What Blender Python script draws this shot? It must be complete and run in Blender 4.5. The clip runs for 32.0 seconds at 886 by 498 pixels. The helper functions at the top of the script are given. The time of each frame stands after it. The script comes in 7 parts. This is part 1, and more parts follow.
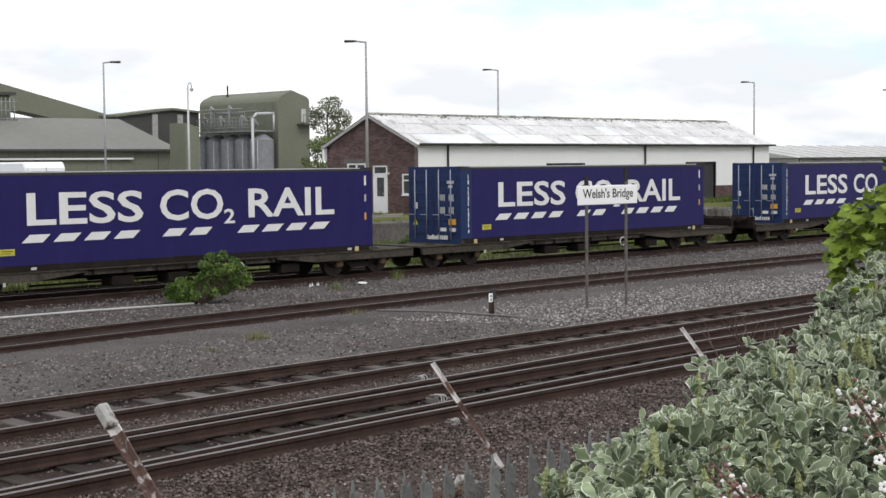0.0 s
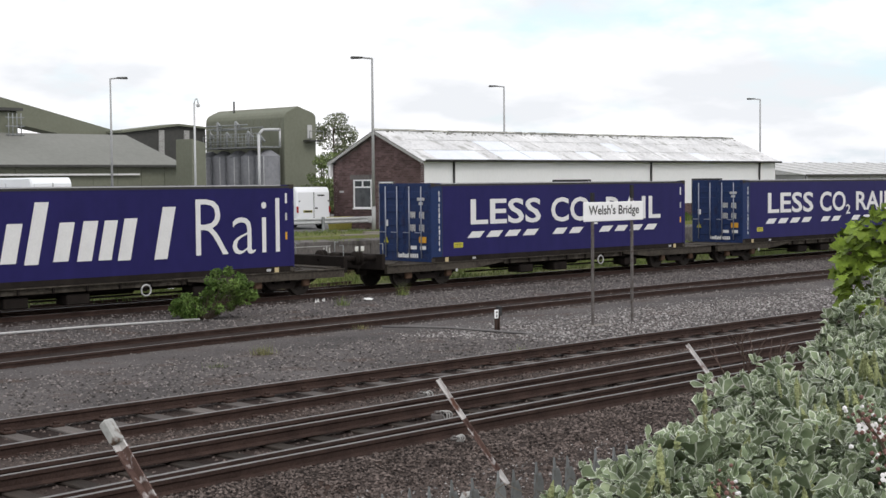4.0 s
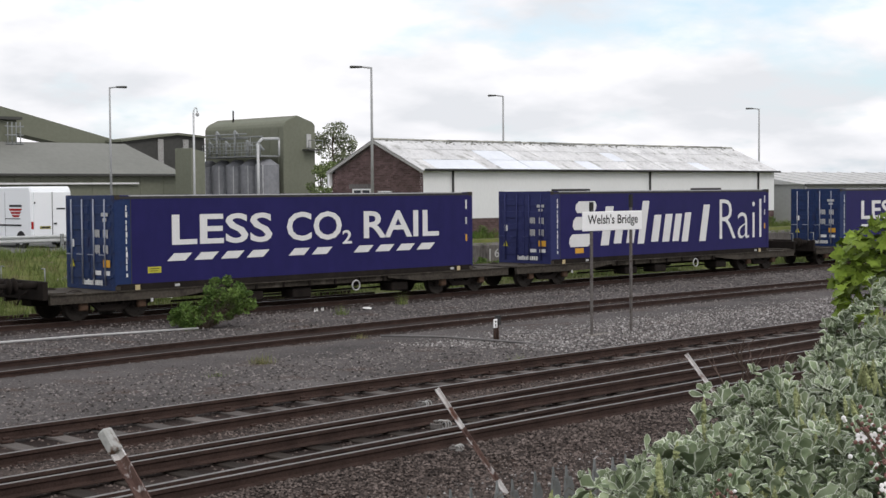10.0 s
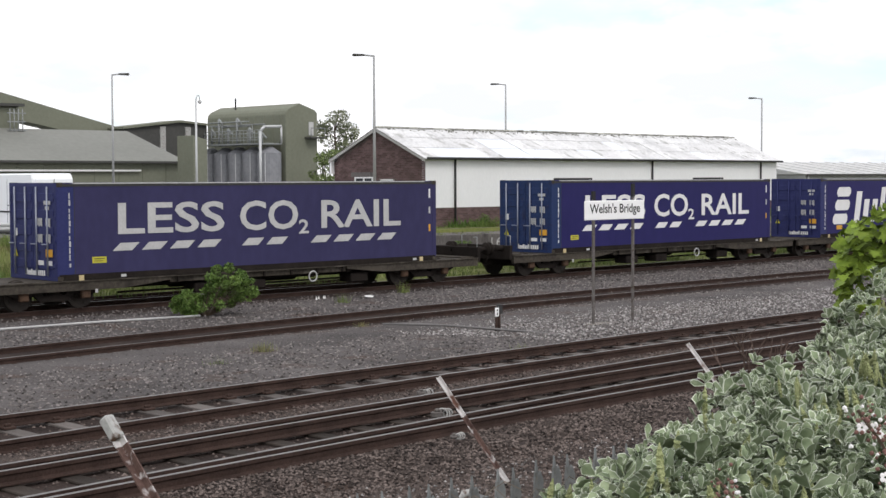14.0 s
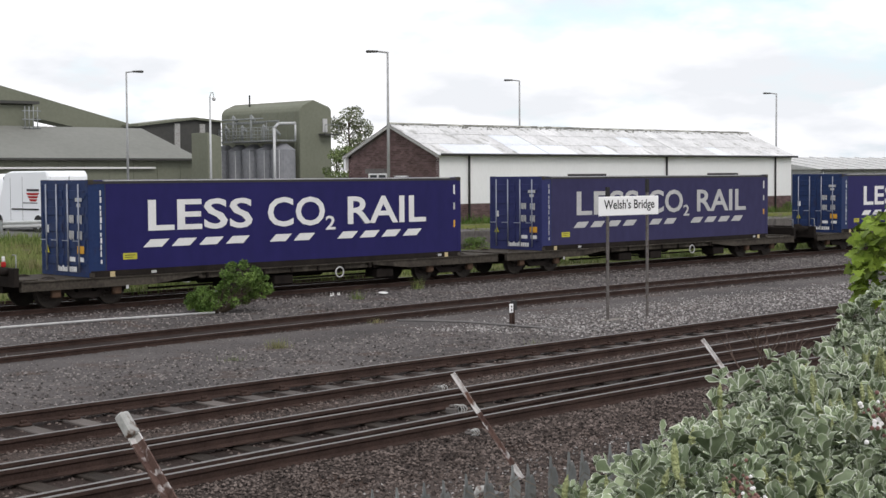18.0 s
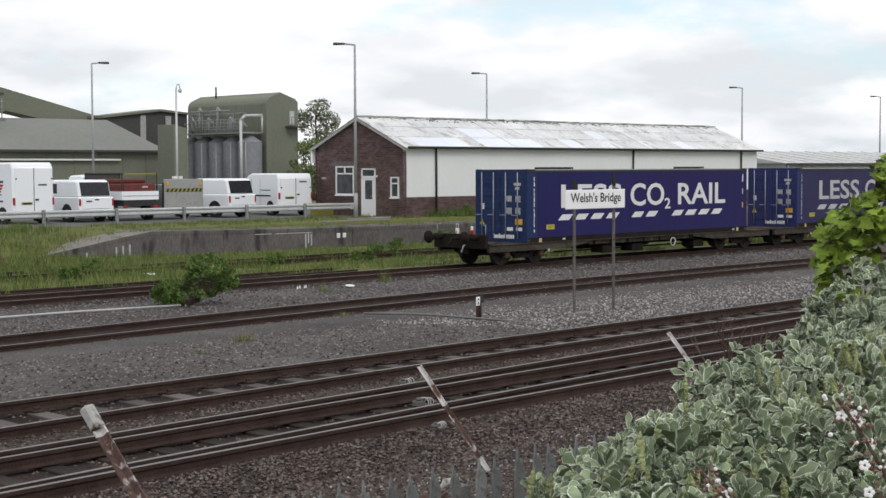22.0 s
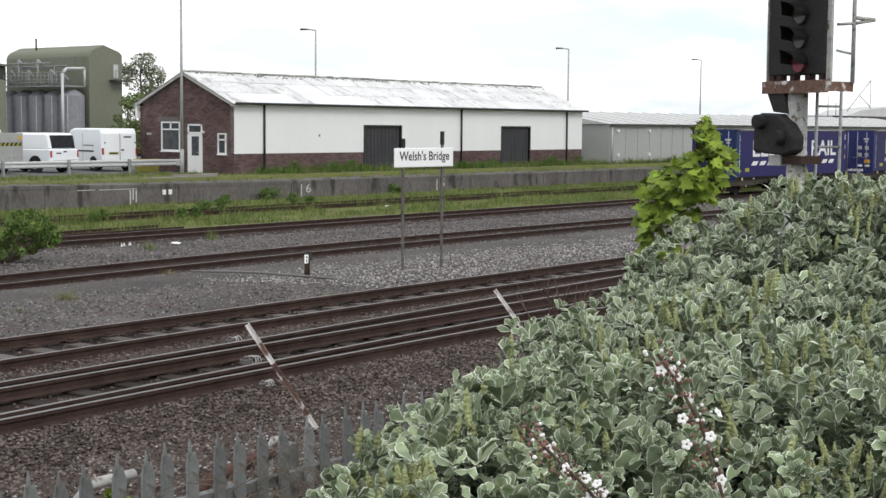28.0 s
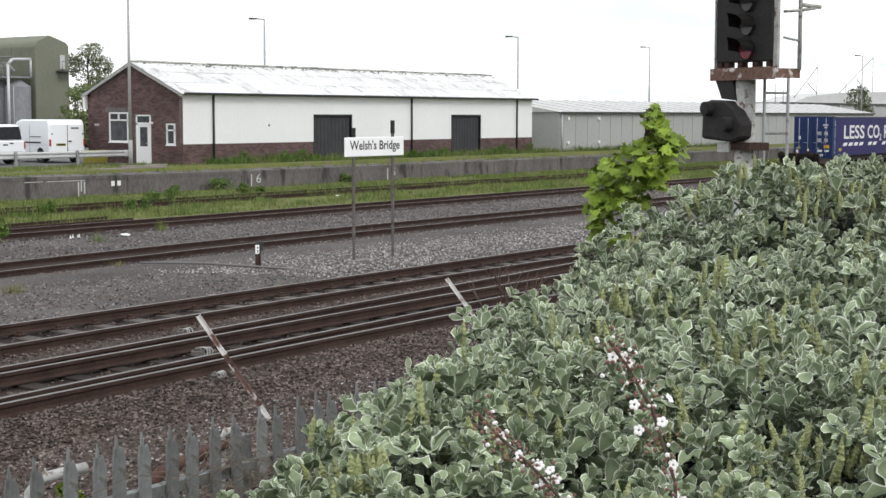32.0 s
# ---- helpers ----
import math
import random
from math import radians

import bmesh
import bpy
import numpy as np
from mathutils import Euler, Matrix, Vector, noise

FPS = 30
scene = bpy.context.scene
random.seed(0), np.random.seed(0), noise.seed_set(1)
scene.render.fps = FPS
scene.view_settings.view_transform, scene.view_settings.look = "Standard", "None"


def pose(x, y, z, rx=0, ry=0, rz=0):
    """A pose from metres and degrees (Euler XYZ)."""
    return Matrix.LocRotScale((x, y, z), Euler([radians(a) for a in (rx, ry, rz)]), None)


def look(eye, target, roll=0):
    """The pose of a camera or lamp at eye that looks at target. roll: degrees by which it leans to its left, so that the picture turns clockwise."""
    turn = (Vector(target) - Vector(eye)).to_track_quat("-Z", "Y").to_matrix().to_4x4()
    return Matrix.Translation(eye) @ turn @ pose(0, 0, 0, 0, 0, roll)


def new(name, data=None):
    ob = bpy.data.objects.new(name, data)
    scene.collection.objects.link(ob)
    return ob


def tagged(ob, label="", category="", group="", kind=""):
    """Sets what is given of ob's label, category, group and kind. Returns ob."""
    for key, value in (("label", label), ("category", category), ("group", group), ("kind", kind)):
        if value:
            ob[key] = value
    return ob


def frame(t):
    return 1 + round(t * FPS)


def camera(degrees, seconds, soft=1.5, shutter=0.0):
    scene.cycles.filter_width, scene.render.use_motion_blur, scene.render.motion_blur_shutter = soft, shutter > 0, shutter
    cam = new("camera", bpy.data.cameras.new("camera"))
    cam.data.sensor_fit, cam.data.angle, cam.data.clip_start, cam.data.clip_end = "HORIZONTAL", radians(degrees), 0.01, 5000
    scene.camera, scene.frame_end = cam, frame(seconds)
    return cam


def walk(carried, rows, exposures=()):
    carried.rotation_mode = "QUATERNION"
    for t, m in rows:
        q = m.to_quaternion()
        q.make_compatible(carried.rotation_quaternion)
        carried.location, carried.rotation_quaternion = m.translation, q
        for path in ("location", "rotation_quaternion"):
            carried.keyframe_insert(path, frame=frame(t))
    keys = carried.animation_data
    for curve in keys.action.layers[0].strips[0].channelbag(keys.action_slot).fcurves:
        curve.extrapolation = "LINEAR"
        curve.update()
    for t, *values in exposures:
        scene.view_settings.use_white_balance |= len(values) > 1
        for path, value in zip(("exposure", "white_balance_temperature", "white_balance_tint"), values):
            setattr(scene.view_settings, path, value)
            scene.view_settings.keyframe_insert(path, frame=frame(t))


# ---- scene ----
EYE = (0.0, 0.0, 3.41)
cam = camera(33.56, 32.0, soft=1.5)
PATH = [
    (0, pose(*EYE, 86.719, 0.606, -44.530)),
    (0.5, pose(*EYE, 86.775, 0.657, -44.424)),
    (1, pose(*EYE, 86.864, 0.635, -44.290)),
    (1.5, pose(*EYE, 87.029, 0.649, -44.374)),
    (2, pose(*EYE, 87.137, 0.578, -44.327)),
    (2.5, pose(*EYE, 87.244, 0.535, -44.329)),
    (3, pose(*EYE, 87.277, 0.541, -44.304)),
    (3.5, pose(*EYE, 87.310, 0.509, -44.313)),
    (5.5, pose(*EYE, 87.471, 0.532, -44.265)),
    (6, pose(*EYE, 87.411, 0.480, -44.281)),
    (6.5, pose(*EYE, 87.440, 0.401, -44.294)),
    (7, pose(*EYE, 87.462, 0.423, -44.308)),
    (7.5, pose(*EYE, 87.447, 0.424, -44.290)),
    (8, pose(*EYE, 87.472, 0.494, -44.245)),
    (8.5, pose(*EYE, 87.541, 0.499, -44.242)),
    (9, pose(*EYE, 87.687, 0.465, -44.279)),
    (9.5, pose(*EYE, 87.751, 0.463, -44.285)),
    (10, pose(*EYE, 87.714, 0.453, -44.335)),
    (10.5, pose(*EYE, 87.596, 0.366, -44.388)),
    (11, pose(*EYE, 87.506, 0.339, -44.443)),
    (11.5, pose(*EYE, 87.452, 0.281, -44.448)),
    (12, pose(*EYE, 87.443, 0.241, -44.445)),
    (12.5, pose(*EYE, 87.394, 0.183, -44.445)),
    (13, pose(*EYE, 87.326, 0.185, -44.379)),
    (13.5, pose(*EYE, 87.297, 0.204, -44.314)),
    (14, pose(*EYE, 87.266, 0.223, -44.251)),
    (14.5, pose(*EYE, 87.250, 0.258, -44.211)),
    (16.5, pose(*EYE, 87.124, 0.385, -43.837)),
    (17, pose(*EYE, 87.124, 0.449, -43.758)),
    (17.5, pose(*EYE, 87.126, 0.450, -43.688)),
    (18, pose(*EYE, 87.125, 0.394, -43.707)),
    (18.5, pose(*EYE, 87.099, 0.414, -43.725)),
    (19, pose(*EYE, 87.082, 0.408, -43.789)),
    (19.5, pose(*EYE, 87.041, 0.342, -43.957)),
    (20, pose(*EYE, 86.985, 0.330, -44.100)),
    (20.5, pose(*EYE, 86.993, 0.277, -44.266)),
    (21, pose(*EYE, 86.966, 0.241, -44.444)),
    (21.5, pose(*EYE, 86.958, 0.267, -44.603)),
    (22, pose(*EYE, 86.842, 0.218, -44.989)),
    (22.5, pose(*EYE, 86.644, 0.048, -45.977)),
    (23, pose(*EYE, 86.356, -0.187, -47.529)),
    (23.5, pose(*EYE, 86.186, -0.400, -48.418)),
    (24, pose(*EYE, 86.029, -0.383, -48.862)),
    (24.5, pose(*EYE, 85.874, -0.411, -49.356)),
    (25, pose(*EYE, 85.779, -0.467, -49.826)),
    (25.5, pose(*EYE, 85.646, -0.458, -50.153)),
    (27.5, pose(*EYE, 85.259, -0.476, -51.279)),
    (28, pose(*EYE, 85.212, -0.444, -51.635)),
    (28.5, pose(*EYE, 85.066, -0.427, -52.129)),
    (29, pose(*EYE, 84.942, -0.461, -52.561)),
    (29.5, pose(*EYE, 84.823, -0.401, -52.943)),
    (30, pose(*EYE, 84.766, -0.367, -53.296)),
    (30.5, pose(*EYE, 84.720, -0.250, -53.560)),
    (31, pose(*EYE, 84.690, -0.263, -53.676)),
    (31.5, pose(*EYE, 84.760, -0.153, -53.626)),
    (32, pose(*EYE, 84.787, -0.070, -53.569)),
]

walk(cam, PATH, exposures=((0.0, 0.0, 6450, 12), (3.0, 0.0, 6450, 12), (6.0, -0.14, 6450, 13), (10.0, -0.17, 6450, 13), (12.0, -0.04, 6450, 13), (14.0, 0.10, 6450, 13), (17.0, 0.0, 6450, 13), (19.0, -0.08, 6430, 12), (21.0, -0.18, 6400, 11), (23.0, -0.15, 6400, 11), (25.0, -0.08, 6400, 11), (28.0, 0.12, 6400, 10), (32.0, 0.24, 6400, 10)))

# ---- sky and sun: bright broken overcast ----
SUN_UP, SUN_ROUND = radians(48), radians(200)


def sky():
    world = bpy.data.worlds.new("overcast_sky")
    scene.world = world
    world.use_nodes = True
    nt = world.node_tree
    nt.nodes.clear()
    n, ln = nt.nodes.new, nt.links.new
    out, bg = n("ShaderNodeOutputWorld"), n("ShaderNodeBackground")
    tex = n("ShaderNodeTexSky")
    tex.sky_type, tex.sun_disc = "NISHITA", False
    tex.sun_elevation, tex.sun_rotation = SUN_UP, SUN_ROUND
    tex.air_density, tex.dust_density = 1.2, 2.0
    co = n("ShaderNodeTexCoord")
    sep = n("ShaderNodeSeparateXYZ")
    ln(co.outputs["Generated"], sep.inputs[0])
    zz = n("ShaderNodeMath")
    zz.operation, zz.inputs[1].default_value = "ADD", 0.28
    ln(sep.outputs["Z"], zz.inputs[0])
    zm = n("ShaderNodeMath")
    zm.operation, zm.inputs[1].default_value = "MAXIMUM", 0.05
    ln(zz.outputs[0], zm.inputs[0])
    div = n("ShaderNodeVectorMath")
    div.operation = "DIVIDE"
    cmb = n("ShaderNodeCombineXYZ")
    for k in range(2):
        ln(zm.outputs[0], cmb.inputs[k])
    cmb.inputs[2].default_value = 1.0
    ln(co.outputs["Generated"], div.inputs[0])
    ln(cmb.outputs[0], div.inputs[1])
    big = n("ShaderNodeTexNoise")
    big.inputs["Scale"].default_value, big.inputs["Detail"].default_value = 2.6, 7.0
    big.inputs["Roughness"].default_value = 0.55
    ln(div.outputs[0], big.inputs["Vector"])
    ramp = n("ShaderNodeValToRGB")
    ramp.color_ramp.elements[0].position, ramp.color_ramp.elements[1].position = 0.31, 0.46
    ln(big.outputs[0], ramp.inputs[0])
    shade = n("ShaderNodeTexNoise")
    shade.inputs["Scale"].default_value, shade.inputs["Detail"].default_value = 2.2, 8.0
    ln(div.outputs[0], shade.inputs["Vector"])
    tint = n("ShaderNodeValToRGB")
    tint.color_ramp.elements[0].position, tint.color_ramp.elements[1].position = 0.38, 0.57
    tint.color_ramp.elements[0].color = (0.80, 0.83, 0.85, 1)
    tint.color_ramp.elements[1].color = (1.12, 1.12, 1.12, 1)
    ln(shade.outputs[0], tint.inputs[0])
    dim = n("ShaderNodeVectorMath")
    dim.operation = "MULTIPLY_ADD"
    dim.inputs[1].default_value = (0.075, 0.075, 0.075)
    dim.inputs[2].default_value = (0.42, 0.53, 0.61)
    ln(tex.outputs[0], dim.inputs[0])
    mix = n("ShaderNodeMix")
    mix.data_type = "RGBA"
    ln(ramp.outputs[0], mix.inputs[0])
    ln(dim.outputs[0], mix.inputs[6])
    ln(tint.outputs[0], mix.inputs[7])
    ln(mix.outputs[2], bg.inputs[0])
    bg.inputs[1].default_value = 1.12
    ln(bg.outputs[0], out.inputs[0])


sky()
sun = new("sun", bpy.data.lights.new("sun", "SUN"))
sun.data.energy, sun.data.angle, sun.data.color = 1.0, radians(20), (1.0, 0.95, 0.90)
sun.matrix_world = look((30, -60, 90), (55, 30, 0))


# ---- materials ----
def mat(name, a, b=None, rough=0.7, metal=0.0, scale=6.0, fine=60.0, bump=0.15, vary=0.0, island=0.0, spot=None, stretch=(1, 1, 1), spec=0.2):
    """A surface whose colour wanders from a to b at a coarse and a fine scale; spot: a third colour in sparse stains."""
    m = bpy.data.materials.new(name)
    m.use_nodes = True
    nt = m.node_tree
    n, ln = nt.nodes.new, nt.links.new
    bs = nt.nodes["Principled BSDF"]
    bs.inputs["Roughness"].default_value, bs.inputs["Metallic"].default_value = rough, metal
    bs.inputs["Specular IOR Level"].default_value = spec
    b = b or tuple(c * 0.8 for c in a)
    co = n("ShaderNodeTexCoord")
    mp = n("ShaderNodeMapping")
    mp.inputs["Scale"].default_value = stretch
    ln(co.outputs["Object"], mp.inputs[0])
    n1, n2 = n("ShaderNodeTexNoise"), n("ShaderNodeTexNoise")
    n1.inputs["Scale"].default_value, n1.inputs["Detail"].default_value = scale, 5
    n2.inputs["Scale"].default_value, n2.inputs["Detail"].default_value = fine, 3
    ln(mp.outputs[0], n1.inputs["Vector"])
    ln(mp.outputs[0], n2.inputs["Vector"])
    mean = n("ShaderNodeMath")
    mean.operation, mean.inputs[1].default_value = "MULTIPLY_ADD", 0.5
    half = n("ShaderNodeMath")
    half.operation, half.inputs[1].default_value = "MULTIPLY", 0.5
    ln(n2.outputs[0], half.inputs[0])
    ln(n1.outputs[0], mean.inputs[0])
    ln(half.outputs[0], mean.inputs[2])
    rp = n("ShaderNodeMapRange")
    rp.inputs[1].default_value, rp.inputs[2].default_value = 0.34, 0.66
    ln(mean.outputs[0], rp.inputs[0])
    mix = n("ShaderNodeMix")
    mix.data_type = "RGBA"
    mix.inputs[6].default_value, mix.inputs[7].default_value = (*a, 1), (*b, 1)
    ln(rp.outputs[0], mix.inputs[0])
    col = mix.outputs[2]
    if spot:
        n3 = n("ShaderNodeTexNoise")
        n3.inputs["Scale"].default_value, n3.inputs["Detail"].default_value = scale * 2.3, 6
        ln(mp.outputs[0], n3.inputs["Vector"])
        r3 = n("ShaderNodeMapRange")
        r3.inputs[1].default_value, r3.inputs[2].default_value = 0.56, 0.68
        ln(n3.outputs[0], r3.inputs[0])
        mx = n("ShaderNodeMix")
        mx.data_type = "RGBA"
        mx.inputs[7].default_value = (*spot, 1)
        ln(r3.outputs[0], mx.inputs[0])
        ln(col, mx.inputs[6])
        col = mx.outputs[2]
    for amount, source in ((vary, "ShaderNodeObjectInfo"), (island, "ShaderNodeNewGeometry")):
        if amount:
            src = n(source)
            val = src.outputs["Random" if amount == vary and source == "ShaderNodeObjectInfo" else "Random Per Island"]
            mr = n("ShaderNodeMapRange")
            mr.inputs[3].default_value, mr.inputs[4].default_value = 1 - amount, 1 + amount
            ln(val, mr.inputs[0])
            hsv = n("ShaderNodeHueSaturation")
            ln(mr.outputs[0], hsv.inputs["Value"])
            ln(col, hsv.inputs["Color"])
            col = hsv.outputs[0]
    ln(col, bs.inputs["Base Color"])
    if bump:
        bp = n("ShaderNodeBump")
        bp.inputs["Strength"].default_value, bp.inputs["Distance"].default_value = bump, 0.02
        ln(n2.outputs[0], bp.inputs["Height"])
        ln(bp.outputs[0], bs.inputs["Normal"])
    return m


BALLAST = mat("ballast_grey", (0.040, 0.036, 0.035), (0.135, 0.122, 0.118), 0.95, scale=0.35, fine=22, bump=1.0, spot=(0.078, 0.058, 0.050), spec=0.15)
BALLAST_BROWN = mat("ballast_rust_brown", (0.024, 0.018, 0.016), (0.085, 0.066, 0.058), 0.95, scale=0.5, fine=45, bump=1.0, spot=(0.060, 0.040, 0.032), spec=0.15)
STONE = mat("ballast_stone", (0.09, 0.08, 0.076), (0.19, 0.172, 0.165), 0.9, scale=3, fine=50, island=0.8, spec=0.15)
STONE_BROWN = mat("ballast_stone_brown", (0.048, 0.037, 0.032), (0.145, 0.118, 0.106), 0.9, scale=3, fine=50, island=0.85, spec=0.15)
STONE_PALE = mat("fresh_ballast_stone", (0.17, 0.16, 0.155), (0.33, 0.315, 0.305), 0.9, scale=3, fine=50, island=0.7, spec=0.15)
BED = mat("oily_track_bed", (0.016, 0.012, 0.011), (0.055, 0.041, 0.036), 0.95, scale=0.9, fine=22, bump=1.0, spec=0.1)
TARMAC = mat("yard_tarmac", (0.11, 0.11, 0.11), (0.16, 0.16, 0.155), 0.9, scale=0.4, fine=40)
GRASSY = mat("grassy_soil", (0.07, 0.09, 0.02), (0.15, 0.155, 0.045), 0.95, scale=0.6, fine=9, spot=(0.13, 0.11, 0.07))
BLADE = mat("grass_blade", (0.075, 0.122, 0.027), (0.175, 0.205, 0.066), 0.7, scale=0.35, fine=3, bump=0, island=0.5, spot=(0.18, 0.165, 0.08))
WEED = mat("weed_leaf", (0.04, 0.095, 0.015), (0.11, 0.19, 0.035), 0.6, scale=1.5, fine=8, bump=0, island=0.45)
RAIL_TOP = mat("worn_rail_head", (0.105, 0.094, 0.086), (0.19, 0.175, 0.166), 0.45, 0.6, scale=1, fine=20, bump=0.03)
RUST = mat("rusted_steel", (0.026, 0.016, 0.013), (0.066, 0.041, 0.033), 0.85, 0.0, scale=3, fine=40)
SLEEPER = mat("weathered_sleeper", (0.085, 0.074, 0.068), (0.14, 0.124, 0.115), 0.9, scale=2, fine=30, vary=0.25, stretch=(4, 1, 4))
SLEEPER_DARK = mat("oily_timber_sleeper", (0.026, 0.021, 0.018), (0.055, 0.044, 0.036), 0.9, scale=2, fine=30, vary=0.3, stretch=(4, 1, 4))
CONCRETE = mat("stained_concrete", (0.085, 0.078, 0.076), (0.175, 0.160, 0.155), 0.9, scale=0.7, fine=14, bump=0.3, spot=(0.055, 0.050, 0.049), stretch=(1, 1, 0.35))
PALE_CONCRETE = mat("pale_concrete_edge", (0.17, 0.155, 0.135), (0.25, 0.23, 0.205), 0.9, scale=1, fine=25, bump=0.3)
NAVY = mat("navy_painted_panel", (0.013, 0.011, 0.078), (0.018, 0.015, 0.098), 0.5, scale=0.6, fine=3, stretch=(1, 1, 0.5), bump=0.02, spec=0.18)
NAVY_FADED = mat("faded_navy_panel", (0.029, 0.027, 0.076), (0.040, 0.037, 0.098), 0.65, scale=0.6, fine=4, stretch=(1, 1, 0.5), bump=0.03, spec=0.18)
DOOR_BLUE = mat("container_door_blue", (0.011, 0.025, 0.086), (0.017, 0.036, 0.112), 0.5, scale=1.5, fine=12, bump=0.05, spot=(0.018, 0.024, 0.07))
DOOR_NAVY = mat("container_door_navy", (0.022, 0.026, 0.10), (0.03, 0.036, 0.125), 0.55, scale=1.5, fine=12, bump=0.05)
ROD = mat("galvanised_lock_rod", (0.25, 0.28, 0.36), (0.36, 0.38, 0.44), 0.5, 0.5, scale=8)
LETTER = mat("white_vinyl_lettering", (0.66, 0.66, 0.65), (0.74, 0.74, 0.73), 0.5, scale=2, fine=20, bump=0)
LETTER_DIRTY = mat("grimy_white_lettering", (0.40, 0.40, 0.40), (0.52, 0.52, 0.51), 0.6, scale=2, fine=20, bump=0)
WHITE = mat("white_paint", (0.70, 0.70, 0.68), (0.78, 0.78, 0.76), 0.6, scale=1.2, fine=20, bump=0.05)
YELLOW = mat("yellow_label", (0.42, 0.40, 0.04), (0.52, 0.48, 0.06), 0.5, bump=0)
ORANGE = mat("orange_label", (0.60, 0.30, 0.03), (0.65, 0.36, 0.05), 0.5, bump=0)
WAGON = mat("grimy_wagon_steel", (0.030, 0.026, 0.021), (0.07, 0.06, 0.048), 0.85, scale=1.2, fine=14, spot=(0.10, 0.088, 0.072), spec=0.15)
WAGON_PALE = mat("dusty_wagon_sill", (0.033, 0.028, 0.023), (0.085, 0.074, 0.060), 0.85, scale=0.8, fine=12, spot=(0.03, 0.026, 0.022), spec=0.15)
BOGIE = mat("brake_dust_black", (0.012, 0.010, 0.009), (0.028, 0.023, 0.020), 0.95, scale=3, spec=0.1)
TYRE_STEEL = mat("wheel_steel", (0.025, 0.021, 0.018), (0.055, 0.047, 0.041), 0.7, 0.0, scale=4, spec=0.15)

BRICK = mat("dark_red_brick", (0.085, 0.054, 0.052), (0.155, 0.104, 0.100), 0.9, scale=1.5, fine=30, vary=0.35)
MORTAR = mat("brick_mortar", (0.12, 0.095, 0.09), (0.17, 0.14, 0.13), 0.95, scale=2, fine=40)
RENDERED = mat("white_rendered_wall", (0.74, 0.75, 0.745), (0.80, 0.81, 0.805), 0.85, scale=0.5, fine=14, bump=0.1, stretch=(1, 1, 0.3))
ROOF_WHITE = mat("whitened_corrugated_roof", (0.52, 0.52, 0.52), (0.76, 0.76, 0.755), 0.85, scale=0.9, fine=9, bump=0.2, vary=0.08, spot=(0.40, 0.40, 0.385), stretch=(1, 0.5, 1))
ROOF_NEW = mat("newer_roof_sheet", (0.72, 0.75, 0.80), (0.80, 0.83, 0.87), 0.6, scale=0.5, fine=4, bump=0.1, vary=0.06)
DARK_TRIM = mat("black_gutter", (0.03, 0.03, 0.03), (0.05, 0.05, 0.05), 0.6)
DOOR_GREY = mat("charcoal_door", (0.038, 0.038, 0.041), (0.06, 0.06, 0.064), 0.75, scale=1, fine=10)
UPVC = mat("white_plastic_frame", (0.75, 0.75, 0.75), (0.8, 0.8, 0.8), 0.35, bump=0)
GLASS = mat("dark_window_glass", (0.05, 0.055, 0.06), (0.09, 0.095, 0.10), 0.06, scale=1.5, fine=3, bump=0)
OLIVE = mat("olive_cladding", (0.155, 0.163, 0.122), (0.190, 0.199, 0.151), 0.7, scale=0.3, fine=4, bump=0.05)
OLIVE_ROOF = mat("grey_green_roof", (0.18, 0.183, 0.165), (0.215, 0.218, 0.198), 0.7, scale=0.2, fine=3, bump=0.05)
DARK_CLAD = mat("slate_cladding", (0.06, 0.06, 0.056), (0.08, 0.08, 0.074), 0.7, scale=0.3, fine=4)
GALV = mat("galvanised_steel", (0.44, 0.45, 0.45), (0.56, 0.57, 0.57), 0.5, 0.15, scale=5, fine=30, bump=0.05)
GALV_OLD = mat("weathered_galvanised_steel", (0.22, 0.235, 0.235), (0.34, 0.355, 0.35), 0.65, 0.25, scale=6, fine=30, spot=(0.15, 0.14, 0.12))
LAMP_GREY = mat("dull_lamp_pole", (0.30, 0.305, 0.305), (0.40, 0.405, 0.405), 0.6, 0.1, scale=5, fine=30, bump=0.05)
SILO = mat("silo_steel", (0.20, 0.205, 0.22), (0.28, 0.285, 0.30), 0.6, 0.1, scale=0.6, fine=4)
GREY_SHED = mat("pale_grey_cladding", (0.34, 0.345, 0.335), (0.40, 0.405, 0.395), 0.7, scale=0.3, fine=5)
SHED_ROOF = mat("pale_sheet_roof", (0.48, 0.48, 0.47), (0.58, 0.58, 0.57), 0.7, scale=0.5, fine=4)
VAN_WHITE = mat("white_vehicle_paint", (0.84, 0.86, 0.88), (0.87, 0.89, 0.91), 0.25, scale=1, bump=0)
VAN_GLASS = mat("dark_vehicle_glass", (0.02, 0.022, 0.025), (0.04, 0.042, 0.045), 0.05, bump=0)
RUBBER = mat("black_rubber", (0.02, 0.02, 0.02), (0.035, 0.035, 0.035), 0.85)
TAIL_RED = mat("red_tail_light", (0.35, 0.02, 0.02), (0.42, 0.03, 0.03), 0.2, bump=0)
MAROON = mat("maroon_load", (0.12, 0.035, 0.03), (0.17, 0.05, 0.045), 0.7)
SIGNAL_BLACK = mat("matt_black_signal", (0.022, 0.020, 0.020), (0.038, 0.035, 0.034), 0.75, scale=4, fine=30)
LENS = mat("dark_lens_glass", (0.05, 0.045, 0.045), (0.09, 0.08, 0.08), 0.12, scale=8, bump=0)
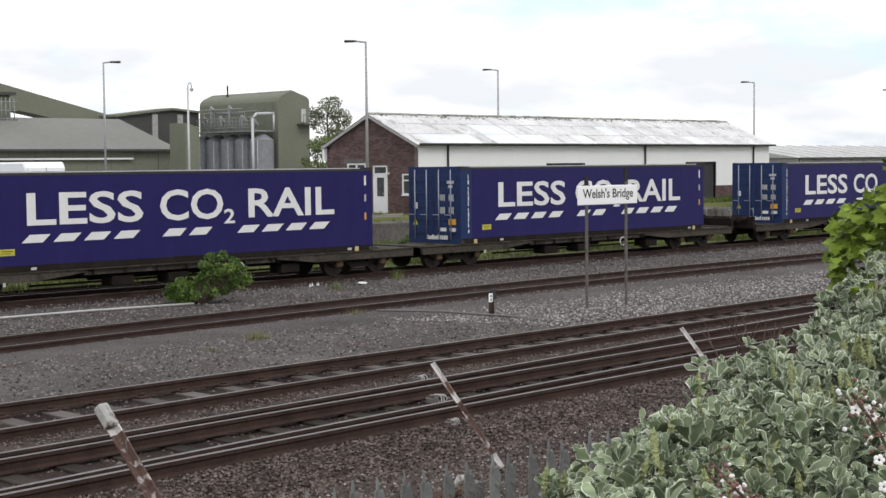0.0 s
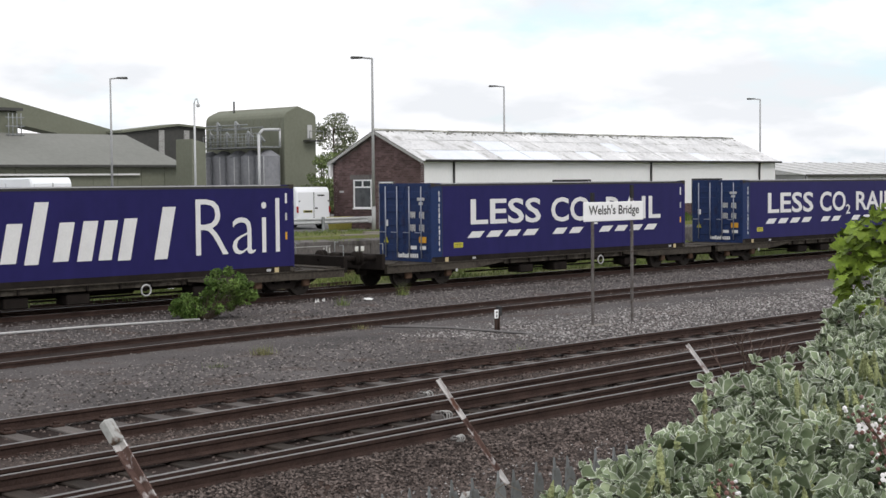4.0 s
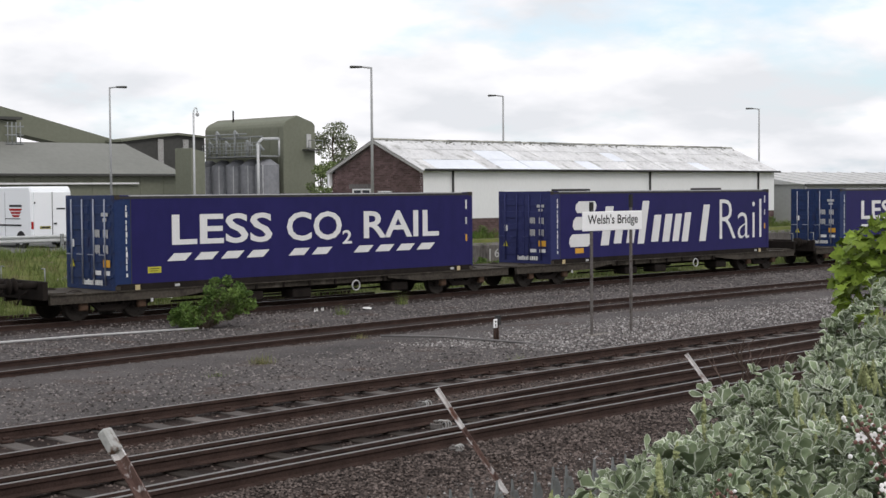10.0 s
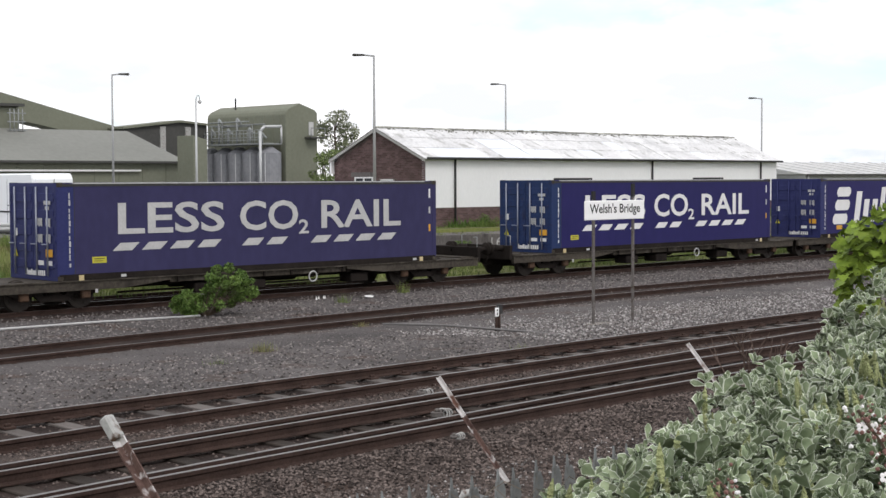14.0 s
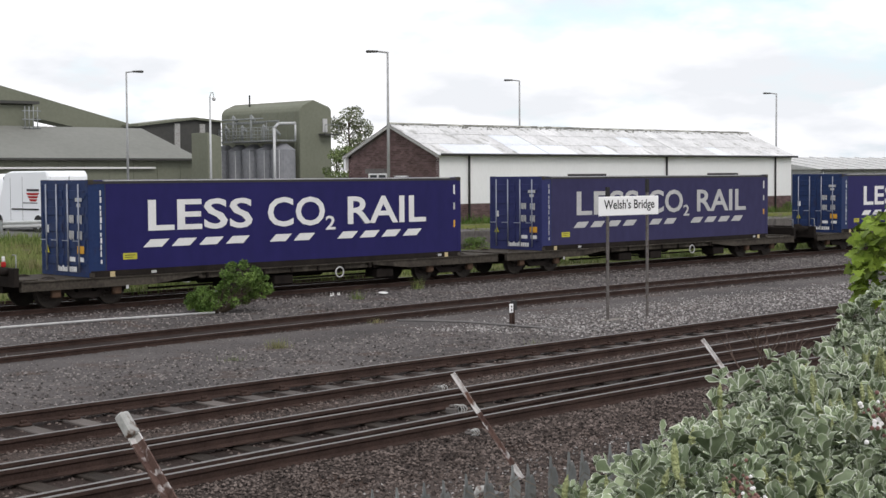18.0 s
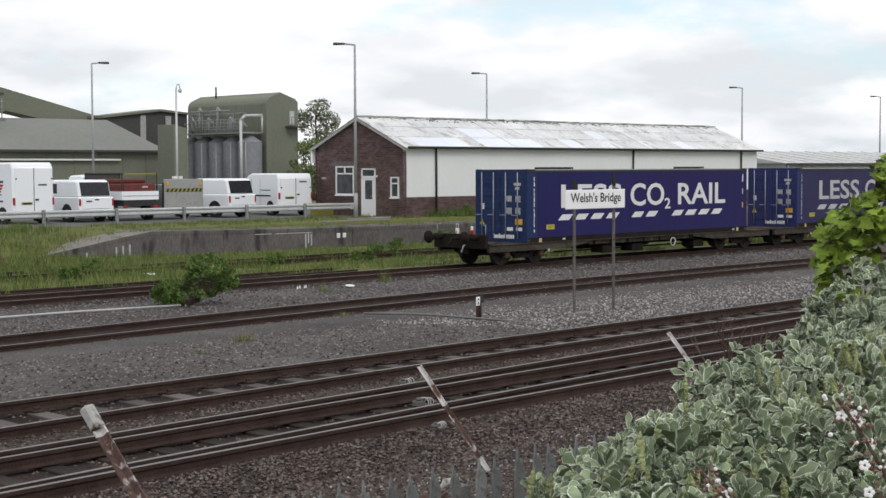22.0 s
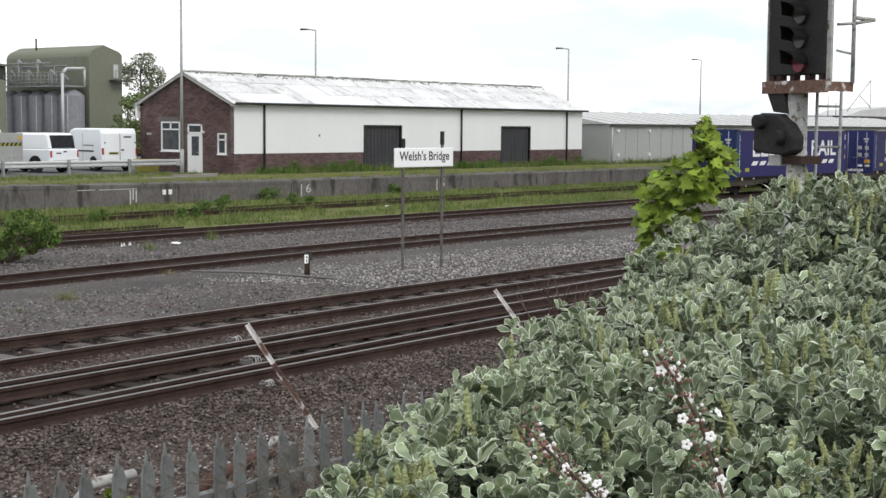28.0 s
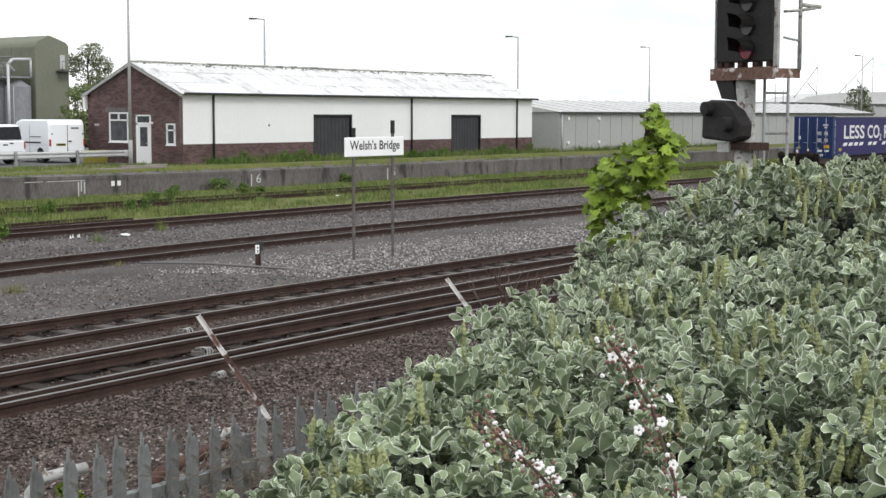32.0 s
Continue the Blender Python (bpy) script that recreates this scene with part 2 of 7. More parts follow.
FLAKED = mat("flaking_grey_paint", (0.30, 0.30, 0.29), (0.46, 0.46, 0.44), 0.8, scale=9, fine=40, spot=(0.12, 0.075, 0.055))
ARM = mat("weathered_white_arm", (0.45, 0.43, 0.42), (0.68, 0.66, 0.65), 0.85, scale=6, fine=40, spot=(0.15, 0.08, 0.06))
ARM_RUST = mat("rusty_arm_with_paint_flakes", (0.075, 0.044, 0.038), (0.165, 0.105, 0.088), 0.85, scale=11, fine=60, spot=(0.52, 0.49, 0.48), stretch=(1, 1, 0.6))
RUST_WHITE = mat("flaking_white_over_rust", (0.10, 0.055, 0.042), (0.20, 0.125, 0.10), 0.85, scale=5, fine=30, spot=(0.62, 0.60, 0.58))
MAST_GREY = mat("dull_grey_post", (0.085, 0.075, 0.070), (0.16, 0.148, 0.14), 0.8, scale=5, fine=30, spot=(0.07, 0.055, 0.045))
SIGN_WHITE = mat("sign_white_enamel", (0.87, 0.87, 0.87), (0.90, 0.90, 0.90), 0.35, bump=0)
SIGN_BLACK = mat("sign_black_letter", (0.015, 0.015, 0.015), (0.03, 0.03, 0.03), 0.5, bump=0)
BARK = mat("bark", (0.06, 0.045, 0.032), (0.12, 0.095, 0.07), 0.95, scale=6)
SAGE = mat("sage_leaf", (0.158, 0.205, 0.115), (0.275, 0.325, 0.205), 0.8, scale=7, fine=60, bump=0.1, island=0.45, spec=0.2)
SAGE_EDGE = mat("pale_leaf_margin", (0.48, 0.52, 0.41), (0.71, 0.74, 0.64), 0.7, scale=14, fine=60, bump=0, island=0.35, spec=0.2)
CATKIN = mat("pale_green_catkin", (0.25, 0.285, 0.12), (0.41, 0.435, 0.23), 0.85, scale=40, fine=160, bump=0.8, island=0.3)
LIME = mat("fresh_maple_leaf", (0.085, 0.142, 0.012), (0.20, 0.27, 0.032), 0.6, scale=6, fine=30, bump=0.05, island=0.5)
PETAL = mat("white_petal", (0.78, 0.76, 0.76), (0.84, 0.82, 0.82), 0.6, bump=0)
BUD = mat("dusky_pink_bud", (0.14, 0.07, 0.06), (0.25, 0.14, 0.12), 0.7, bump=0)
DRY = mat("dry_stalk", (0.13, 0.11, 0.09), (0.24, 0.21, 0.175), 0.9, bump=0, island=0.3)
TREE_LEAF = mat("tree_leaf", (0.11, 0.13, 0.07), (0.22, 0.24, 0.15), 0.7, scale=0.8, fine=4, bump=0, island=0.5)
FOLIAGE_GREY = mat("far_foliage", (0.11, 0.13, 0.085), (0.19, 0.21, 0.14), 0.8, scale=0.6, fine=3, bump=0, island=0.4)


# ---- mesh tools ----
def box(bm, x0, x1, y0, y1, z0, z1, bev=0.0, mi=0):
    r = bmesh.ops.create_cube(bm, size=1.0)
    vs = r["verts"]
    for v in vs:
        v.co = Vector(((x0 + x1) / 2 + v.co.x * (x1 - x0), (y0 + y1) / 2 + v.co.y * (y1 - y0), (z0 + z1) / 2 + v.co.z * (z1 - z0)))
    fs = {f for v in vs for f in v.link_faces}
    for f in fs:
        f.material_index = mi
    if bev:
        es = {e for v in vs for e in v.link_edges}
        bmesh.ops.bevel(bm, geom=list(es), offset=bev, segments=1, affect="EDGES", clamp_overlap=True)


def rod(bm, p, q, r0, r1=None, seg=8):
    p, q = Vector(p), Vector(q)
    d = q - p
    m = Matrix.Translation((p + q) / 2) @ d.to_track_quat("Z", "Y").to_matrix().to_4x4()
    bmesh.ops.create_cone(bm, cap_ends=True, segments=seg, radius1=r0, radius2=r0 if r1 is None else r1, depth=d.length, matrix=m)


def ball(bm, c, r, sub=1, squash=(1, 1, 1)):
    bmesh.ops.create_icosphere(bm, subdivisions=sub, radius=r, matrix=Matrix.Translation(c) @ Matrix.Diagonal((*squash, 1)))


def prism(bm, pts, axis, a, b, bev=0.0):
    """Extrude a 2D outline along axis ('x': pts are (y, z); 'y': (x, z); 'z': (x, y)) from a to b."""
    def at(u, v, w):
        return {"x": (w, u, v), "y": (u, w, v), "z": (u, v, w)}[axis]
    lo = [bm.verts.new(at(u, v, a)) for u, v in pts]
    hi = [bm.verts.new(at(u, v, b)) for u, v in pts]
    fs = [bm.faces.new(lo), bm.faces.new(hi[::-1])]
    k = len(pts)
    for i in range(k):
        fs.append(bm.faces.new((lo[(i + 1) % k], lo[i], hi[i], hi[(i + 1) % k])))
    bmesh.ops.recalc_face_normals(bm, faces=fs)
    if bev:
        es = {e for f in fs for e in f.edges}
        bmesh.ops.bevel(bm, geom=list(es), offset=bev, segments=1, affect="EDGES", clamp_overlap=True)


def hoop(bm, c, big, small, n=24, k=8):
    """A ring of round section standing in the plane across y."""
    rows = [[bm.verts.new((c[0] + (big + small * math.cos(6.2832 * j / k)) * math.cos(6.2832 * i / n), c[1] + small * math.sin(6.2832 * j / k), c[2] + (big + small * math.cos(6.2832 * j / k)) * math.sin(6.2832 * i / n)))
             for j in range(k)] for i in range(n)]
    for i in range(n):
        for j in range(k):
            bm.faces.new((rows[i][j], rows[i][(j + 1) % k], rows[(i + 1) % n][(j + 1) % k], rows[(i + 1) % n][j]))


def mesh_of(name, bm, material, smooth=False):
    me = bpy.data.meshes.new(name)
    bm.to_mesh(me)
    bm.free()
    for m in material if isinstance(material, (list, tuple)) else [material]:
        me.materials.append(m)
    if smooth:
        for p in me.polygons:
            p.use_smooth = True
    return me


def part(name, bm, material, parent, label="", smooth=False):
    ob = new(name, mesh_of(name, bm, material, smooth))
    ob.parent = parent
    return tagged(ob, label)


def boxes(name, material, parent, *dims, label="", bev=0.0):
    bm = bmesh.new()
    for d in dims:
        box(bm, *d, bev=bev)
    return part(name, bm, material, parent, label)


def rods(name, material, parent, *dims, label="", seg=8):
    bm = bmesh.new()
    for p, q, r in dims:
        rod(bm, p, q, r, seg=seg)
    return part(name, bm, material, parent, label, True)


def piece(name, mesh, parent, m):
    ob = new(name, mesh)
    ob.parent = parent
    ob.matrix_basis = m
    return ob


def thing(name, label, category, group="", kind="", m=None):
    ob = new(name)
    ob.empty_display_size = 0.2
    if m is not None:
        ob.matrix_basis = m
    return tagged(ob, label, category, group, kind)


def raw(name, verts, faces, material, parent=None):
    me = bpy.data.meshes.new(name)
    me.from_pydata(verts, [], faces)
    for m in material if isinstance(material, (list, tuple)) else [material]:
        me.materials.append(m)
    ob = new(name, me)
    if parent:
        ob.parent = parent
    return ob


def word(name, text, material, parent, x, z, w, h, m, bold=0.0, thick=0.004, label=""):
    """Built-in lettering fitted to the box (x, z, w, h) in the plane of m (its x right, its y up)."""
    cu = bpy.data.curves.new(name, "FONT")
    cu.body, cu.size, cu.offset, cu.resolution_u = text, 1.0, bold, 3
    tmp = bpy.data.objects.new(name, cu)
    me = bpy.data.meshes.new_from_object(tmp)
    bpy.data.objects.remove(tmp)
    co = np.empty(len(me.vertices) * 3)
    me.vertices.foreach_get("co", co)
    co = co.reshape(-1, 3)
    lo, hi = co.min(0), co.max(0)
    bm = bmesh.new()
    bm.from_mesh(me)
    bpy.data.meshes.remove(me)
    for v in bm.verts:
        v.co = m @ Vector((x + (v.co.x - lo[0]) / (hi[0] - lo[0]) * w, z + (v.co.y - lo[1]) / (hi[1] - lo[1]) * h, thick))
    return part(name, bm, material, parent, label)


RNG = np.random.default_rng(7)


# ---- ground ----
def smooth(a, b, x):
    t = min(1.0, max(0.0, (x - a) / (b - a)))
    return t * t * (3 - 2 * t)


def near_level(y):
    """Ballast level from the fence across the tracks to the dock."""
    return 0.13 - 0.27 * smooth(18.2, 26.5, y)


def ramp_top(x):
    """Top of the dock wall, with the ramp at its end."""
    return min(0.02 + 0.98 * max(0.0, (x - 26.6) / 5.9), float(np.interp(x, (32.5, 40.0, 51.0, 80.0), (0.97, 0.84, 0.77, 0.74))))


def ground_level(x, y):
    z = near_level(y)
    if y > 37.5:
        z += 0.10 * smooth(37.5, 44.0, y)
    if y > 48.9:
        back = 1.0
        bank = -0.02 + 1.02 * smooth(45.5, 55.0, y)
        k = smooth(29.5, 32.8, x)
        z = back * k + bank * (1 - k)
    elif y > 43.0:
        k = smooth(26.0, 30.5, x)
        bank = -0.02 + 1.02 * smooth(45.5, 55.0, y)
        z = z * k + max(z, bank) * (1 - k)
    return z


def ground():
    xs = [-3000, -600, -150, -60, -30] + [-20 + 2.0 * i for i in range(96)] + [190, 260, 400, 800, 3000]
    ys = [-400, -60, -12, 0, 4, 8, 11, 13, 15, 17, 18.2, 19, 20, 21, 21.7, 24, 27, 30, 33, 36, 37.5, 39, 41, 43, 44, 45.5, 47, 48.6, 48.88, 48.9, 49.5,
          50.5, 51.5, 52.5, 53.5, 55, 57, 60, 70, 90, 130, 220, 500, 1200, 3500]
    V = [(x, y, ground_level(x, y)) for y in ys for x in xs]
    nx = len(xs)
    Fc = [(j * nx + i, j * nx + i + 1, (j + 1) * nx + i + 1, (j + 1) * nx + i) for j in range(len(ys) - 1) for i in range(nx - 1)]
    ob = raw("ground", V, Fc, [BALLAST, BALLAST_BROWN, GRASSY, TARMAC])
    for p in ob.data.polygons:
        c = p.center
        if c.y < 19:
            p.material_index = 1 if c.y > 4 else 2
        elif c.y < 37.5:
            p.material_index = 0
        elif c.y < 55 and c.x < 200:
            p.material_index = 2
        else:
            p.material_index = 3 if c.y < 220 and -40 < c.x < 260 else 2
        p.use_smooth = True
    return tagged(ob, "grey and rust-brown ballast ground with a grassy strip and tarmac yard", "ground", kind="structure")


ground()


# ---- railway tracks ----
def quad_path(a, b, c):
    """A curve through three places, by the lateral offset as a quadratic of x."""
    (x0, y0), (x1, y1), (x2, y2) = a, b, c

    def at(x):
        x = min(max(x, x0 - 14), x2 + 8)
        return (y0 * (x - x1) * (x - x2) / ((x0 - x1) * (x0 - x2)) + y1 * (x - x0) * (x - x2) / ((x1 - x0) * (x1 - x2))
                + y2 * (x - x0) * (x - x1) / ((x2 - x0) * (x2 - x1)))
    return at


RAIL_OUTLINE = [(-0.035, 0.0), (0.035, 0.0), (0.035, -0.042), (0.010, -0.056), (0.010, -0.125), (0.068, -0.148), (0.068, -0.160), (-0.068, -0.160),
                (-0.068, -0.148), (-0.010, -0.125), (-0.010, -0.056), (-0.035, -0.042)]


def rail(parent, path, x0, x1, top, step=2.0, worn=True):
    xs = [x0 + (x1 - x0) * i / max(1, round((x1 - x0) / step)) for i in range(max(1, round((x1 - x0) / step)) + 1)]
    V, Fc, k = [], [], len(RAIL_OUTLINE)
    for x in xs:
        y = path(x)
        V += [(x, y + u, top + v) for u, v in RAIL_OUTLINE]
    for i in range(len(xs) - 1):
        for j in range(k):
            a, b = i * k + j, i * k + (j + 1) % k
            Fc.append((b, a, a + k, b + k))
    Fc += [tuple(range(k)), tuple(range(len(V) - 1, len(V) - k - 1, -1))]
    ob = raw("rail", V, Fc, [RUST, RAIL_TOP], parent)
    if worn:
        for i in range(len(xs) - 1):
            ob.data.polygons[i * k].material_index = 1
    return ob


def sleeper_mesh(name, length, material):
    bm = bmesh.new()
    box(bm, -0.125, 0.125, -length / 2, length / 2, -0.13, 0.0, bev=0.012)
    return mesh_of(name, bm, material)


def chair_mesh():
    bm = bmesh.new()
    box(bm, -0.09, 0.09, -0.17, 0.17, 0.0, 0.035, bev=0.008)
    box(bm, -0.05, 0.05, 0.075, 0.12, 0.035, 0.075, bev=0.01)
    box(bm, -0.05, 0.05, -0.12, -0.075, 0.035, 0.075, bev=0.01)
    return mesh_of("rail_chair", bm, RUST)


SL_GREY, SL_DARK, CHAIR = sleeper_mesh("sleeper", 2.6, SLEEPER), sleeper_mesh("sleeper", 2.6, SLEEPER_DARK), chair_mesh()


def track(label, rails, x0, x1, top, sleepers=None, pitch=0.70, worn=True, chairs=None, bed=None):
    ob = thing("railway_track", label, "railway track", "running lines")
    for p in rails:
        rail(ob, p, x0, x1, top, worn=worn)
    if bed:
        lo, hi = bed
        xs = [x0 + 2.0 * i for i in range(int((x1 - x0) / 2) + 1)]
        V = [(x, p(x) + d, near_level(p(x)) + lift) for x in xs for p, d, lift in ((lo, -0.55, 0.004), (lo, 0.0, 0.012), (hi, 0.0, 0.012), (hi, 0.55, 0.004))]
        raw("track_bed", V, [(4 * i + j, 4 * i + 4 + j, 4 * i + 5 + j, 4 * i + 1 + j) for i in range(len(xs) - 1) for j in range(3)], BED, ob)
    if sleepers:
        mesh, mid, turn, s0, s1 = sleepers
        x = s0
        while x < s1:
            piece("sleeper", mesh, ob, pose(x, mid(x), top - 0.175 + RNG.uniform(-0.012, 0.006), 0, 0, turn + RNG.uniform(-1, 1)))
            for p in chairs or ():
                piece("rail_chair", CHAIR, ob, pose(x, p(x), top - 0.178, 0, 0, 0))
            x += pitch
    return ob


A_ = quad_path((11.1, 17.74), (17.8, 17.90), (26.7, 18.10))
B_ = quad_path((10.1, 16.07), (16.4, 16.43), (24.6, 16.65))
C_ = quad_path((9.1, 14.69), (14.9, 15.07), (23.1, 15.66))
C2_ = quad_path((9.0, 14.36), (14.5, 14.62), (21.9, 14.84))
D_ = quad_path((8.3, 13.05), (13.5, 13.47), (20.3, 13.88))
D2_ = quad_path((8.2, 12.82), (13.2, 13.10), (19.4, 13.27))
E1_ = quad_path((15.8, 27.80), (24.4, 28.55), (36.5, 29.06))


def E2_(x):
    return E1_(x) - 1.505


TRACK_Y = 35.67
NEAR = 0.35
track("rusty near track with grey weathered sleepers in ballast", (A_, B_), -6, 62, NEAR, (SL_GREY, lambda x: (A_(x) + B_(x)) / 2, 0, 2, 50), 0.72, chairs=(A_, B_), bed=(B_, A_))
track("rusty track with worn bright rails and inner check rails", (C_, C2_, D_, D2_), -6, 62, NEAR, (SL_DARK, lambda x: (C_(x) + D_(x)) / 2, 0, 1, 46), 0.72, bed=(D2_, C_))


def ballast_fill(x0, x1, edges, label):
    """Trodden ballast packed against the rails; edges: rows of (path, offset, height)."""
    xs = [x0 + 0.5 * i for i in range(int((x1 - x0) * 2) + 1)]
    n = len(edges)
    V = [(x, p(x) + d, z + (0.02 * noise.noise(Vector((x * 1.3, k * 3.0, 4.0))) if 0 < k < n - 1 else 0)) for x in xs for k, (p, d, z) in enumerate(edges)]
    ob = raw("ballast_fill", V, [(n * i + j, n * i + n + j, n * i + n + 1 + j, n * i + 1 + j) for i in range(len(xs) - 1) for j in range(n - 1)], BALLAST_BROWN)
    return tagged(ob, label, "ballast", kind="structure")


ballast_fill(-6, 62, ((C_, 0.05, 0.19), (C_, 0.4, 0.215), (C_, 0.9, 0.22), (B_, -0.05, 0.195)), "rust-brown trodden ballast between the two near tracks")
ballast_fill(-6, 62, ((D2_, -1.7, 0.10), (D2_, -0.9, 0.17), (D2_, -0.4, 0.195), (D2_, -0.05, 0.19)), "rust-brown ballast shoulder beside the near rail")
track("rust-brown middle track half sunk in grey ballast", (E1_, E2_), 0, 110, 0.0, (SL_DARK, lambda x: E1_(x) - 0.75, 0, 10, 90), 0.75, chairs=(E2_,), bed=(E2_, E1_))
track("rusty track that carries the freight train", (lambda x: TRACK_Y - 0.75, lambda x: TRACK_Y + 0.75), -60, 260, 0.0,
      (SL_DARK, lambda x: TRACK_Y, 0, 14, 110), 0.75, chairs=(lambda x: TRACK_Y - 0.75,), bed=(lambda x: TRACK_Y - 1.3, lambda x: TRACK_Y + 0.9))
track("short dark rails of a turnout joining the far line", (lambda x: 37.9 + 0.055 * max(0, x - 24), lambda x: 36.95 + 0.02 * max(0, x - 24)), 10, 33, 0.0, None, worn=False)
track("overgrown disused siding in grass beside the dock", (lambda x: 43.4, lambda x: 41.9), 20, 150, 0.10, None, worn=False)


# ---- loading dock ----
def dock():
    ob = thing("loading_dock", "long stained concrete loading dock wall with a pale end ramp", "loading dock", kind="structure")
    edge = [26.0, 26.6, 28.0, 29.5, 31.0, 32.5] + [34.2 + 4.0 * i for i in range(30)]
    V, Fc = [], []
    for x in edge:
        t = ramp_top(x)
        V += [(x, 48.70, -0.4), (x, 48.70, t - 0.14), (x, 48.68, t - 0.14), (x, 48.68, t), (x, 50.6, max(t, 1.0 if x > 32 else 0) + 0.006), (x, 50.6, -0.4)]
    for i in range(len(edge) - 1):
        for j in range(5):
            a = i * 6 + j
            Fc.append((a, a + 6, a + 7, a + 1))
    Fc += [tuple(range(6)), tuple(range(len(V) - 1, len(V) - 7, -1))]
    wall = raw("dock_wall", V, Fc, [CONCRETE, PALE_CONCRETE], ob)
    for i in range(len(edge) - 1):
        wall.data.polygons[i * 5 + 3].material_index = 1 if edge[i] < 32.4 else 0
        wall.data.polygons[i * 5 + 2].material_index = 0
    # pilaster joints and painted bay marks
    for x in (36.0, 43.0, 50.0, 57.0, 64.0, 71.0, 78.0, 85.0, 92.0):
        boxes("joint_strip", CONCRETE, ob, (x, x + 0.22, 48.665, 48.71, -0.3, ramp_top(x) - 0.145))
    for x, text in ((51.0, "6"), (61.35, "5")):
        word("bay_number", text, LETTER_DIRTY, ob, 0, 0, 0.34, 0.42, Matrix.Translation((x, 48.69, 0.18)) @ pose(0, 0, 0, 90), 0.0)
        boxes("painted_stripe", LETTER_DIRTY, ob, (x - 0.35, x - 0.28, 48.688, 48.70, -0.1, 0.60))
    for x in (42.08, 42.42):
        boxes("white_marker", WHITE, ob, (x, x + 0.20, 48.66, 48.70, 0.36, 0.58), bev=0.02)
    for x, a, b in ((40.3, -0.1, 0.60), (40.45, 0.2, 0.66), (40.62, 0.1, 0.6), (30.9, 0.0, 0.42), (31.2, 0.1, 0.46), (31.5, 0.05, 0.5), (29.6, 0.0, 0.26)):
        boxes("whitewash_mark", LETTER_DIRTY, ob, (x, x + 0.07, 48.69, 48.70, a, b))
    boxes("whitewash_line", LETTER_DIRTY, ob, (37.6, 38.5, 48.692, 48.70, 0.66, 0.69), (38.7, 40.7, 48.692, 48.70, 0.65, 0.68))


dock()

# ---- goods shed: brick gable end, white rendered long wall ----
GX, GY0, GY1, GEND = 49.66, 52.2, 59.1, 80.45
EAVE, APEX, PLAT = 4.42, 5.93, 1.0


def brick_panel(parent, corner, right, width, outline, z0, holes, limit, material=BRICK):
    """Bricks in stretcher bond on a wall plane, as pieces while limit lasts, the rest joined."""
    bl, bh, gap = 0.235, 0.087, 0.012
    bm = bmesh.new()
    box(bm, 0.006, bl - 0.006, -0.012, 0.02, 0.006, bh - 0.006)
    single = mesh_of("brick", bm, material)
    V, Fc, made, rows = [], [], 0, 0
    z = z0
    while z < outline(None):
        u = -(bl / 2) * (rows % 2)
        while u < width:
            a, b = max(u, 0), min(u + bl, width)
            mid = (a + b) / 2
            if b - a > 0.06 and z + bh < outline(mid) and not any(h[0] < b and h[1] > a and h[2] < z + bh and h[3] > z for h in holes):
                if made < limit and b - a > bl - 0.01:
                    piece("brick", single, parent, Matrix.Translation(Vector(corner) + Vector(right) * a + Vector((0, 0, z))) @ Matrix(((right[0], -right[1], 0, 0), (right[1], right[0], 0, 0), (0, 0, 1, 0), (0, 0, 0, 1))))
                    made += 1
                else:
                    k = len(V)
                    dep = -0.012 + RNG.uniform(-0.003, 0.003)
                    nrm = Vector((-right[1], right[0], 0))
                    for uu, zz, dd in ((a + 0.006, z + 0.006, dep), (b - 0.006, z + 0.006, dep), (b - 0.006, z + bh - 0.006, dep), (a + 0.006, z + bh - 0.006, dep),
                                       (a + 0.006, z + 0.006, 0.01), (b - 0.006, z + 0.006, 0.01), (b - 0.006, z + bh - 0.006, 0.01), (a + 0.006, z + bh - 0.006, 0.01)):
                        V.append(Vector(corner) + Vector(right) * uu + nrm * dd + Vector((0, 0, zz)))
                    Fc += [(k, k + 1, k + 2, k + 3), (k + 4, k + 5, k + 1, k), (k + 1, k + 5, k + 6, k + 2), (k + 3, k + 2, k + 6, k + 7), (k + 4, k, k + 3, k + 7)]
            u += bl
        z += bh
        rows += 1
    return tagged(raw("brickwork", V, Fc, BRICK_J, parent), kind="stuff")


BRICK_J = mat("dark_red_brick_joined", (0.085, 0.054, 0.052), (0.155, 0.104, 0.100), 0.9, scale=1.5, fine=30, island=0.3)


def upvc_window(parent, name, y0, y1, z0, z1, lights):
    """A white framed window in the gable wall; y0 > y1 reading from the far corner."""
    w = thing(name, "", "")
    w.parent = parent
    for key in list(w.keys()):
        del w[key]
    X = GX - 0.03
    f = 0.07
    boxes("window_frame", UPVC, w, (X - 0.03, X + 0.06, y1, y0, z0, z0 + f), (X - 0.03, X + 0.06, y1, y0, z1 - f, z1), (X - 0.03, X + 0.06, y1, y1 + f, z0 + f, z1 - f),
          (X - 0.03, X + 0.06, y0 - f, y0, z0 + f, z1 - f), *lights(X, f))
    boxes("window_pane", GLASS, w, (X + 0.02, X + 0.03, y1 + 0.02, y0 - 0.02, z0 + 0.02, z1 - 0.02))
    boxes("window_sill", UPVC, w, (X - 0.07, X + 0.02, y1 - 0.04, y0 + 0.04, z0 - 0.05, z0))
    return w


MOSSY = mat("mossy_ridge", (0.16, 0.16, 0.13), (0.46, 0.46, 0.42), 0.9, scale=5, fine=25, vary=0.5, spot=(0.08, 0.09, 0.055))


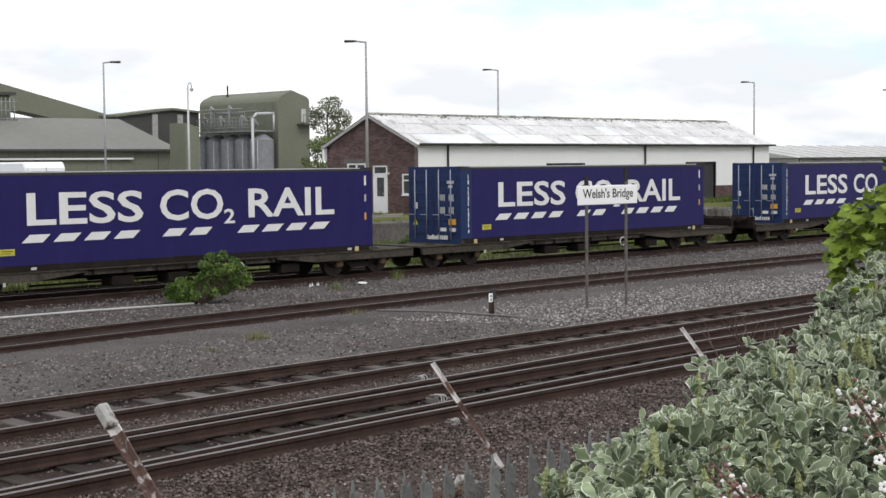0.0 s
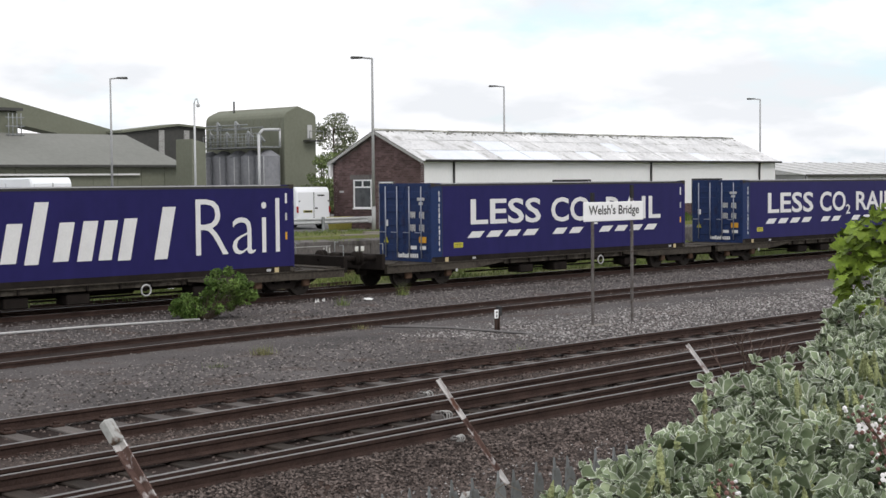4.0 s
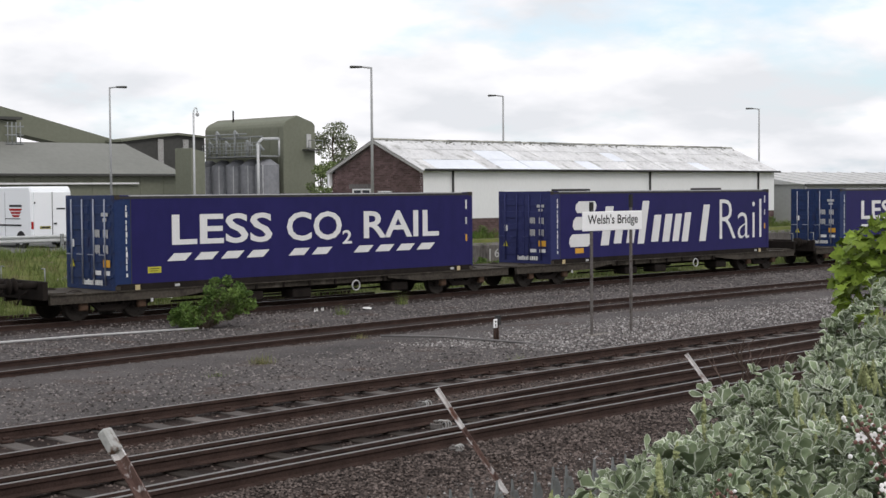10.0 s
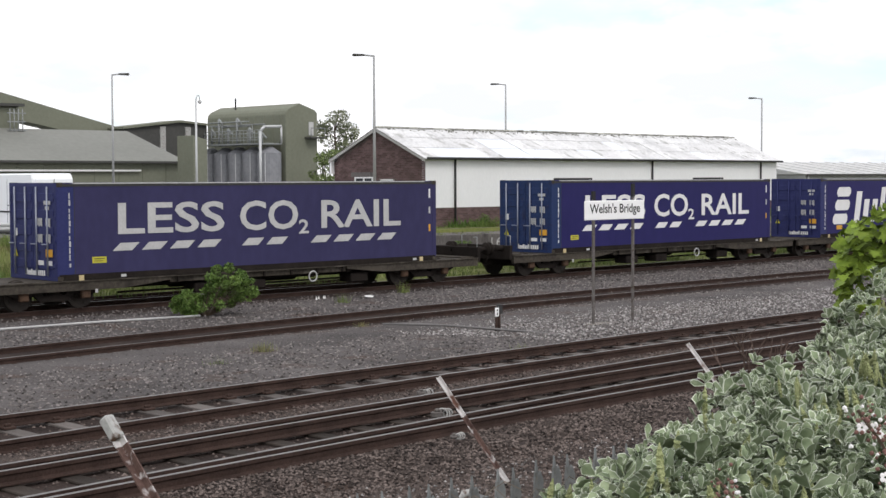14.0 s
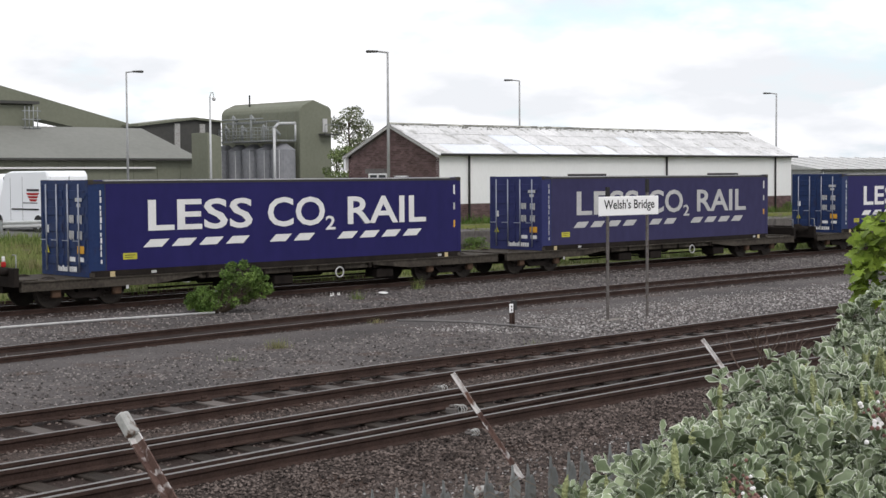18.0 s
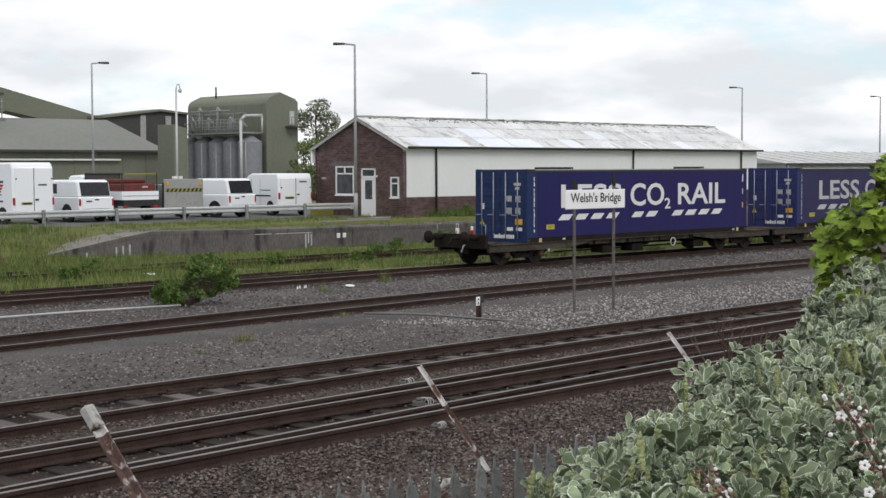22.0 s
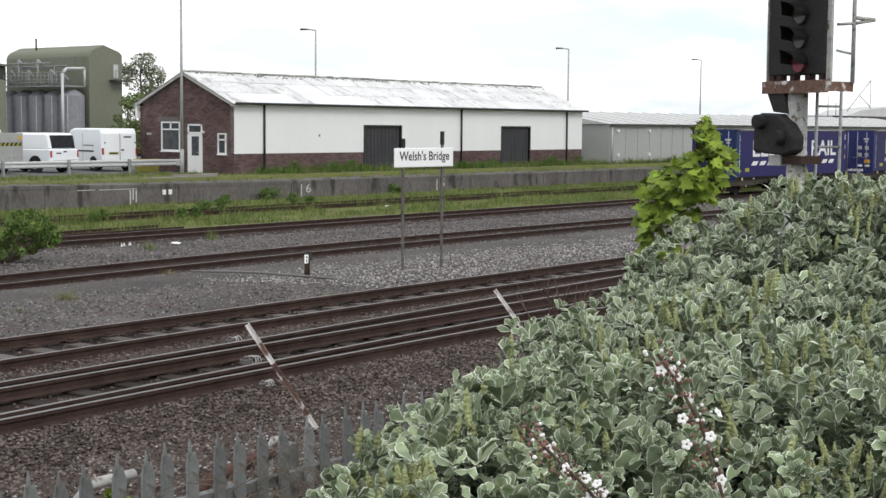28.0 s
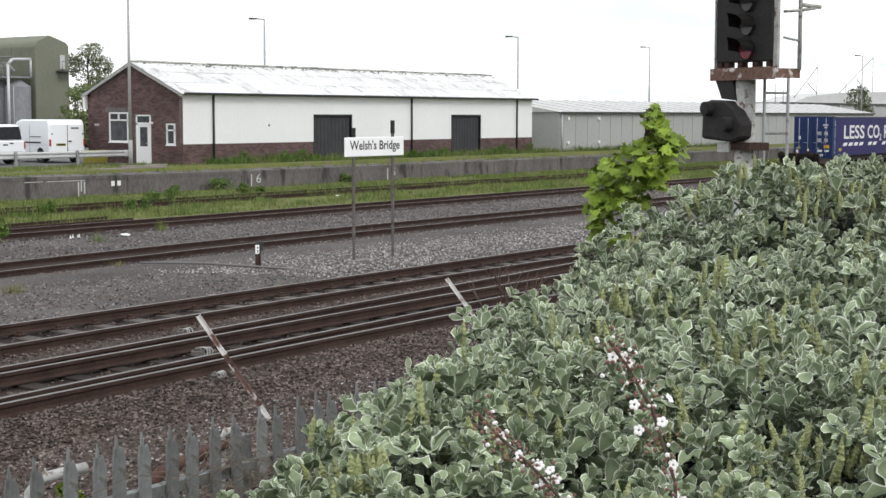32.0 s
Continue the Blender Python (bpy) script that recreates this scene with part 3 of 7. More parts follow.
def goods_shed():
    ob = thing("goods_shed", "long low goods shed with white rendered wall and brick gable", "shed", kind="")
    mid = (GY0 + GY1) / 2
    # openings of the gable, as far-corner distance from GY0
    win, door, small = (GY0 + 3.85, GY0 + 5.25, 2.05, 3.52), (GY0 + 2.25, GY0 + 3.32, PLAT, 3.40), (GY0 + 0.53, GY0 + 1.12, 1.95, 2.98)
    holes = (win, door, small)

    def roof_at(y):
        return EAVE + (APEX - EAVE) * (1 - abs(y - mid) / ((GY1 - GY0) / 2))
    bm = bmesh.new()
    cuts = sorted({GY0 + 0.25, GY1, mid, *(h[0] for h in holes), *(h[1] for h in holes)})
    for a, b in zip(cuts, cuts[1:]):
        hs = [h for h in holes if h[0] < b - 1e-6 and h[1] > a + 1e-6]
        z = PLAT - 0.1
        if hs:
            h = hs[0]
            if h[2] > z + 0.11:
                prism(bm, [(a, z), (b, z), (b, h[2]), (a, h[2])], "x", GX, GX + 0.23)
                part("gable_panel", bm, MORTAR, ob)
                bm = bmesh.new()
            z = h[3]
        prism(bm, [(a, z), (b, z), (b, roof_at(b)), (a, roof_at(a))], "x", GX, GX + 0.23)
        part("gable_panel", bm, MORTAR, ob)
        bm = bmesh.new()
    bm.free()
    gable = brick_panel(ob, (GX, GY1, 0), (0, -1, 0), GY1 - GY0, lambda u: APEX if u is None else roof_at(GY1 - u) - 0.12,
                        PLAT, [(GY1 - h[1], GY1 - h[0], h[2], h[3]) for h in holes], 300)
    # long wall: white render over brick base, door openings
    doors = ((59.2, 62.2), (71.65, 74.55))
    x = GX
    for a, b in doors + ((GEND, GEND),):
        boxes("rendered_wall", RENDERED, ob, (x, a, GY0, GY0 + 0.25, 1.98, EAVE), label="white rendered wall")
        boxes("brick_plinth", MORTAR, ob, (x, a, GY0 + 0.02, GY0 + 0.25, PLAT - 0.1, 1.98), label="brick plinth")
        if b > a:
            boxes("rendered_wall", RENDERED, ob, (a, b, GY0, GY0 + 0.25, 3.35, EAVE), label="white rendered wall")
        x = b
    brick_panel(ob, (GX, GY0 + 0.02, 0), (1, 0, 0), GEND - GX, lambda u: 1.97, PLAT, [(a - GX, b - GX, 0, 9) for a, b in doors], 0)
    bm = bmesh.new()
    box(bm, GX, GEND, GY1 - 0.25, GY1, PLAT - 0.1, EAVE)
    prism(bm, [(GY0 + 0.25, PLAT - 0.1), (GY1 - 0.25, PLAT - 0.1), (GY1 - 0.25, EAVE), (mid, APEX - 0.1), (GY0 + 0.25, EAVE)], "x", GEND - 0.25, GEND)
    part("rear_wall", bm, RENDERED, ob)
    for a, b in doors:
        d = boxes("sliding_door", DOOR_GREY, ob, (a, b, GY0 + 0.10, GY0 + 0.16, PLAT - 0.05, 3.35), label="charcoal boarded sliding door")
        for i in range(1, 10):
            u = a + (b - a) * i / 10
            boxes("door_batten", DOOR_GREY, d, (u - 0.012, u + 0.012, GY0 + 0.085, GY0 + 0.10, PLAT, 3.33))
        boxes("door_frame", DARK_TRIM, ob, (a - 0.09, a, GY0 - 0.02, GY0 + 0.1, PLAT, 3.42), (b, b + 0.09, GY0 - 0.02, GY0 + 0.1, PLAT, 3.42), (a - 0.09, b + 0.09, GY0 - 0.02, GY0 + 0.1, 3.35, 3.43))
    # corrugated roof: the front slope in lapped sheets, the rear slope in one
    def slope(name, x0, x1, ye, yr, f0, f1, lift, skin):
        n, K = max(2, round((x1 - x0) / 0.0757)), 3
        ze = EAVE - 0.28 * (APEX - EAVE) / (mid - GY0) + 0.10
        V = []
        for i in range(n + 1):
            x = x0 + (x1 - x0) * i / n
            wv = 0.022 * math.sin(2 * math.pi * x / 0.227) + lift
            for j in range(K + 1):
                f = f0 + (f1 - f0) * j / K
                V.append((x, ye + (yr - ye) * f, ze + (APEX + 0.10 - ze) * f + wv + 0.016 * (1 - j / K)))
        raw(name, V, [(i * (K + 1) + j, (i + 1) * (K + 1) + j, (i + 1) * (K + 1) + j + 1, i * (K + 1) + j + 1) for i in range(n) for j in range(K)], skin, ob)
    x0, x1 = GX - 0.25, GEND + 0.2
    slope("roof_slope", x0, x1, GY1 + 0.28, mid, 0.0, 1.0, 0.0, ROOF_WHITE)
    cols, newer = 27, {(1, 0), (2, 0), (3, 0), (5, 0), (6, 0), (7, 0), (8, 0), (5, 1), (6, 1), (11, 0), (14, 1), (20, 0)}
    for c in range(cols):
        for r, (f0, f1) in enumerate(((0.0, 0.36), (0.345, 0.69), (0.675, 1.0))):
            w = (x1 - x0) / cols
            slope("roof_sheet", x0 + c * w, x0 + (c + 1) * w + (0.05 if c < cols - 1 else 0), GY0 - 0.28, mid, f0, f1, 0.006 * (c % 2) + RNG.uniform(-0.003, 0.003), ROOF_NEW if (c, r) in newer else ROOF_WHITE)
    bm = bmesh.new()
    prism(bm, [(-0.17, -0.05), (-0.05, 0.035), (0.05, 0.035), (0.17, -0.05)], "x", 0.0, 0.56, bev=0.012)
    tile = mesh_of("ridge_tile", bm, MOSSY)
    x = GX - 0.25
    while x < GEND:
        piece("ridge_tile", tile, ob, pose(x, mid, APEX + 0.12 + RNG.uniform(-0.008, 0.012), RNG.uniform(-3, 3), RNG.uniform(-1, 1), 0))
        x += 0.58
    g = np.random.default_rng(15)
    bm = bmesh.new()
    for _ in range(240):
        d = g.uniform(0.0, 0.5)
        ball(bm, (g.uniform(GX, GEND), mid - d, APEX + 0.13 - d * 0.43 + g.uniform(-0.02, 0.02)), g.uniform(0.02, 0.05), 1, (1.8, 1.2, 0.7))
    tagged(part("ridge_moss", bm, MOSSY, ob, "clumps of moss on the ridge"), kind="stuff")
    # gutter, downpipes, barge boards
    boxes("gutter", DARK_TRIM, ob, (GX - 0.2, GEND + 0.2, GY0 - 0.40, GY0 - 0.28, EAVE - 0.06, EAVE + 0.06), bev=0.03)
    for x in (51.65, 67.6, 78.6):
        rods("downpipe", DARK_TRIM, ob, ((x, GY0 - 0.07, EAVE - 0.02), (x, GY0 - 0.07, 1.1), 0.055), ((x, GY0 - 0.07, EAVE - 0.02), (x, GY0 - 0.33, EAVE), 0.05))
    for y0, y1 in ((GY0 - 0.2, mid), (GY1 + 0.2, mid)):
        prism_pts = [(y0, EAVE - 0.02), (y1, APEX + 0.05), (y1, APEX - 0.10), (y0, EAVE - 0.17)]
        bm = bmesh.new()
        prism(bm, prism_pts, "x", GX - 0.24, GX - 0.20)
        part("barge_board", bm, FLAKED, ob)
    boxes("verge_stop", UPVC, ob, (GX - 0.2, GX + 0.1, GY1 + 0.02, GY1 + 0.16, EAVE - 0.75, EAVE - 0.05))
    # windows and door in the gable
    boxes("lintel", CONCRETE, ob, (GX - 0.02, GX + 0.1, win[0] - 0.25, win[1] + 0.3, win[3], win[3] + 0.24))
    upvc_window(ob, "window", win[1], win[0], win[2], win[3],
                lambda X, f: ((X - 0.03, X + 0.06, win[0], win[1], 3.10, 3.17), (X - 0.03, X + 0.06, (win[0] + win[1]) / 2 - 0.04, (win[0] + win[1]) / 2 + 0.04, 3.10, 3.50)))
    upvc_window(ob, "window", small[1], small[0], small[2], small[3], lambda X, f: ((X - 0.03, X + 0.06, small[0], small[1], 2.62, 2.69),))
    d = boxes("front_door", UPVC, ob, (GX - 0.02, GX + 0.06, door[0], door[0] + 0.09, PLAT, 3.4), (GX - 0.02, GX + 0.06, door[1] - 0.09, door[1], PLAT, 3.4), (GX - 0.02, GX + 0.06, door[0], door[1], 3.33, 3.4),
              (GX - 0.02, GX + 0.06, door[0], door[1], 2.92, 3.02), (GX, GX + 0.05, door[0] + 0.09, door[0] + 0.26, PLAT, 2.92), (GX, GX + 0.05, door[1] - 0.26, door[1] - 0.09, PLAT, 2.92),
              (GX, GX + 0.05, door[0] + 0.26, door[1] - 0.26, PLAT, 1.85), (GX, GX + 0.05, door[0] + 0.26, door[1] - 0.26, 2.8, 2.92), label="white half-glazed plastic door")
    boxes("door_pane", GLASS, d, (GX + 0.015, GX + 0.03, door[0] + 0.26, door[1] - 0.26, 1.85, 2.8), (GX + 0.015, GX + 0.03, door[0] + 0.09, door[1] - 0.09, 3.02, 3.33))
    rods("door_handle", GALV, d, ((GX - 0.06, door[0] + 0.2, 2.0), (GX - 0.06, door[0] + 0.32, 2.0), 0.012))
    boxes("lamp_bracket", UPVC, ob, (GX - 0.16, GX, door[0] - 0.16, door[0] - 0.02, 2.95, 3.06))
    boxes("wall_plate", LETTER_DIRTY, ob, (GX - 0.02, GX, GY1 - 0.85, GY1 - 0.5, 2.85, 2.95))
    boxes("alarm_box", DARK_TRIM, ob, (55.62, 55.68, GY0 - 0.05, GY0, 2.82, 2.92))
    return ob


goods_shed()


def grey_shed():
    ob = thing("storage_shed", "pale grey clad shed with shallow sheet roof", "shed")
    x0, x1, y0, y1 = 82.6, 140.0, 51.4, 62.0
    bm = bmesh.new()
    box(bm, x0, x1, y0, y1, 0.6, 3.62)
    part("clad_wall", bm, GREY_SHED, ob)
    bm = bmesh.new()
    prism(bm, [(y0 - 0.15, 3.62), (y1 + 0.15, 3.62), ((y0 + y1) / 2, 4.48)], "x", x0 - 0.15, x1)
    part("roof", bm, SHED_ROOF, ob)
    for i in range(28):
        u = x0 + 1.0 + i * 2.0
        bm = bmesh.new()
        prism(bm, [(y0 - 0.15, 3.65), (y0 - 0.15, 3.70), ((y0 + y1) / 2, 4.54), ((y0 + y1) / 2, 4.50)], "x", u, u + 0.05)
        part("roof_rib", bm, SHED_ROOF, ob)
    for i in range(36):
        u = x0 + 0.4 + i * 1.55
        boxes("cladding_rib", GREY_SHED, ob, (u, u + 0.05, y0 - 0.03, y0, 0.7, 3.6))
    boxes("gutter", DARK_CLAD, ob, (x0 - 0.1, x1, y0 - 0.24, y0 - 0.15, 3.52, 3.64))
    rods("downpipe", GALV, ob, ((x0 + 0.12, y0 - 0.1, 3.6), (x0 + 0.12, y0 - 0.1, 0.9), 0.05))
    for u in (83.4, 87.4):
        for z in (1.5, 3.1):
            boxes("wall_light", UPVC, ob, (u, u + 0.2, y0 - 0.14, y0, z, z + 0.2))


grey_shed()


# ---- maltings behind the yard ----
def maltings():
    Y = 90.0
    ob = thing("low_shed", "long olive clad shed with grey-green hipped roof", "shed")
    bm = bmesh.new()
    box(bm, 10, 61.0, Y, Y + 14, 0.8, 4.7)
    part("clad_wall", bm, OLIVE, ob)
    V = [(9.5, Y - 0.4, 4.7), (61.4, Y - 0.4, 4.7), (61.4, Y + 14.4, 4.7), (9.5, Y + 14.4, 4.7), (13, Y + 4.8, 7.05), (59.6, Y + 4.8, 7.05)]
    raw("roof", V, [(0, 1, 5, 4), (1, 2, 5), (2, 3, 4, 5), (3, 0, 4), (3, 2, 1, 0)], OLIVE_ROOF, ob)
    boxes("gutter", DARK_CLAD, ob, (9.5, 61.4, Y - 0.55, Y - 0.4, 4.6, 4.75))
    boxes("white_rail", WHITE, ob, (10, 57.5, Y - 0.3, Y - 0.15, 4.02, 4.14), label="pale horizontal pipe")
    for i in range(26):
        boxes("cladding_rib", OLIVE, ob, (11 + i * 1.95, 11.08 + i * 1.95, Y - 0.04, Y, 0.9, 4.6))
    # dark shed behind
    ob = thing("dark_shed", "slate-coloured shed with pale pilasters", "shed")
    bm = bmesh.new()
    prism(bm, [(61.3, 0.8), (69.0, 0.8), (69.0, 7.75), (66.3, 7.95), (61.3, 7.35)], "y", 98, 100)
    part("clad_wall", bm, DARK_CLAD, ob)
    for x in (64.55, 66.9):
        boxes("pilaster", FLAKED, ob, (x, x + 0.5, 97.9, 98, 0.8, 7.6))
    bm = bmesh.new()
    prism(bm, [(61.1, 7.32), (66.3, 7.95), (69.0, 7.75), (69.0, 7.9), (66.3, 8.12), (61.1, 7.5)], "y", 97.7, 100.2)
    part("roof_sheet", bm, OLIVE, ob)
    ob = thing("lean_to", "small olive clad lean-to block", "shed")
    bm = bmesh.new()
    prism(bm, [(59.0, 0.8), (60.16, 0.8), (60.16, 6.2), (59.0, 6.5)], "y", 85.4, 87.4, bev=0.03)
    part("clad_wall", bm, OLIVE, ob)
    # conveyor gallery and head tower
    ob = thing("conveyor_gallery", "sloping olive conveyor gallery above the sheds", "conveyor")
    bm = bmesh.new()
    prism(bm, [(46, 10.85), (50.0, 10.42), (62.6, 7.40), (62.6, 6.4), (57.8, 7.1), (53.6, 7.9), (46, 9.4)], "y", 100, 102)
    part("gallery", bm, OLIVE, ob)
    boxes("gallery_support", DARK_CLAD, ob, (60.6, 60.9, 100.5, 101.5, 0.8, 7.0))
    ob = thing("conveyor_tower", "olive head tower with steel staging", "tower")
    boxes("tower_block", OLIVE, ob, (44.0, 51.0, 95.0, 97.0, 0.8, 8.6), bev=0.1)
    boxes("tower_cap", DARK_CLAD, ob, (43.8, 51.2, 94.6, 97.2, 8.6, 8.8))
    for i in range(4):
        rods("staging_post", GALV_OLD, ob, ((49.9 + 0.32 * i, 94.3, 6.6), (49.9 + 0.32 * i, 94.3, 8.4), 0.04))
    for z in (6.9, 7.5, 8.1):
        rods("staging_rail", GALV_OLD, ob, ((49.7, 94.3, z), (51.1, 94.3, z), 0.04))
    # tall process building: broad flank with the silos, narrow gable with the hoist door
    ob = thing("process_building", "tall olive clad process building with rounded shoulders", "building")
    x0, x1, y0, y1 = 70.74, 73.9, 90.0, 100.4
    bm = bmesh.new()
    prism(bm, [(x0, 0.8), (x0, 8.45), (x0 + 0.12, 8.72), (x0 + 0.35, 8.92), (72.1, 9.35), (x1 - 0.25, 8.85), (x1, 8.6), (x1, 0.8)], "y", y0, y1, bev=0.05)
    part("clad_wall", bm, OLIVE, ob)
    for i in range(9):
        boxes("cladding_rib", OLIVE, ob, (x0 - 0.03, x0, y0 + 0.6 + i * 1.1, y0 + 0.68 + i * 1.1, 0.9, 8.4))
    boxes("hoist_door", LETTER_DIRTY, ob, (73.0, 73.45, y0 - 0.06, y0, 6.85, 7.9), label="pale hoist door")
    boxes("hoist_platform", DARK_CLAD, ob, (72.6, 74.0, y0 - 0.8, y0, 6.6, 6.72))
    rods("hoist_rail", GALV_OLD, ob, ((72.6, y0 - 0.8, 6.7), (72.6, y0 - 0.8, 7.4), 0.03), ((74.0, y0 - 0.8, 6.7), (74.0, y0 - 0.8, 7.4), 0.03), ((72.6, y0 - 0.8, 7.4), (74.0, y0 - 0.8, 7.4), 0.03))
    rods("vent_pipe", DARK_TRIM, ob, ((71.5, 97.5, 9.0), (71.5, 97.5, 10.0), 0.07))
    rods("stay_cable", DARK_TRIM, ob, ((74.0, 89.5, 4.6), (72.4, 88.0, 1.2), 0.04))
    for i in range(5):
        s = thing("silo", "grey steel storage silo with conical top", "silo", "row of silos")
        x, y = 69.7, 90.75 + 1.9 * i
        bm = bmesh.new()
        rod(bm, (x, y, 0.9), (x, y, 5.45), 0.93, seg=20)
        part("silo_body", bm, SILO, s)
        bm = bmesh.new()
        rod(bm, (x, y, 5.45), (x, y, 5.95), 0.95, 0.25, seg=20)
        part("silo_top", bm, SILO, s)
        rods("silo_seam", GALV, s, ((x - 0.8, y - 0.5, 0.9), (x - 0.8, y - 0.5, 5.45), 0.03), seg=6)
    st = thing("silo_staging", "galvanised walkway and pipework above the silos", "walkway")
    boxes("walkway_deck", GALV_OLD, st, (68.6, 70.5, 90.2, 98.0, 6.1, 6.22))
    for i in range(17):
        rods("railing_post", GALV_OLD, st, ((68.6, 90.2 + i * 0.47, 6.2), (68.6, 90.2 + i * 0.47, 7.2), 0.028), seg=5)
    for z in (6.45, 6.65, 6.95, 7.2):
        rods("railing_rail", GALV_OLD, st, ((68.6, 90.2, z), (68.6, 97.8, z), 0.03), seg=6)
    for x, y0, y1, z in ((68.7, 92.0, 97.4, 7.9), (69.6, 93.0, 97.6, 7.6)):
        rods("cross_pipe", GALV_OLD, st, ((x, y0, z), (x, y1, z), 0.05), seg=6)
    rods("riser_pipe", GALV, st, ((68.5, 90.3, 1.0), (68.5, 90.3, 7.1), 0.11), ((68.5, 90.3, 7.1), (68.8, 90.2, 7.45), 0.11), ((68.8, 90.2, 7.45), (70.3, 90.0, 7.5), 0.11), ((70.3, 90.0, 7.5), (70.3, 90.0, 6.2), 0.08), seg=10)
    for y in (92.6, 94.6, 96.6, 98.0):
        rods("upper_stay", GALV_OLD, st, ((69.5, y, 6.2), (69.5, y, 7.7), 0.04), ((69.5, y, 7.7), (70.7, y, 7.7), 0.04), seg=6)
    rods("upper_rail", GALV_OLD, st, ((69.5, 91.0, 7.7), (69.5, 98.4, 7.7), 0.04), seg=6)
    for y, z in ((91.0, 7.0), (92.6, 7.4), (94.2, 8.2), (95.4, 7.4), (96.6, 8.2), (97.6, 7.4)):
        rods("filter_pipe", GALV_OLD, st, ((69.2, y, 6.2), (69.2, y, z), 0.10), ((69.2, y, z), (69.2, y - 0.5, z - 0.4), 0.09))


maltings()


# ---- trees and weeds ----
def leaf_cloud(name, centres, radii, count, size, material, parent, seed, squash=0.8):
    """Many small folded leaves scattered in overlapping uneven clumps."""
    g = np.random.default_rng(seed)
    V, Fc = [], []
    w = np.array(radii) ** 2
    pick = g.choice(len(centres), count, p=w / w.sum())
    for i in pick:
        d = g.normal(size=3)
        d /= np.linalg.norm(d)
        p = np.array(centres[i]) + d * radii[i] * g.uniform(0.35, 1.0) ** 0.6 * np.array((1, 1, squash))
        u = g.normal(size=3)
        u /= np.linalg.norm(u)
        v = np.cross(u, g.normal(size=3))
        v /= np.linalg.norm(v)
        s = size * g.uniform(0.6, 1.3)
        k = len(V)
        up = np.cross(u, v) * s * 0.18
        V += [tuple(p - u * s), tuple(p - v * s * 0.45 + up), tuple(p + u * s), tuple(p + v * s * 0.45 + up)]
        Fc += [(k, k + 1, k + 2), (k, k + 2, k + 3)]
    return raw(name, V, Fc, material, parent)


def tree(label, base, height, spread, seed, count, size, material=TREE_LEAF):
    g = np.random.default_rng(seed)
    ob = thing("tree", label, "tree", m=pose(*base))
    bm = bmesh.new()
    rod(bm, (0, 0, -0.2), (0.1, 0, height * 0.45), 0.16 * height / 8, 0.10 * height / 8, 8)
    rod(bm, (0.1, 0, height * 0.45), (0, 0.1, height * 0.92), 0.10 * height / 8, 0.02, 6)
    cs, rs = [], []
    for i in range(16):
        a, f = g.uniform(0, 6.3), g.uniform(0.3, 1.0)
        z = height * (0.30 + 0.62 * f)
        r = spread * (1.05 - 0.6 * f) * g.uniform(0.5, 1.0)
        tip = (r * math.cos(a), r * math.sin(a), z)
        rod(bm, (0.05, 0, z - 0.12 * height), tip, 0.035 * height / 8, 0.012, 5)
        cs.append(tip)
        rs.append(spread * g.uniform(0.24, 0.42))
    part("trunk", bm, BARK, ob)
    tagged(leaf_cloud("crown", cs, rs, count, size, material, ob, seed), kind="stuff")
    return ob


BUSH_LEAF = mat("bush_leaf", (0.09, 0.125, 0.045), (0.20, 0.25, 0.10), 0.7, scale=0.8, fine=4, bump=0, island=0.5)
tree("pale loose-crowned tree behind the goods shed", (79.9, 95, 0.9), 8.6, 2.5, 3, 2600, 0.13)


def bush(label, base, height, spread, seed, count, size, material, name="bush"):
    """Leafy from the ground up, ragged on top."""
    g = np.random.default_rng(seed)
    ob = thing(name, label, name.replace("_", " "), m=pose(*base))
    bm = bmesh.new()
    cs, rs = [], []
    for _ in range(30):
        z = height * g.uniform(0.08, 0.9)
        a, r = g.uniform(0, 6.3), spread * math.sqrt(max(0.0, 1 - (z / height) ** 2)) * g.uniform(0.1, 0.9)
        cs.append((r * math.cos(a), r * math.sin(a), z))
        rs.append(spread * g.uniform(0.16, 0.34))
        rod(bm, (0.3 * r * math.cos(a), 0.3 * r * math.sin(a), 0), cs[-1], 0.012 * height, 0.004 * height, 4)
    tagged(part("branchwork", bm, BARK, ob), kind="stuff")
    tagged(leaf_cloud("foliage", cs, rs, count, size, material, ob, seed), kind="stuff")


bush("tall dull-green bush between the gable and process building", (71.9, 86, 0.9), 5.0, 2.3, 4, 4200, 0.12, BUSH_LEAF)
tree("small dark tree beyond the sheds", (176, 66.5, 0.4), 6.6, 2.2, 6, 650, 0.24, FOLIAGE_GREY)


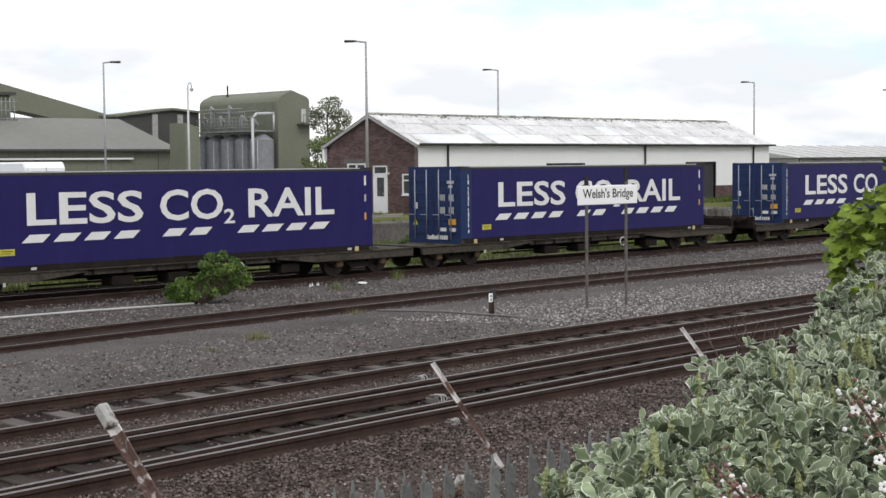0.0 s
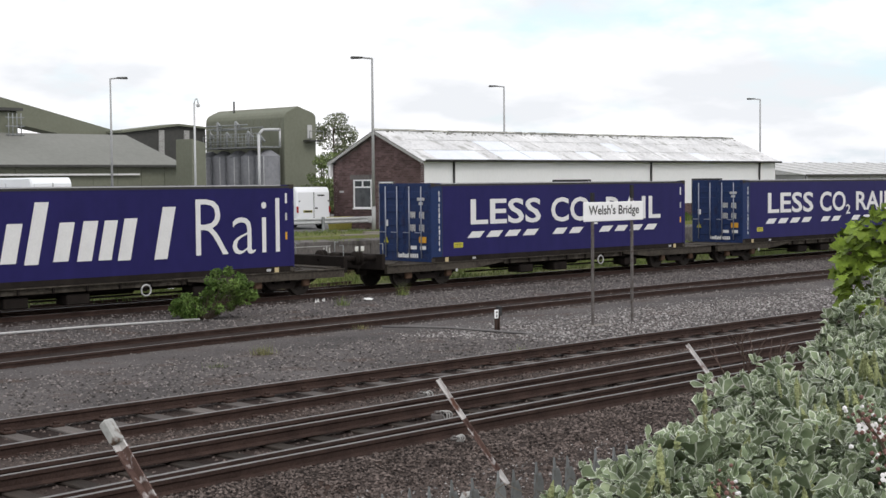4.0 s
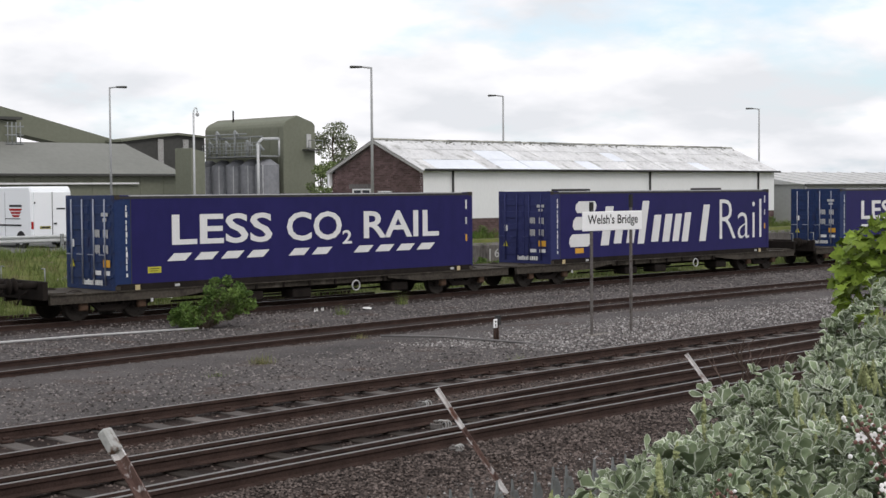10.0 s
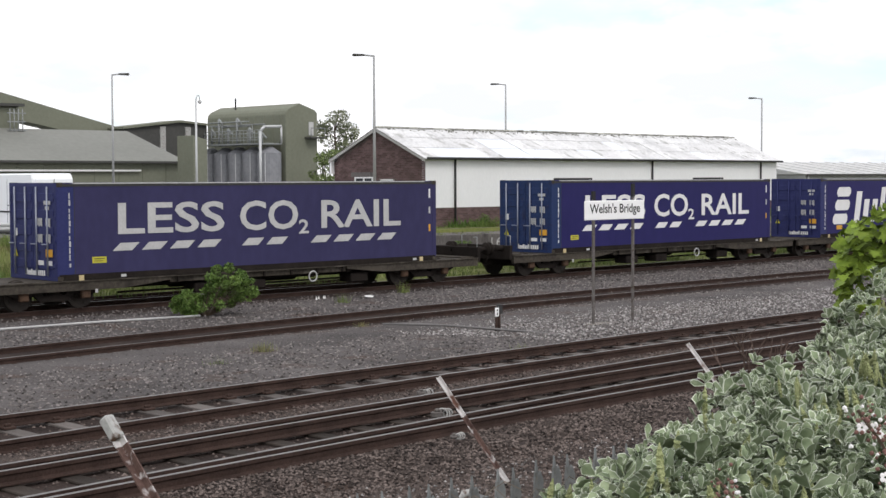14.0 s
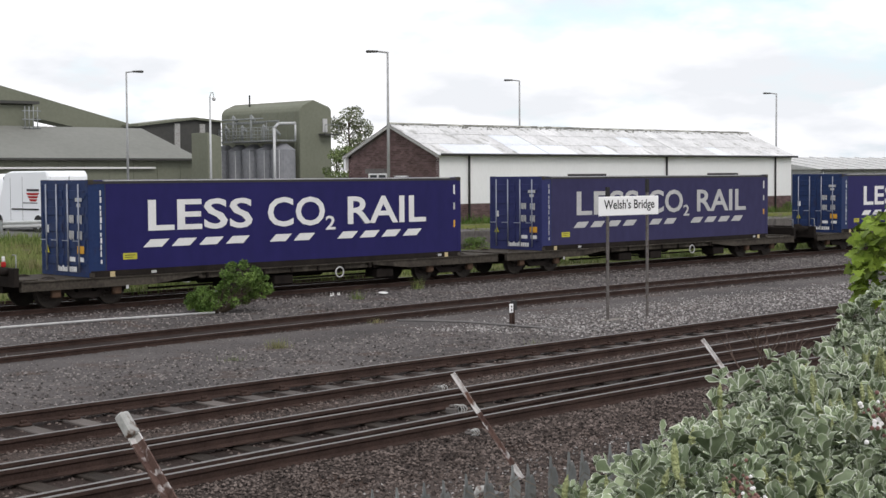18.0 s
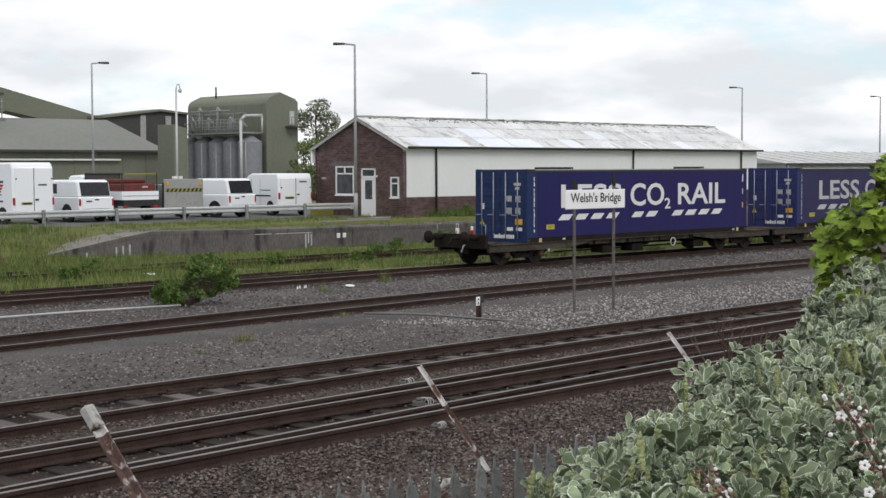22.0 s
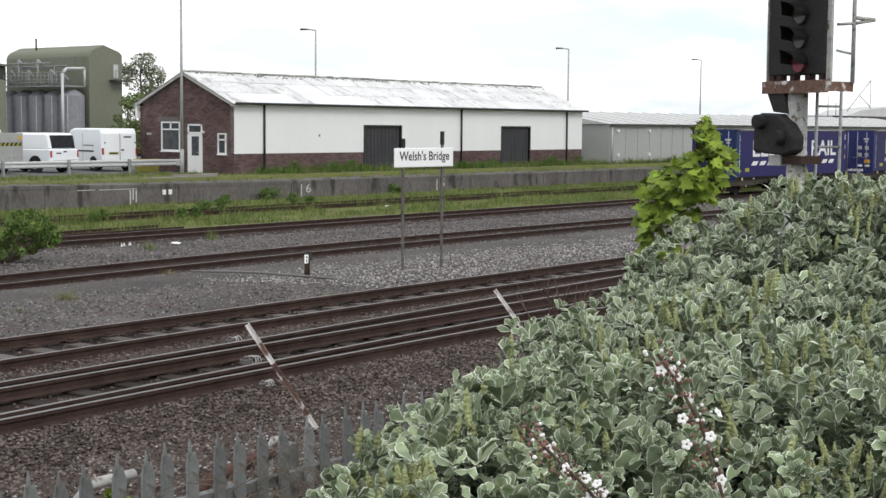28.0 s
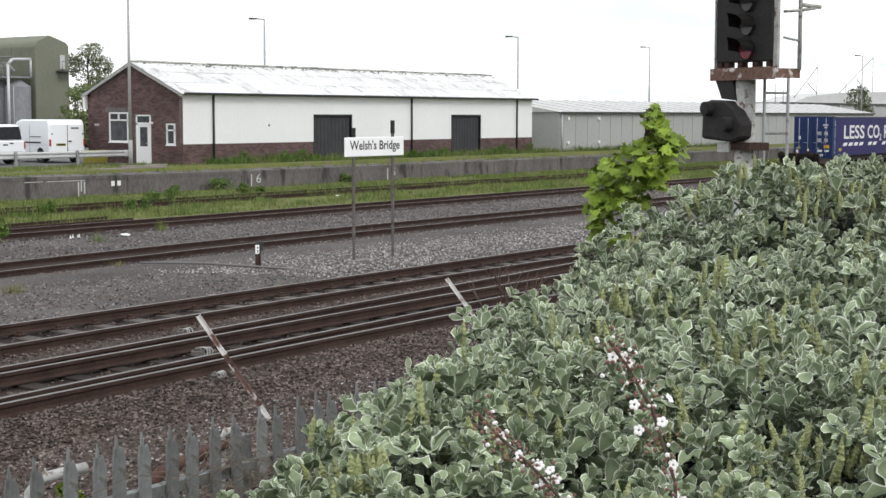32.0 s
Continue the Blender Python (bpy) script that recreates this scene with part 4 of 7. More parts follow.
# ---- street lamps ----
def lamp_post(label, x, y, z0, top, arm, r=0.085):
    ob = thing("street_lamp", label, "street lamp", "yard lamps", m=pose(x, y, z0))
    h = top - z0
    bm = bmesh.new()
    rod(bm, (0, 0, -0.1), (0, 0, 1.2), r * 1.25, r * 1.2, 10)
    rod(bm, (0, 0, 1.2), (0, 0, h), r, r * 0.6, 10)
    part("pole", bm, LAMP_GREY, ob, smooth=True)
    rods("bracket", LAMP_GREY, ob, ((0, 0, h - 0.03), (arm[0] * 0.55, arm[1] * 0.55, h + 0.03), r * 0.5))
    d = Vector((arm[0], arm[1], 0)).normalized()
    bm = bmesh.new()
    box(bm, -0.30, 0.30, -0.12, 0.12, -0.08, 0.05, bev=0.045)
    for v in bm.verts:
        if v.co.x < -0.1:
            v.co.y *= 0.6
            v.co.z *= 0.75
    bmesh.ops.transform(bm, matrix=Matrix.Translation((arm[0] * 0.70, arm[1] * 0.70, h + 0.03)) @ pose(0, 0, 0, 0, 0, math.degrees(math.atan2(d.y, d.x))), verts=bm.verts)
    part("lantern", bm, DARK_CLAD, ob, "flat grey lantern")
    return ob


lamp_post("tall galvanised street lamp beside the brick gable", 47.57, 53.6, 1.0, 9.40, (-0.85, 0.65))
lamp_post("galvanised street lamp behind the goods shed", 73.0, 68.8, 1.0, 9.8, (-0.85, 0.65))
lamp_post("galvanised street lamp beyond the goods shed", 94.0, 62.3, 1.0, 9.32, (-0.85, 0.6))
lamp_post("galvanised street lamp beyond the grey shed", 122.0, 66.2, 1.0, 9.68, (-0.9, 0.5))
lamp_post("slim galvanised street lamp far down the yard", 150.0, 56.4, 1.0, 9.6, (-0.9, 0.5))
lamp_post("galvanised street lamp in the van park", 43.1, 70.0, 1.0, 9.15, (0.75, -0.5), 0.075)


def camera_mast():
    ob = thing("cctv_mast", "slim white mast with a hooked camera head", "mast", m=pose(48.9, 70.5, 1.0))
    bm = bmesh.new()
    rod(bm, (0, 0, 0), (0, 0, 7.0), 0.07, 0.06, 10)
    part("pole", bm, GALV, ob, smooth=True)
    rods("hook", GALV, ob, ((0, 0, 7.0), (0.08, 0, 7.25), 0.035), ((0.08, 0, 7.25), (0.22, 0, 7.25), 0.035), ((0.22, 0, 7.25), (0.27, 0, 7.0), 0.03))
    bm = bmesh.new()
    ball(bm, (0.27, 0, 6.88), 0.12, 2)
    part("camera_dome", bm, LETTER_DIRTY, ob)
    boxes("floodlight", WHITE, ob, (-0.3, -0.05, -0.1, 0.1, 1.85, 2.0), (0.05, 0.3, -0.1, 0.1, 1.85, 2.0))


camera_mast()


# ---- crash barrier ----
BARRIER_POST = 31.87


def barrier():
    ob = thing("crash_barrier", "galvanised steel crash barrier along the yard edge", "barrier")
    pts = [(20.0, 55.8), (34.0, 56.0), (49.3, 56.0)]
    for (x0, y0), (x1, y1) in zip(pts, pts[1:]):
        V, Fc = [], []
        prof = [(0, 0.66), (-0.06, 0.62), (-0.06, 0.57), (0.0, 0.52), (0.0, 0.49), (-0.06, 0.44), (-0.06, 0.39), (0, 0.35)]
        for s in (0, 1):
            for dy, z in prof:
                V.append((x0 + (x1 - x0) * s, y0 + (y1 - y0) * s + dy - 0.06, 1.0 + z))
        Fc = [(j, j + 1, j + 9, j + 8) for j in range(7)]
        raw("beam", V, Fc, GALV, ob)
    for i in range(8):
        x = BARRIER_POST + 3.57 * (i - 3)
        boxes("post", GALV_OLD, ob, (x, x + 0.13, 55.76, 55.87, 0.7, 1.70), bev=0.01)
    boxes("end_plate", GALV, ob, (49.2, 49.9, 55.85, 55.95, 1.33, 1.67), bev=0.04)


barrier()


def yellow_bin():
    ob = thing("grit_bin", "faded yellow grit bin behind the barrier", "bin")
    bm = bmesh.new()
    prism(bm, [(47.5, 1.0), (48.5, 1.0), (48.6, 1.55), (47.4, 1.55)], "y", 56.35, 56.95, bev=0.03)
    part("bin_body", bm, YELLOW_DULL, ob)
    boxes("bin_lid", YELLOW_DULL, ob, (47.35, 48.65, 56.3, 57.0, 1.555, 1.66), bev=0.03)


YELLOW_DULL = mat("dull_yellow_plastic", (0.26, 0.24, 0.05), (0.34, 0.31, 0.08), 0.7)
yellow_bin()


def slab_stack():
    ob = thing("kerb_slabs", "loose pale kerb slabs lying on the dock", "slab")
    for x, y, w, r in ((43.6, 50.1, 2.2, 4), (46.0, 51.0, 2.2, -20), (45.6, 50.3, 1.9, -8), (47.3, 51.6, 1.5, 10)):
        bm = bmesh.new()
        box(bm, -w / 2, w / 2, -0.15, 0.15, 0, 0.1, bev=0.015)
        bmesh.ops.transform(bm, matrix=pose(x, y, (1.0 if y > 50.6 else 0.96), 0, 0, r), verts=bm.verts)
        part("slab", bm, PALE_CONCRETE, ob)


slab_stack()


# ---- vehicles, parked with their tails to the tracks ----
def wheels(ob, w, ys, r=0.34):
    for y in ys:
        for x in (-w / 2 + 0.1, w / 2 - 0.1):
            bm = bmesh.new()
            rod(bm, (x - 0.11, y, r), (x + 0.11, y, r), r, seg=18)
            wh = part("wheel", bm, RUBBER, ob)
            bm = bmesh.new()
            rod(bm, (x - 0.12, y, r), (x + 0.12, y, r), r * 0.55, seg=12)
            part("rim", bm, GALV, wh)


def panel_van(label, x, y, length, width, height, logo=False, turn=0):
    ob = thing("panel_van", label, "van", "parked vehicles", m=pose(x, y, 1.0, 0, 0, turn))
    h, L = height, length
    bm = bmesh.new()
    # side outline, tail at y = 0, nose at y = L
    prism(bm, [(0.0, 0.42), (0.02, 1.0), (0.07, h - 0.22), (0.22, h), (L * 0.62, h), (L * 0.72, h - 0.12), (L * 0.84, 1.25), (L * 0.97, 1.0), (L, 0.7), (L, 0.35), (0.1, 0.35)], "x", -width / 2, width / 2, bev=0.07)
    part("body", bm, VAN_WHITE, ob)
    wheels(ob, width, (0.95, L - 0.95))
    for s in (-1, 1):
        boxes("rear_door", VAN_WHITE, ob, (s * 0.01 if s > 0 else -width / 2 + 0.1, width / 2 - 0.1 if s > 0 else -0.01, -0.03, 0.05, 0.55, h - 0.24), bev=0.02)
        boxes("tail_light", TAIL_RED, ob, (s * (width / 2 - 0.05) - 0.035, s * (width / 2 - 0.05) + 0.035, -0.04, 0.1, 0.85, 1.18), bev=0.02)
        boxes("door_hinge", RUBBER, ob, (s * (width / 2 - 0.14) - 0.03, s * (width / 2 - 0.14) + 0.03, -0.05, 0.0, h - 0.75, h - 0.68))
        boxes("side_rubbing_strip", RUBBER, ob, (s * width / 2 - 0.02, s * width / 2 + 0.02, 0.9 if s > 0 else 0.9, L * 0.6, 0.98, 1.05))
    boxes("number_plate", YELLOW_DULL, ob, (-0.62, -0.10, -0.045, -0.03, 0.86, 0.98))
    boxes("plate_text", SIGN_BLACK, ob, (-0.56, -0.16, -0.052, -0.045, 0.89, 0.95))
    boxes("door_handle", RUBBER, ob, (0.05, 0.2, -0.06, -0.03, 1.05, 1.12))
    boxes("maker_badge", DOOR_GREY, ob, (0.2, 0.62, -0.038, -0.03, 1.7, 1.77))
    boxes("bumper", RUBBER, ob, (-width / 2 + 0.05, width / 2 - 0.05, -0.09, 0.1, 0.36, 0.52), bev=0.03)
    boxes("side_seam", DOOR_GREY, ob, (-width / 2 - 0.004, -width / 2 + 0.01, L * 0.42, L * 0.42 + 0.02, 0.5, h - 0.25), (-width / 2 - 0.004, -width / 2 + 0.01, L * 0.62, L * 0.62 + 0.02, 0.5, h - 0.3))
    boxes("slide_rail", DOOR_GREY, ob, (-width / 2 - 0.012, -width / 2 + 0.01, L * 0.18, L * 0.42, 1.28, 1.32))
    boxes("door_gap", DOOR_GREY, ob, (-0.005, 0.005, -0.032, 0.0, 0.56, h - 0.25))
    for y in (0.95, L - 0.95):
        bm = bmesh.new()
        rod(bm, (-width / 2 - 0.008, y, 0.34), (-width / 2 + 0.05, y, 0.34), 0.43, seg=20)
        part("wheel_arch", bm, RUBBER, ob, "dark wheel arch")
    boxes("windscreen", VAN_GLASS, ob, (-width / 2 + 0.15, width / 2 - 0.15, L * 0.78, L * 0.79, 1.35, h - 0.25))
    if logo == "grey":
        bm = bmesh.new()
        for k in range(14):
            p, q = 0.9 + k * 0.36, 0.9 + (k + 1) * 0.36
            rod(bm, (-width / 2 - 0.008, 1.0 + 0.42 * math.cos(p), 1.62 + 0.36 * math.sin(p)), (-width / 2 - 0.008, 1.0 + 0.42 * math.cos(q), 1.62 + 0.36 * math.sin(q)), 0.045, seg=5)
        part("side_emblem", bm, DOOR_GREY, ob, "grey curved side mark")
    elif logo:
        bm = bmesh.new()
        for k in range(3):
            prism(bm, [(0.8 + 0.1 * k, 1.75 - 0.14 * k), (2.0 - 0.12 * k, 1.75 - 0.14 * k), (1.9 - 0.14 * k, 1.65 - 0.14 * k), (0.95 + 0.1 * k, 1.65 - 0.14 * k)], "x", -width / 2 - 0.012, -width / 2 - 0.004)
        part("side_emblem", bm, TAIL_RED, ob, "red striped emblem")
        boxes("emblem_text", DOOR_GREY, ob, (-width / 2 - 0.012, -width / 2 - 0.004, 0.85, 1.95, 1.82, 1.92))
    return ob


panel_van("white high-roof panel van with a red side emblem", 32.95, 58.4, 5.6, 2.0, 2.72, "red")
panel_van("white medium-roof panel van with a grey side mark", 33.5, 65.0, 5.0, 1.95, 2.62, logo="grey")
panel_van("plain white low-roof panel van", 47.9, 58.6, 4.9, 1.95, 2.16, turn=-11)


def pickup(label, x, y, turn=0):
    ob = thing("pickup_truck", label, "pickup truck", "parked vehicles", m=pose(x, y, 1.0, 0, 0, turn))
    w, L = 1.82, 4.6
    bm = bmesh.new()
    prism(bm, [(0, 0.5), (0.0, 1.08), (0.04, 1.15), (L * 0.66, 1.15), (L * 0.97, 1.02), (L, 0.7), (L, 0.45), (0.1, 0.45)], "x", -w / 2, w / 2, bev=0.06)
    part("body", bm, VAN_WHITE, ob)
    bm = bmesh.new()
    prism(bm, [(0.06, 1.12), (0.26, 1.86), (0.46, 1.93), (L * 0.55, 1.93), (L * 0.72, 1.12)], "x", -w / 2 + 0.07, w / 2 - 0.07, bev=0.09)
    part("canopy", bm, VAN_WHITE, ob, "white hardtop canopy")
    bm = bmesh.new()
    prism(bm, [(0.075, 1.20), (0.245, 1.82), (0.23, 1.82), (0.06, 1.20)], "x", -w / 2 + 0.17, w / 2 - 0.17)
    part("rear_window", bm, VAN_GLASS, ob, "dark tinted rear window")
    wheels(ob, w, (1.05, L - 0.9), 0.37)
    for s in (-1, 1):
        boxes("tail_light", TAIL_RED, ob, (s * (w / 2 - 0.06) - 0.045, s * (w / 2 - 0.06) + 0.045, -0.03, 0.12, 0.75, 1.08), bev=0.02)
        boxes("side_window", VAN_GLASS, ob, (s * (w / 2 - 0.072) - 0.006, s * (w / 2 - 0.072) + 0.006, 2.0, 3.0, 1.3, 1.75))
    for y in (1.05, L - 0.9):
        bm = bmesh.new()
        rod(bm, (-w / 2 - 0.008, y, 0.38), (-w / 2 + 0.05, y, 0.38), 0.46, seg=20)
        part("wheel_arch", bm, RUBBER, ob, "dark wheel arch")
    boxes("tailgate", VAN_WHITE, ob, (-w / 2 + 0.16, w / 2 - 0.16, -0.03, 0.05, 0.62, 1.12), bev=0.02)
    boxes("tailgate_handle", RUBBER, ob, (-0.1, 0.1, -0.045, -0.03, 1.0, 1.06))
    boxes("bumper", GALV_OLD, ob, (-w / 2 + 0.05, w / 2 - 0.05, -0.14, 0.05, 0.42, 0.58), bev=0.03)
    boxes("number_plate", YELLOW_DULL, ob, (-0.26, 0.26, -0.155, -0.14, 0.46, 0.57))
    boxes("maker_badge", DOOR_GREY, ob, (-0.55, -0.25, -0.04, -0.03, 0.93, 0.99))


pickup("white pickup with hardtop canopy and tinted rear window", 36.1, 58.4)
pickup("white double-cab pickup with dark rear window", 44.45, 58.5, 6)


def flatbed(label, x, y):
    ob = thing("flatbed_truck", label, "truck", "parked vehicles", m=pose(x, y, 1.0))
    w = 2.0
    bm = bmesh.new()
    prism(bm, [(3.4, 0.45), (3.4, 2.05), (3.6, 2.15), (4.7, 2.1), (5.2, 1.3), (5.7, 1.1), (5.7, 0.45)], "x", -w / 2 + 0.05, w / 2 - 0.05, bev=0.07)
    part("cab", bm, VAN_WHITE, ob)
    boxes("cab_rear_window", VAN_GLASS, ob, (-0.8, 0.8, 3.385, 3.4, 1.45, 1.95))
    wheels(ob, w, (0.9, 4.8), 0.36)
    boxes("bed", DARK_TRIM, ob, (-w / 2 + 0.1, w / 2 - 0.1, 0.0, 3.3, 0.70, 0.98))
    boxes("drop_side", VAN_WHITE, ob, (-w / 2, w / 2, -0.02, 0.03, 0.98, 1.38), (-w / 2, -w / 2 + 0.04, 0.03, 3.3, 0.98, 1.38), (w / 2 - 0.04, w / 2, 0.03, 3.3, 0.98, 1.38), label="white drop sides")
    boxes("drop_side_rib", GALV_OLD, ob, (-w / 2, w / 2, -0.03, -0.02, 1.15, 1.18))
    boxes("load", MAROON, ob, (-w / 2 + 0.10, w / 2 - 0.10, 0.06, 3.0, 0.982, 1.74), bev=0.06, label="maroon covered load")
    boxes("upper_load", MAROON, ob, (-w / 2 + 0.25, w / 2 - 0.35, 0.5, 2.4, 1.742, 1.95), bev=0.05, label="maroon bundle on top of the load")
    boxes("light_bar", YELLOW_DULL, ob, (-w / 2 + 0.1, w / 2 - 0.1, 0.02, 0.08, 2.16, 2.22), label="yellow warning bar")
    boxes("load_lettering", LETTER_DIRTY, ob, (0.15, 0.45, 0.045, 0.058, 1.54, 1.62))
    boxes("headboard", DARK_CLAD, ob, (-0.95, 0.95, 3.22, 3.28, 0.98, 2.2), label="dark mesh headboard")
    rods("load_frame", DARK_TRIM, ob, *[((q * 0.95, yy, 0.98), (q * 0.95, yy, 2.22), 0.035) for q in (-1, 1) for yy in (0.05, 3.2)], *[((q * 0.95, 0.05, 2.2), (q * 0.95, 3.2, 2.2), 0.03) for q in (-1, 1)], ((-0.95, 3.2, 2.2), (0.95, 3.2, 2.2), 0.04), ((-0.95, 0.05, 2.2), (0.95, 0.05, 2.2), 0.03))
    boxes("bumper_bar", GALV_OLD, ob, (-w / 2, w / 2, -0.08, 0.0, 0.45, 0.55))
    for q in (-1, 1):
        boxes("tail_light", TAIL_RED, ob, (q * 0.82 - 0.12, q * 0.82 + 0.12, -0.06, 0.0, 0.60, 0.70), bev=0.01)


flatbed("white drop-side truck with a maroon load", 38.5, 58.5)


BOARD_GREY = mat("scuffed_pale_board", (0.30, 0.305, 0.29), (0.37, 0.375, 0.355), 0.75, scale=1.5, fine=12, spot=(0.27, 0.265, 0.25))


def hazard_trailer(label, x, y):
    ob = thing("works_trailer", label, "trailer", "parked vehicles", m=pose(x, y, 1.0))
    w = 2.25
    boxes("tail_board", BOARD_GREY, ob, (-w / 2, w / 2, 0, 0.08, 0.52, 1.93), bev=0.02, label="grey steel tail board")
    boxes("trailer_body", GALV_OLD, ob, (-w / 2 + 0.05, w / 2 - 0.05, 0.08, 3.2, 0.55, 1.65))
    wheels(ob, w, (1.5,), 0.34)
    boxes("stripe_band", YELLOW_DULL, ob, (-w / 2 + 0.06, w / 2 - 0.06, -0.008, 0.0, 1.32, 1.47))
    boxes("board_frame", GALV_OLD, ob, (-w / 2 + 0.03, w / 2 - 0.03, -0.02, 0.0, 1.47, 1.51), (-w / 2 + 0.03, w / 2 - 0.03, -0.02, 0.0, 0.54, 0.60))
    bm = bmesh.new()
    for i in range(9):
        u = -w / 2 + 0.1 + i * 0.235
        prism(bm, [(u, 1.32), (u + 0.11, 1.32), (u + 0.2, 1.47), (u + 0.09, 1.47)], "y", -0.014, -0.008)
    part("hazard_stripe", bm, SIGN_BLACK, ob, "black hazard stripes")
    for s in (-1, 1):
        boxes("amber_lamp", ORANGE, ob, (s * 0.95 - 0.07, s * 0.95 + 0.07, -0.04, 0.0, 1.60, 1.80), bev=0.03)
    boxes("post", DARK_TRIM, ob, (-w / 2 - 0.05, -w / 2, 0, 0.1, 0.3, 1.75))


hazard_trailer("grey works trailer with hazard-striped tail board", 40.95, 58.5)

# ---- lineside things ----
def name_sign():
    ob = thing("name_sign", "white enamel name board on two weathered steel posts", "sign", m=pose(26.25, 22.0, 0.0))
    boxes("sign_board", SIGN_WHITE, ob, (-0.37, 1.83, -0.10, -0.07, 2.44, 2.89), bev=0.012)
    word("sign_text", "Welsh's Bridge", SIGN_BLACK, ob, -0.20, 2.53, 1.86, 0.29, Matrix.Translation((0, -0.10, 0)) @ pose(0, 0, 0, 90), 0.014, 0.004)
    for x, up in ((0.0, 3.05), (1.46, 3.22)):
        boxes("post", MAST_GREY, ob, (x - 0.035, x + 0.035, -0.07, -0.02, -0.3, up), bev=0.006, label="weathered steel channel post")
        boxes("post_cap", SIGN_BLACK, ob, (x - 0.045, x + 0.045, -0.075, -0.015, up - 0.25, up + 0.06))
        boxes("clamp", RUST, ob, (x - 0.06, x + 0.06, -0.075, -0.005, 2.5, 2.54), (x - 0.06, x + 0.06, -0.075, -0.005, 2.78, 2.82))
    boxes("post_footing", PALE_CONCRETE, ob, (-0.15, 0.55, -0.2, 0.1, -0.1, 0.03), bev=0.02)


name_sign()


def marker_stub():
    ob = thing("marker_post", "short dark marker post with a white number plate", "marker post", m=pose(23.97, 22.89, -0.03))
    rods("post", RUST, ob, ((0, 0, -0.1), (0, 0, 0.36), 0.035), ((0.09, 0, -0.1), (0.09, 0, 0.5), 0.03))
    boxes("plate", SIGN_WHITE, ob, (-0.10, 0.03, -0.06, -0.04, 0.33, 0.53), bev=0.01, label="white number plate")
    boxes("plate_mark", SIGN_BLACK, ob, (-0.05, -0.02, -0.066, -0.06, 0.36, 0.42), (-0.055, -0.015, -0.066, -0.06, 0.45, 0.49))
    boxes("bracket", DARK_TRIM, ob, (0.05, 0.15, -0.06, 0.06, 0.38, 0.60), bev=0.01)


marker_stub()


def loose_line(name, label, category, pts, r, material):
    ob = thing(name, label, category)
    bm = bmesh.new()
    P = [Vector(p) for p in pts]
    rings = []
    for i, p in enumerate(P):
        d = (P[min(i + 1, len(P) - 1)] - P[max(i - 1, 0)]).normalized()
        side = d.cross(Vector((0, 0, 1))).normalized()
        up = side.cross(d)
        rings.append([bm.verts.new(p + side * r * math.cos(a * 0.785) + up * r * math.sin(a * 0.785)) for a in range(8)])
    for a, b in zip(rings, rings[1:]):
        for j in range(8):
            bm.faces.new((a[j], a[(j + 1) % 8], b[(j + 1) % 8], b[j]))
    bm.faces.new(rings[0][::-1])
    bm.faces.new(rings[-1])
    part("run", bm, material, ob, smooth=True)


CABLE = mat("grey_cable_sheath", (0.13, 0.125, 0.12), (0.20, 0.19, 0.185), 0.7)
loose_line("cable", "grey cable lying across the ballast", "cable", [(23.3, 26.0, -0.04), (23.52, 25.02, 0.0), (23.78, 24.29, 0.01), (23.85, 23.0, 0.02), (23.83, 21.88, 0.04), (23.57, 20.74, 0.07), (23.3, 19.8, 0.09)], 0.028, CABLE)
loose_line("white_pipe", "white painted pipe along the track edge", "pipe", [(8, 32.0, -0.08), (16.7, 31.9, -0.08), (18.9, 31.8, -0.08), (21.9, 31.5, -0.1)], 0.028, LETTER_DIRTY)


def litter(x, y, s, seed):
    g = np.random.default_rng(seed)
    bm = bmesh.new()
    vs = [bm.verts.new((x + s * math.cos(a) * g.uniform(0.6, 1), y + s * math.sin(a) * g.uniform(0.6, 1), ground_level(x, y) + 0.02 + g.uniform(0, 0.06))) for a in np.arange(0, 6.2, 0.9)]
    c = bm.verts.new((x, y, ground_level(x, y) + (0.08 if s > 0.08 else 0.15)))
    for i in range(len(vs)):
        bm.faces.new((vs[i], vs[(i + 1) % len(vs)], c))
    ob = new("litter", mesh_of("litter", bm, WHITE))
    tagged(ob, "white litter scraps and weed stalks on the ballast", "litter", "lineside litter")


# the four narrow peaked ones stand in for white weed stalks
for i, (x, y, s) in enumerate(((29.1, 33.05, 0.20), (27.2, 40.9, 0.30), (27.25, 33.3, 0.035), (27.38, 33.35, 0.045), (27.52, 33.3, 0.03), (27.66, 33.4, 0.035), (48.0, 41.0, 0.2), (22.1, 37.3, 0.14))):
    litter(x, y, s, 20 + i)


def trackside_clamp(x, y, s):
    ob = thing("rail_bond", "grey bonding clamp with looped wire beside a rail", "rail clamp", "rail bonds", m=pose(x, y, 0.24, 0, 0, -44))
    boxes("clamp_box", MAST_GREY, ob, (-0.16 * s, 0.04 * s, -0.05, 0.05, 0.02, 0.13 * s), (-0.10 * s, 0.0, -0.04, 0.04, 0.13 * s, 0.18 * s), bev=0.015)
    g = np.random.default_rng(int(x * 100))
    for k in range(3):
        bm = bmesh.new()
        hoop(bm, (0.02 + 0.05 * k * s, 0.02 * k, 0.09 * s), 0.075 * s * g.uniform(0.8, 1.2), 0.011, 14, 5)
        part("wire_loop", bm, FLAKED, ob, "pale looped wire")


for x, y, k in ((14.64, 15.45, 0.62), (13.42, 13.84, 0.78), (12.48, 12.60, 0.45)):
    trackside_clamp(x, y, k)


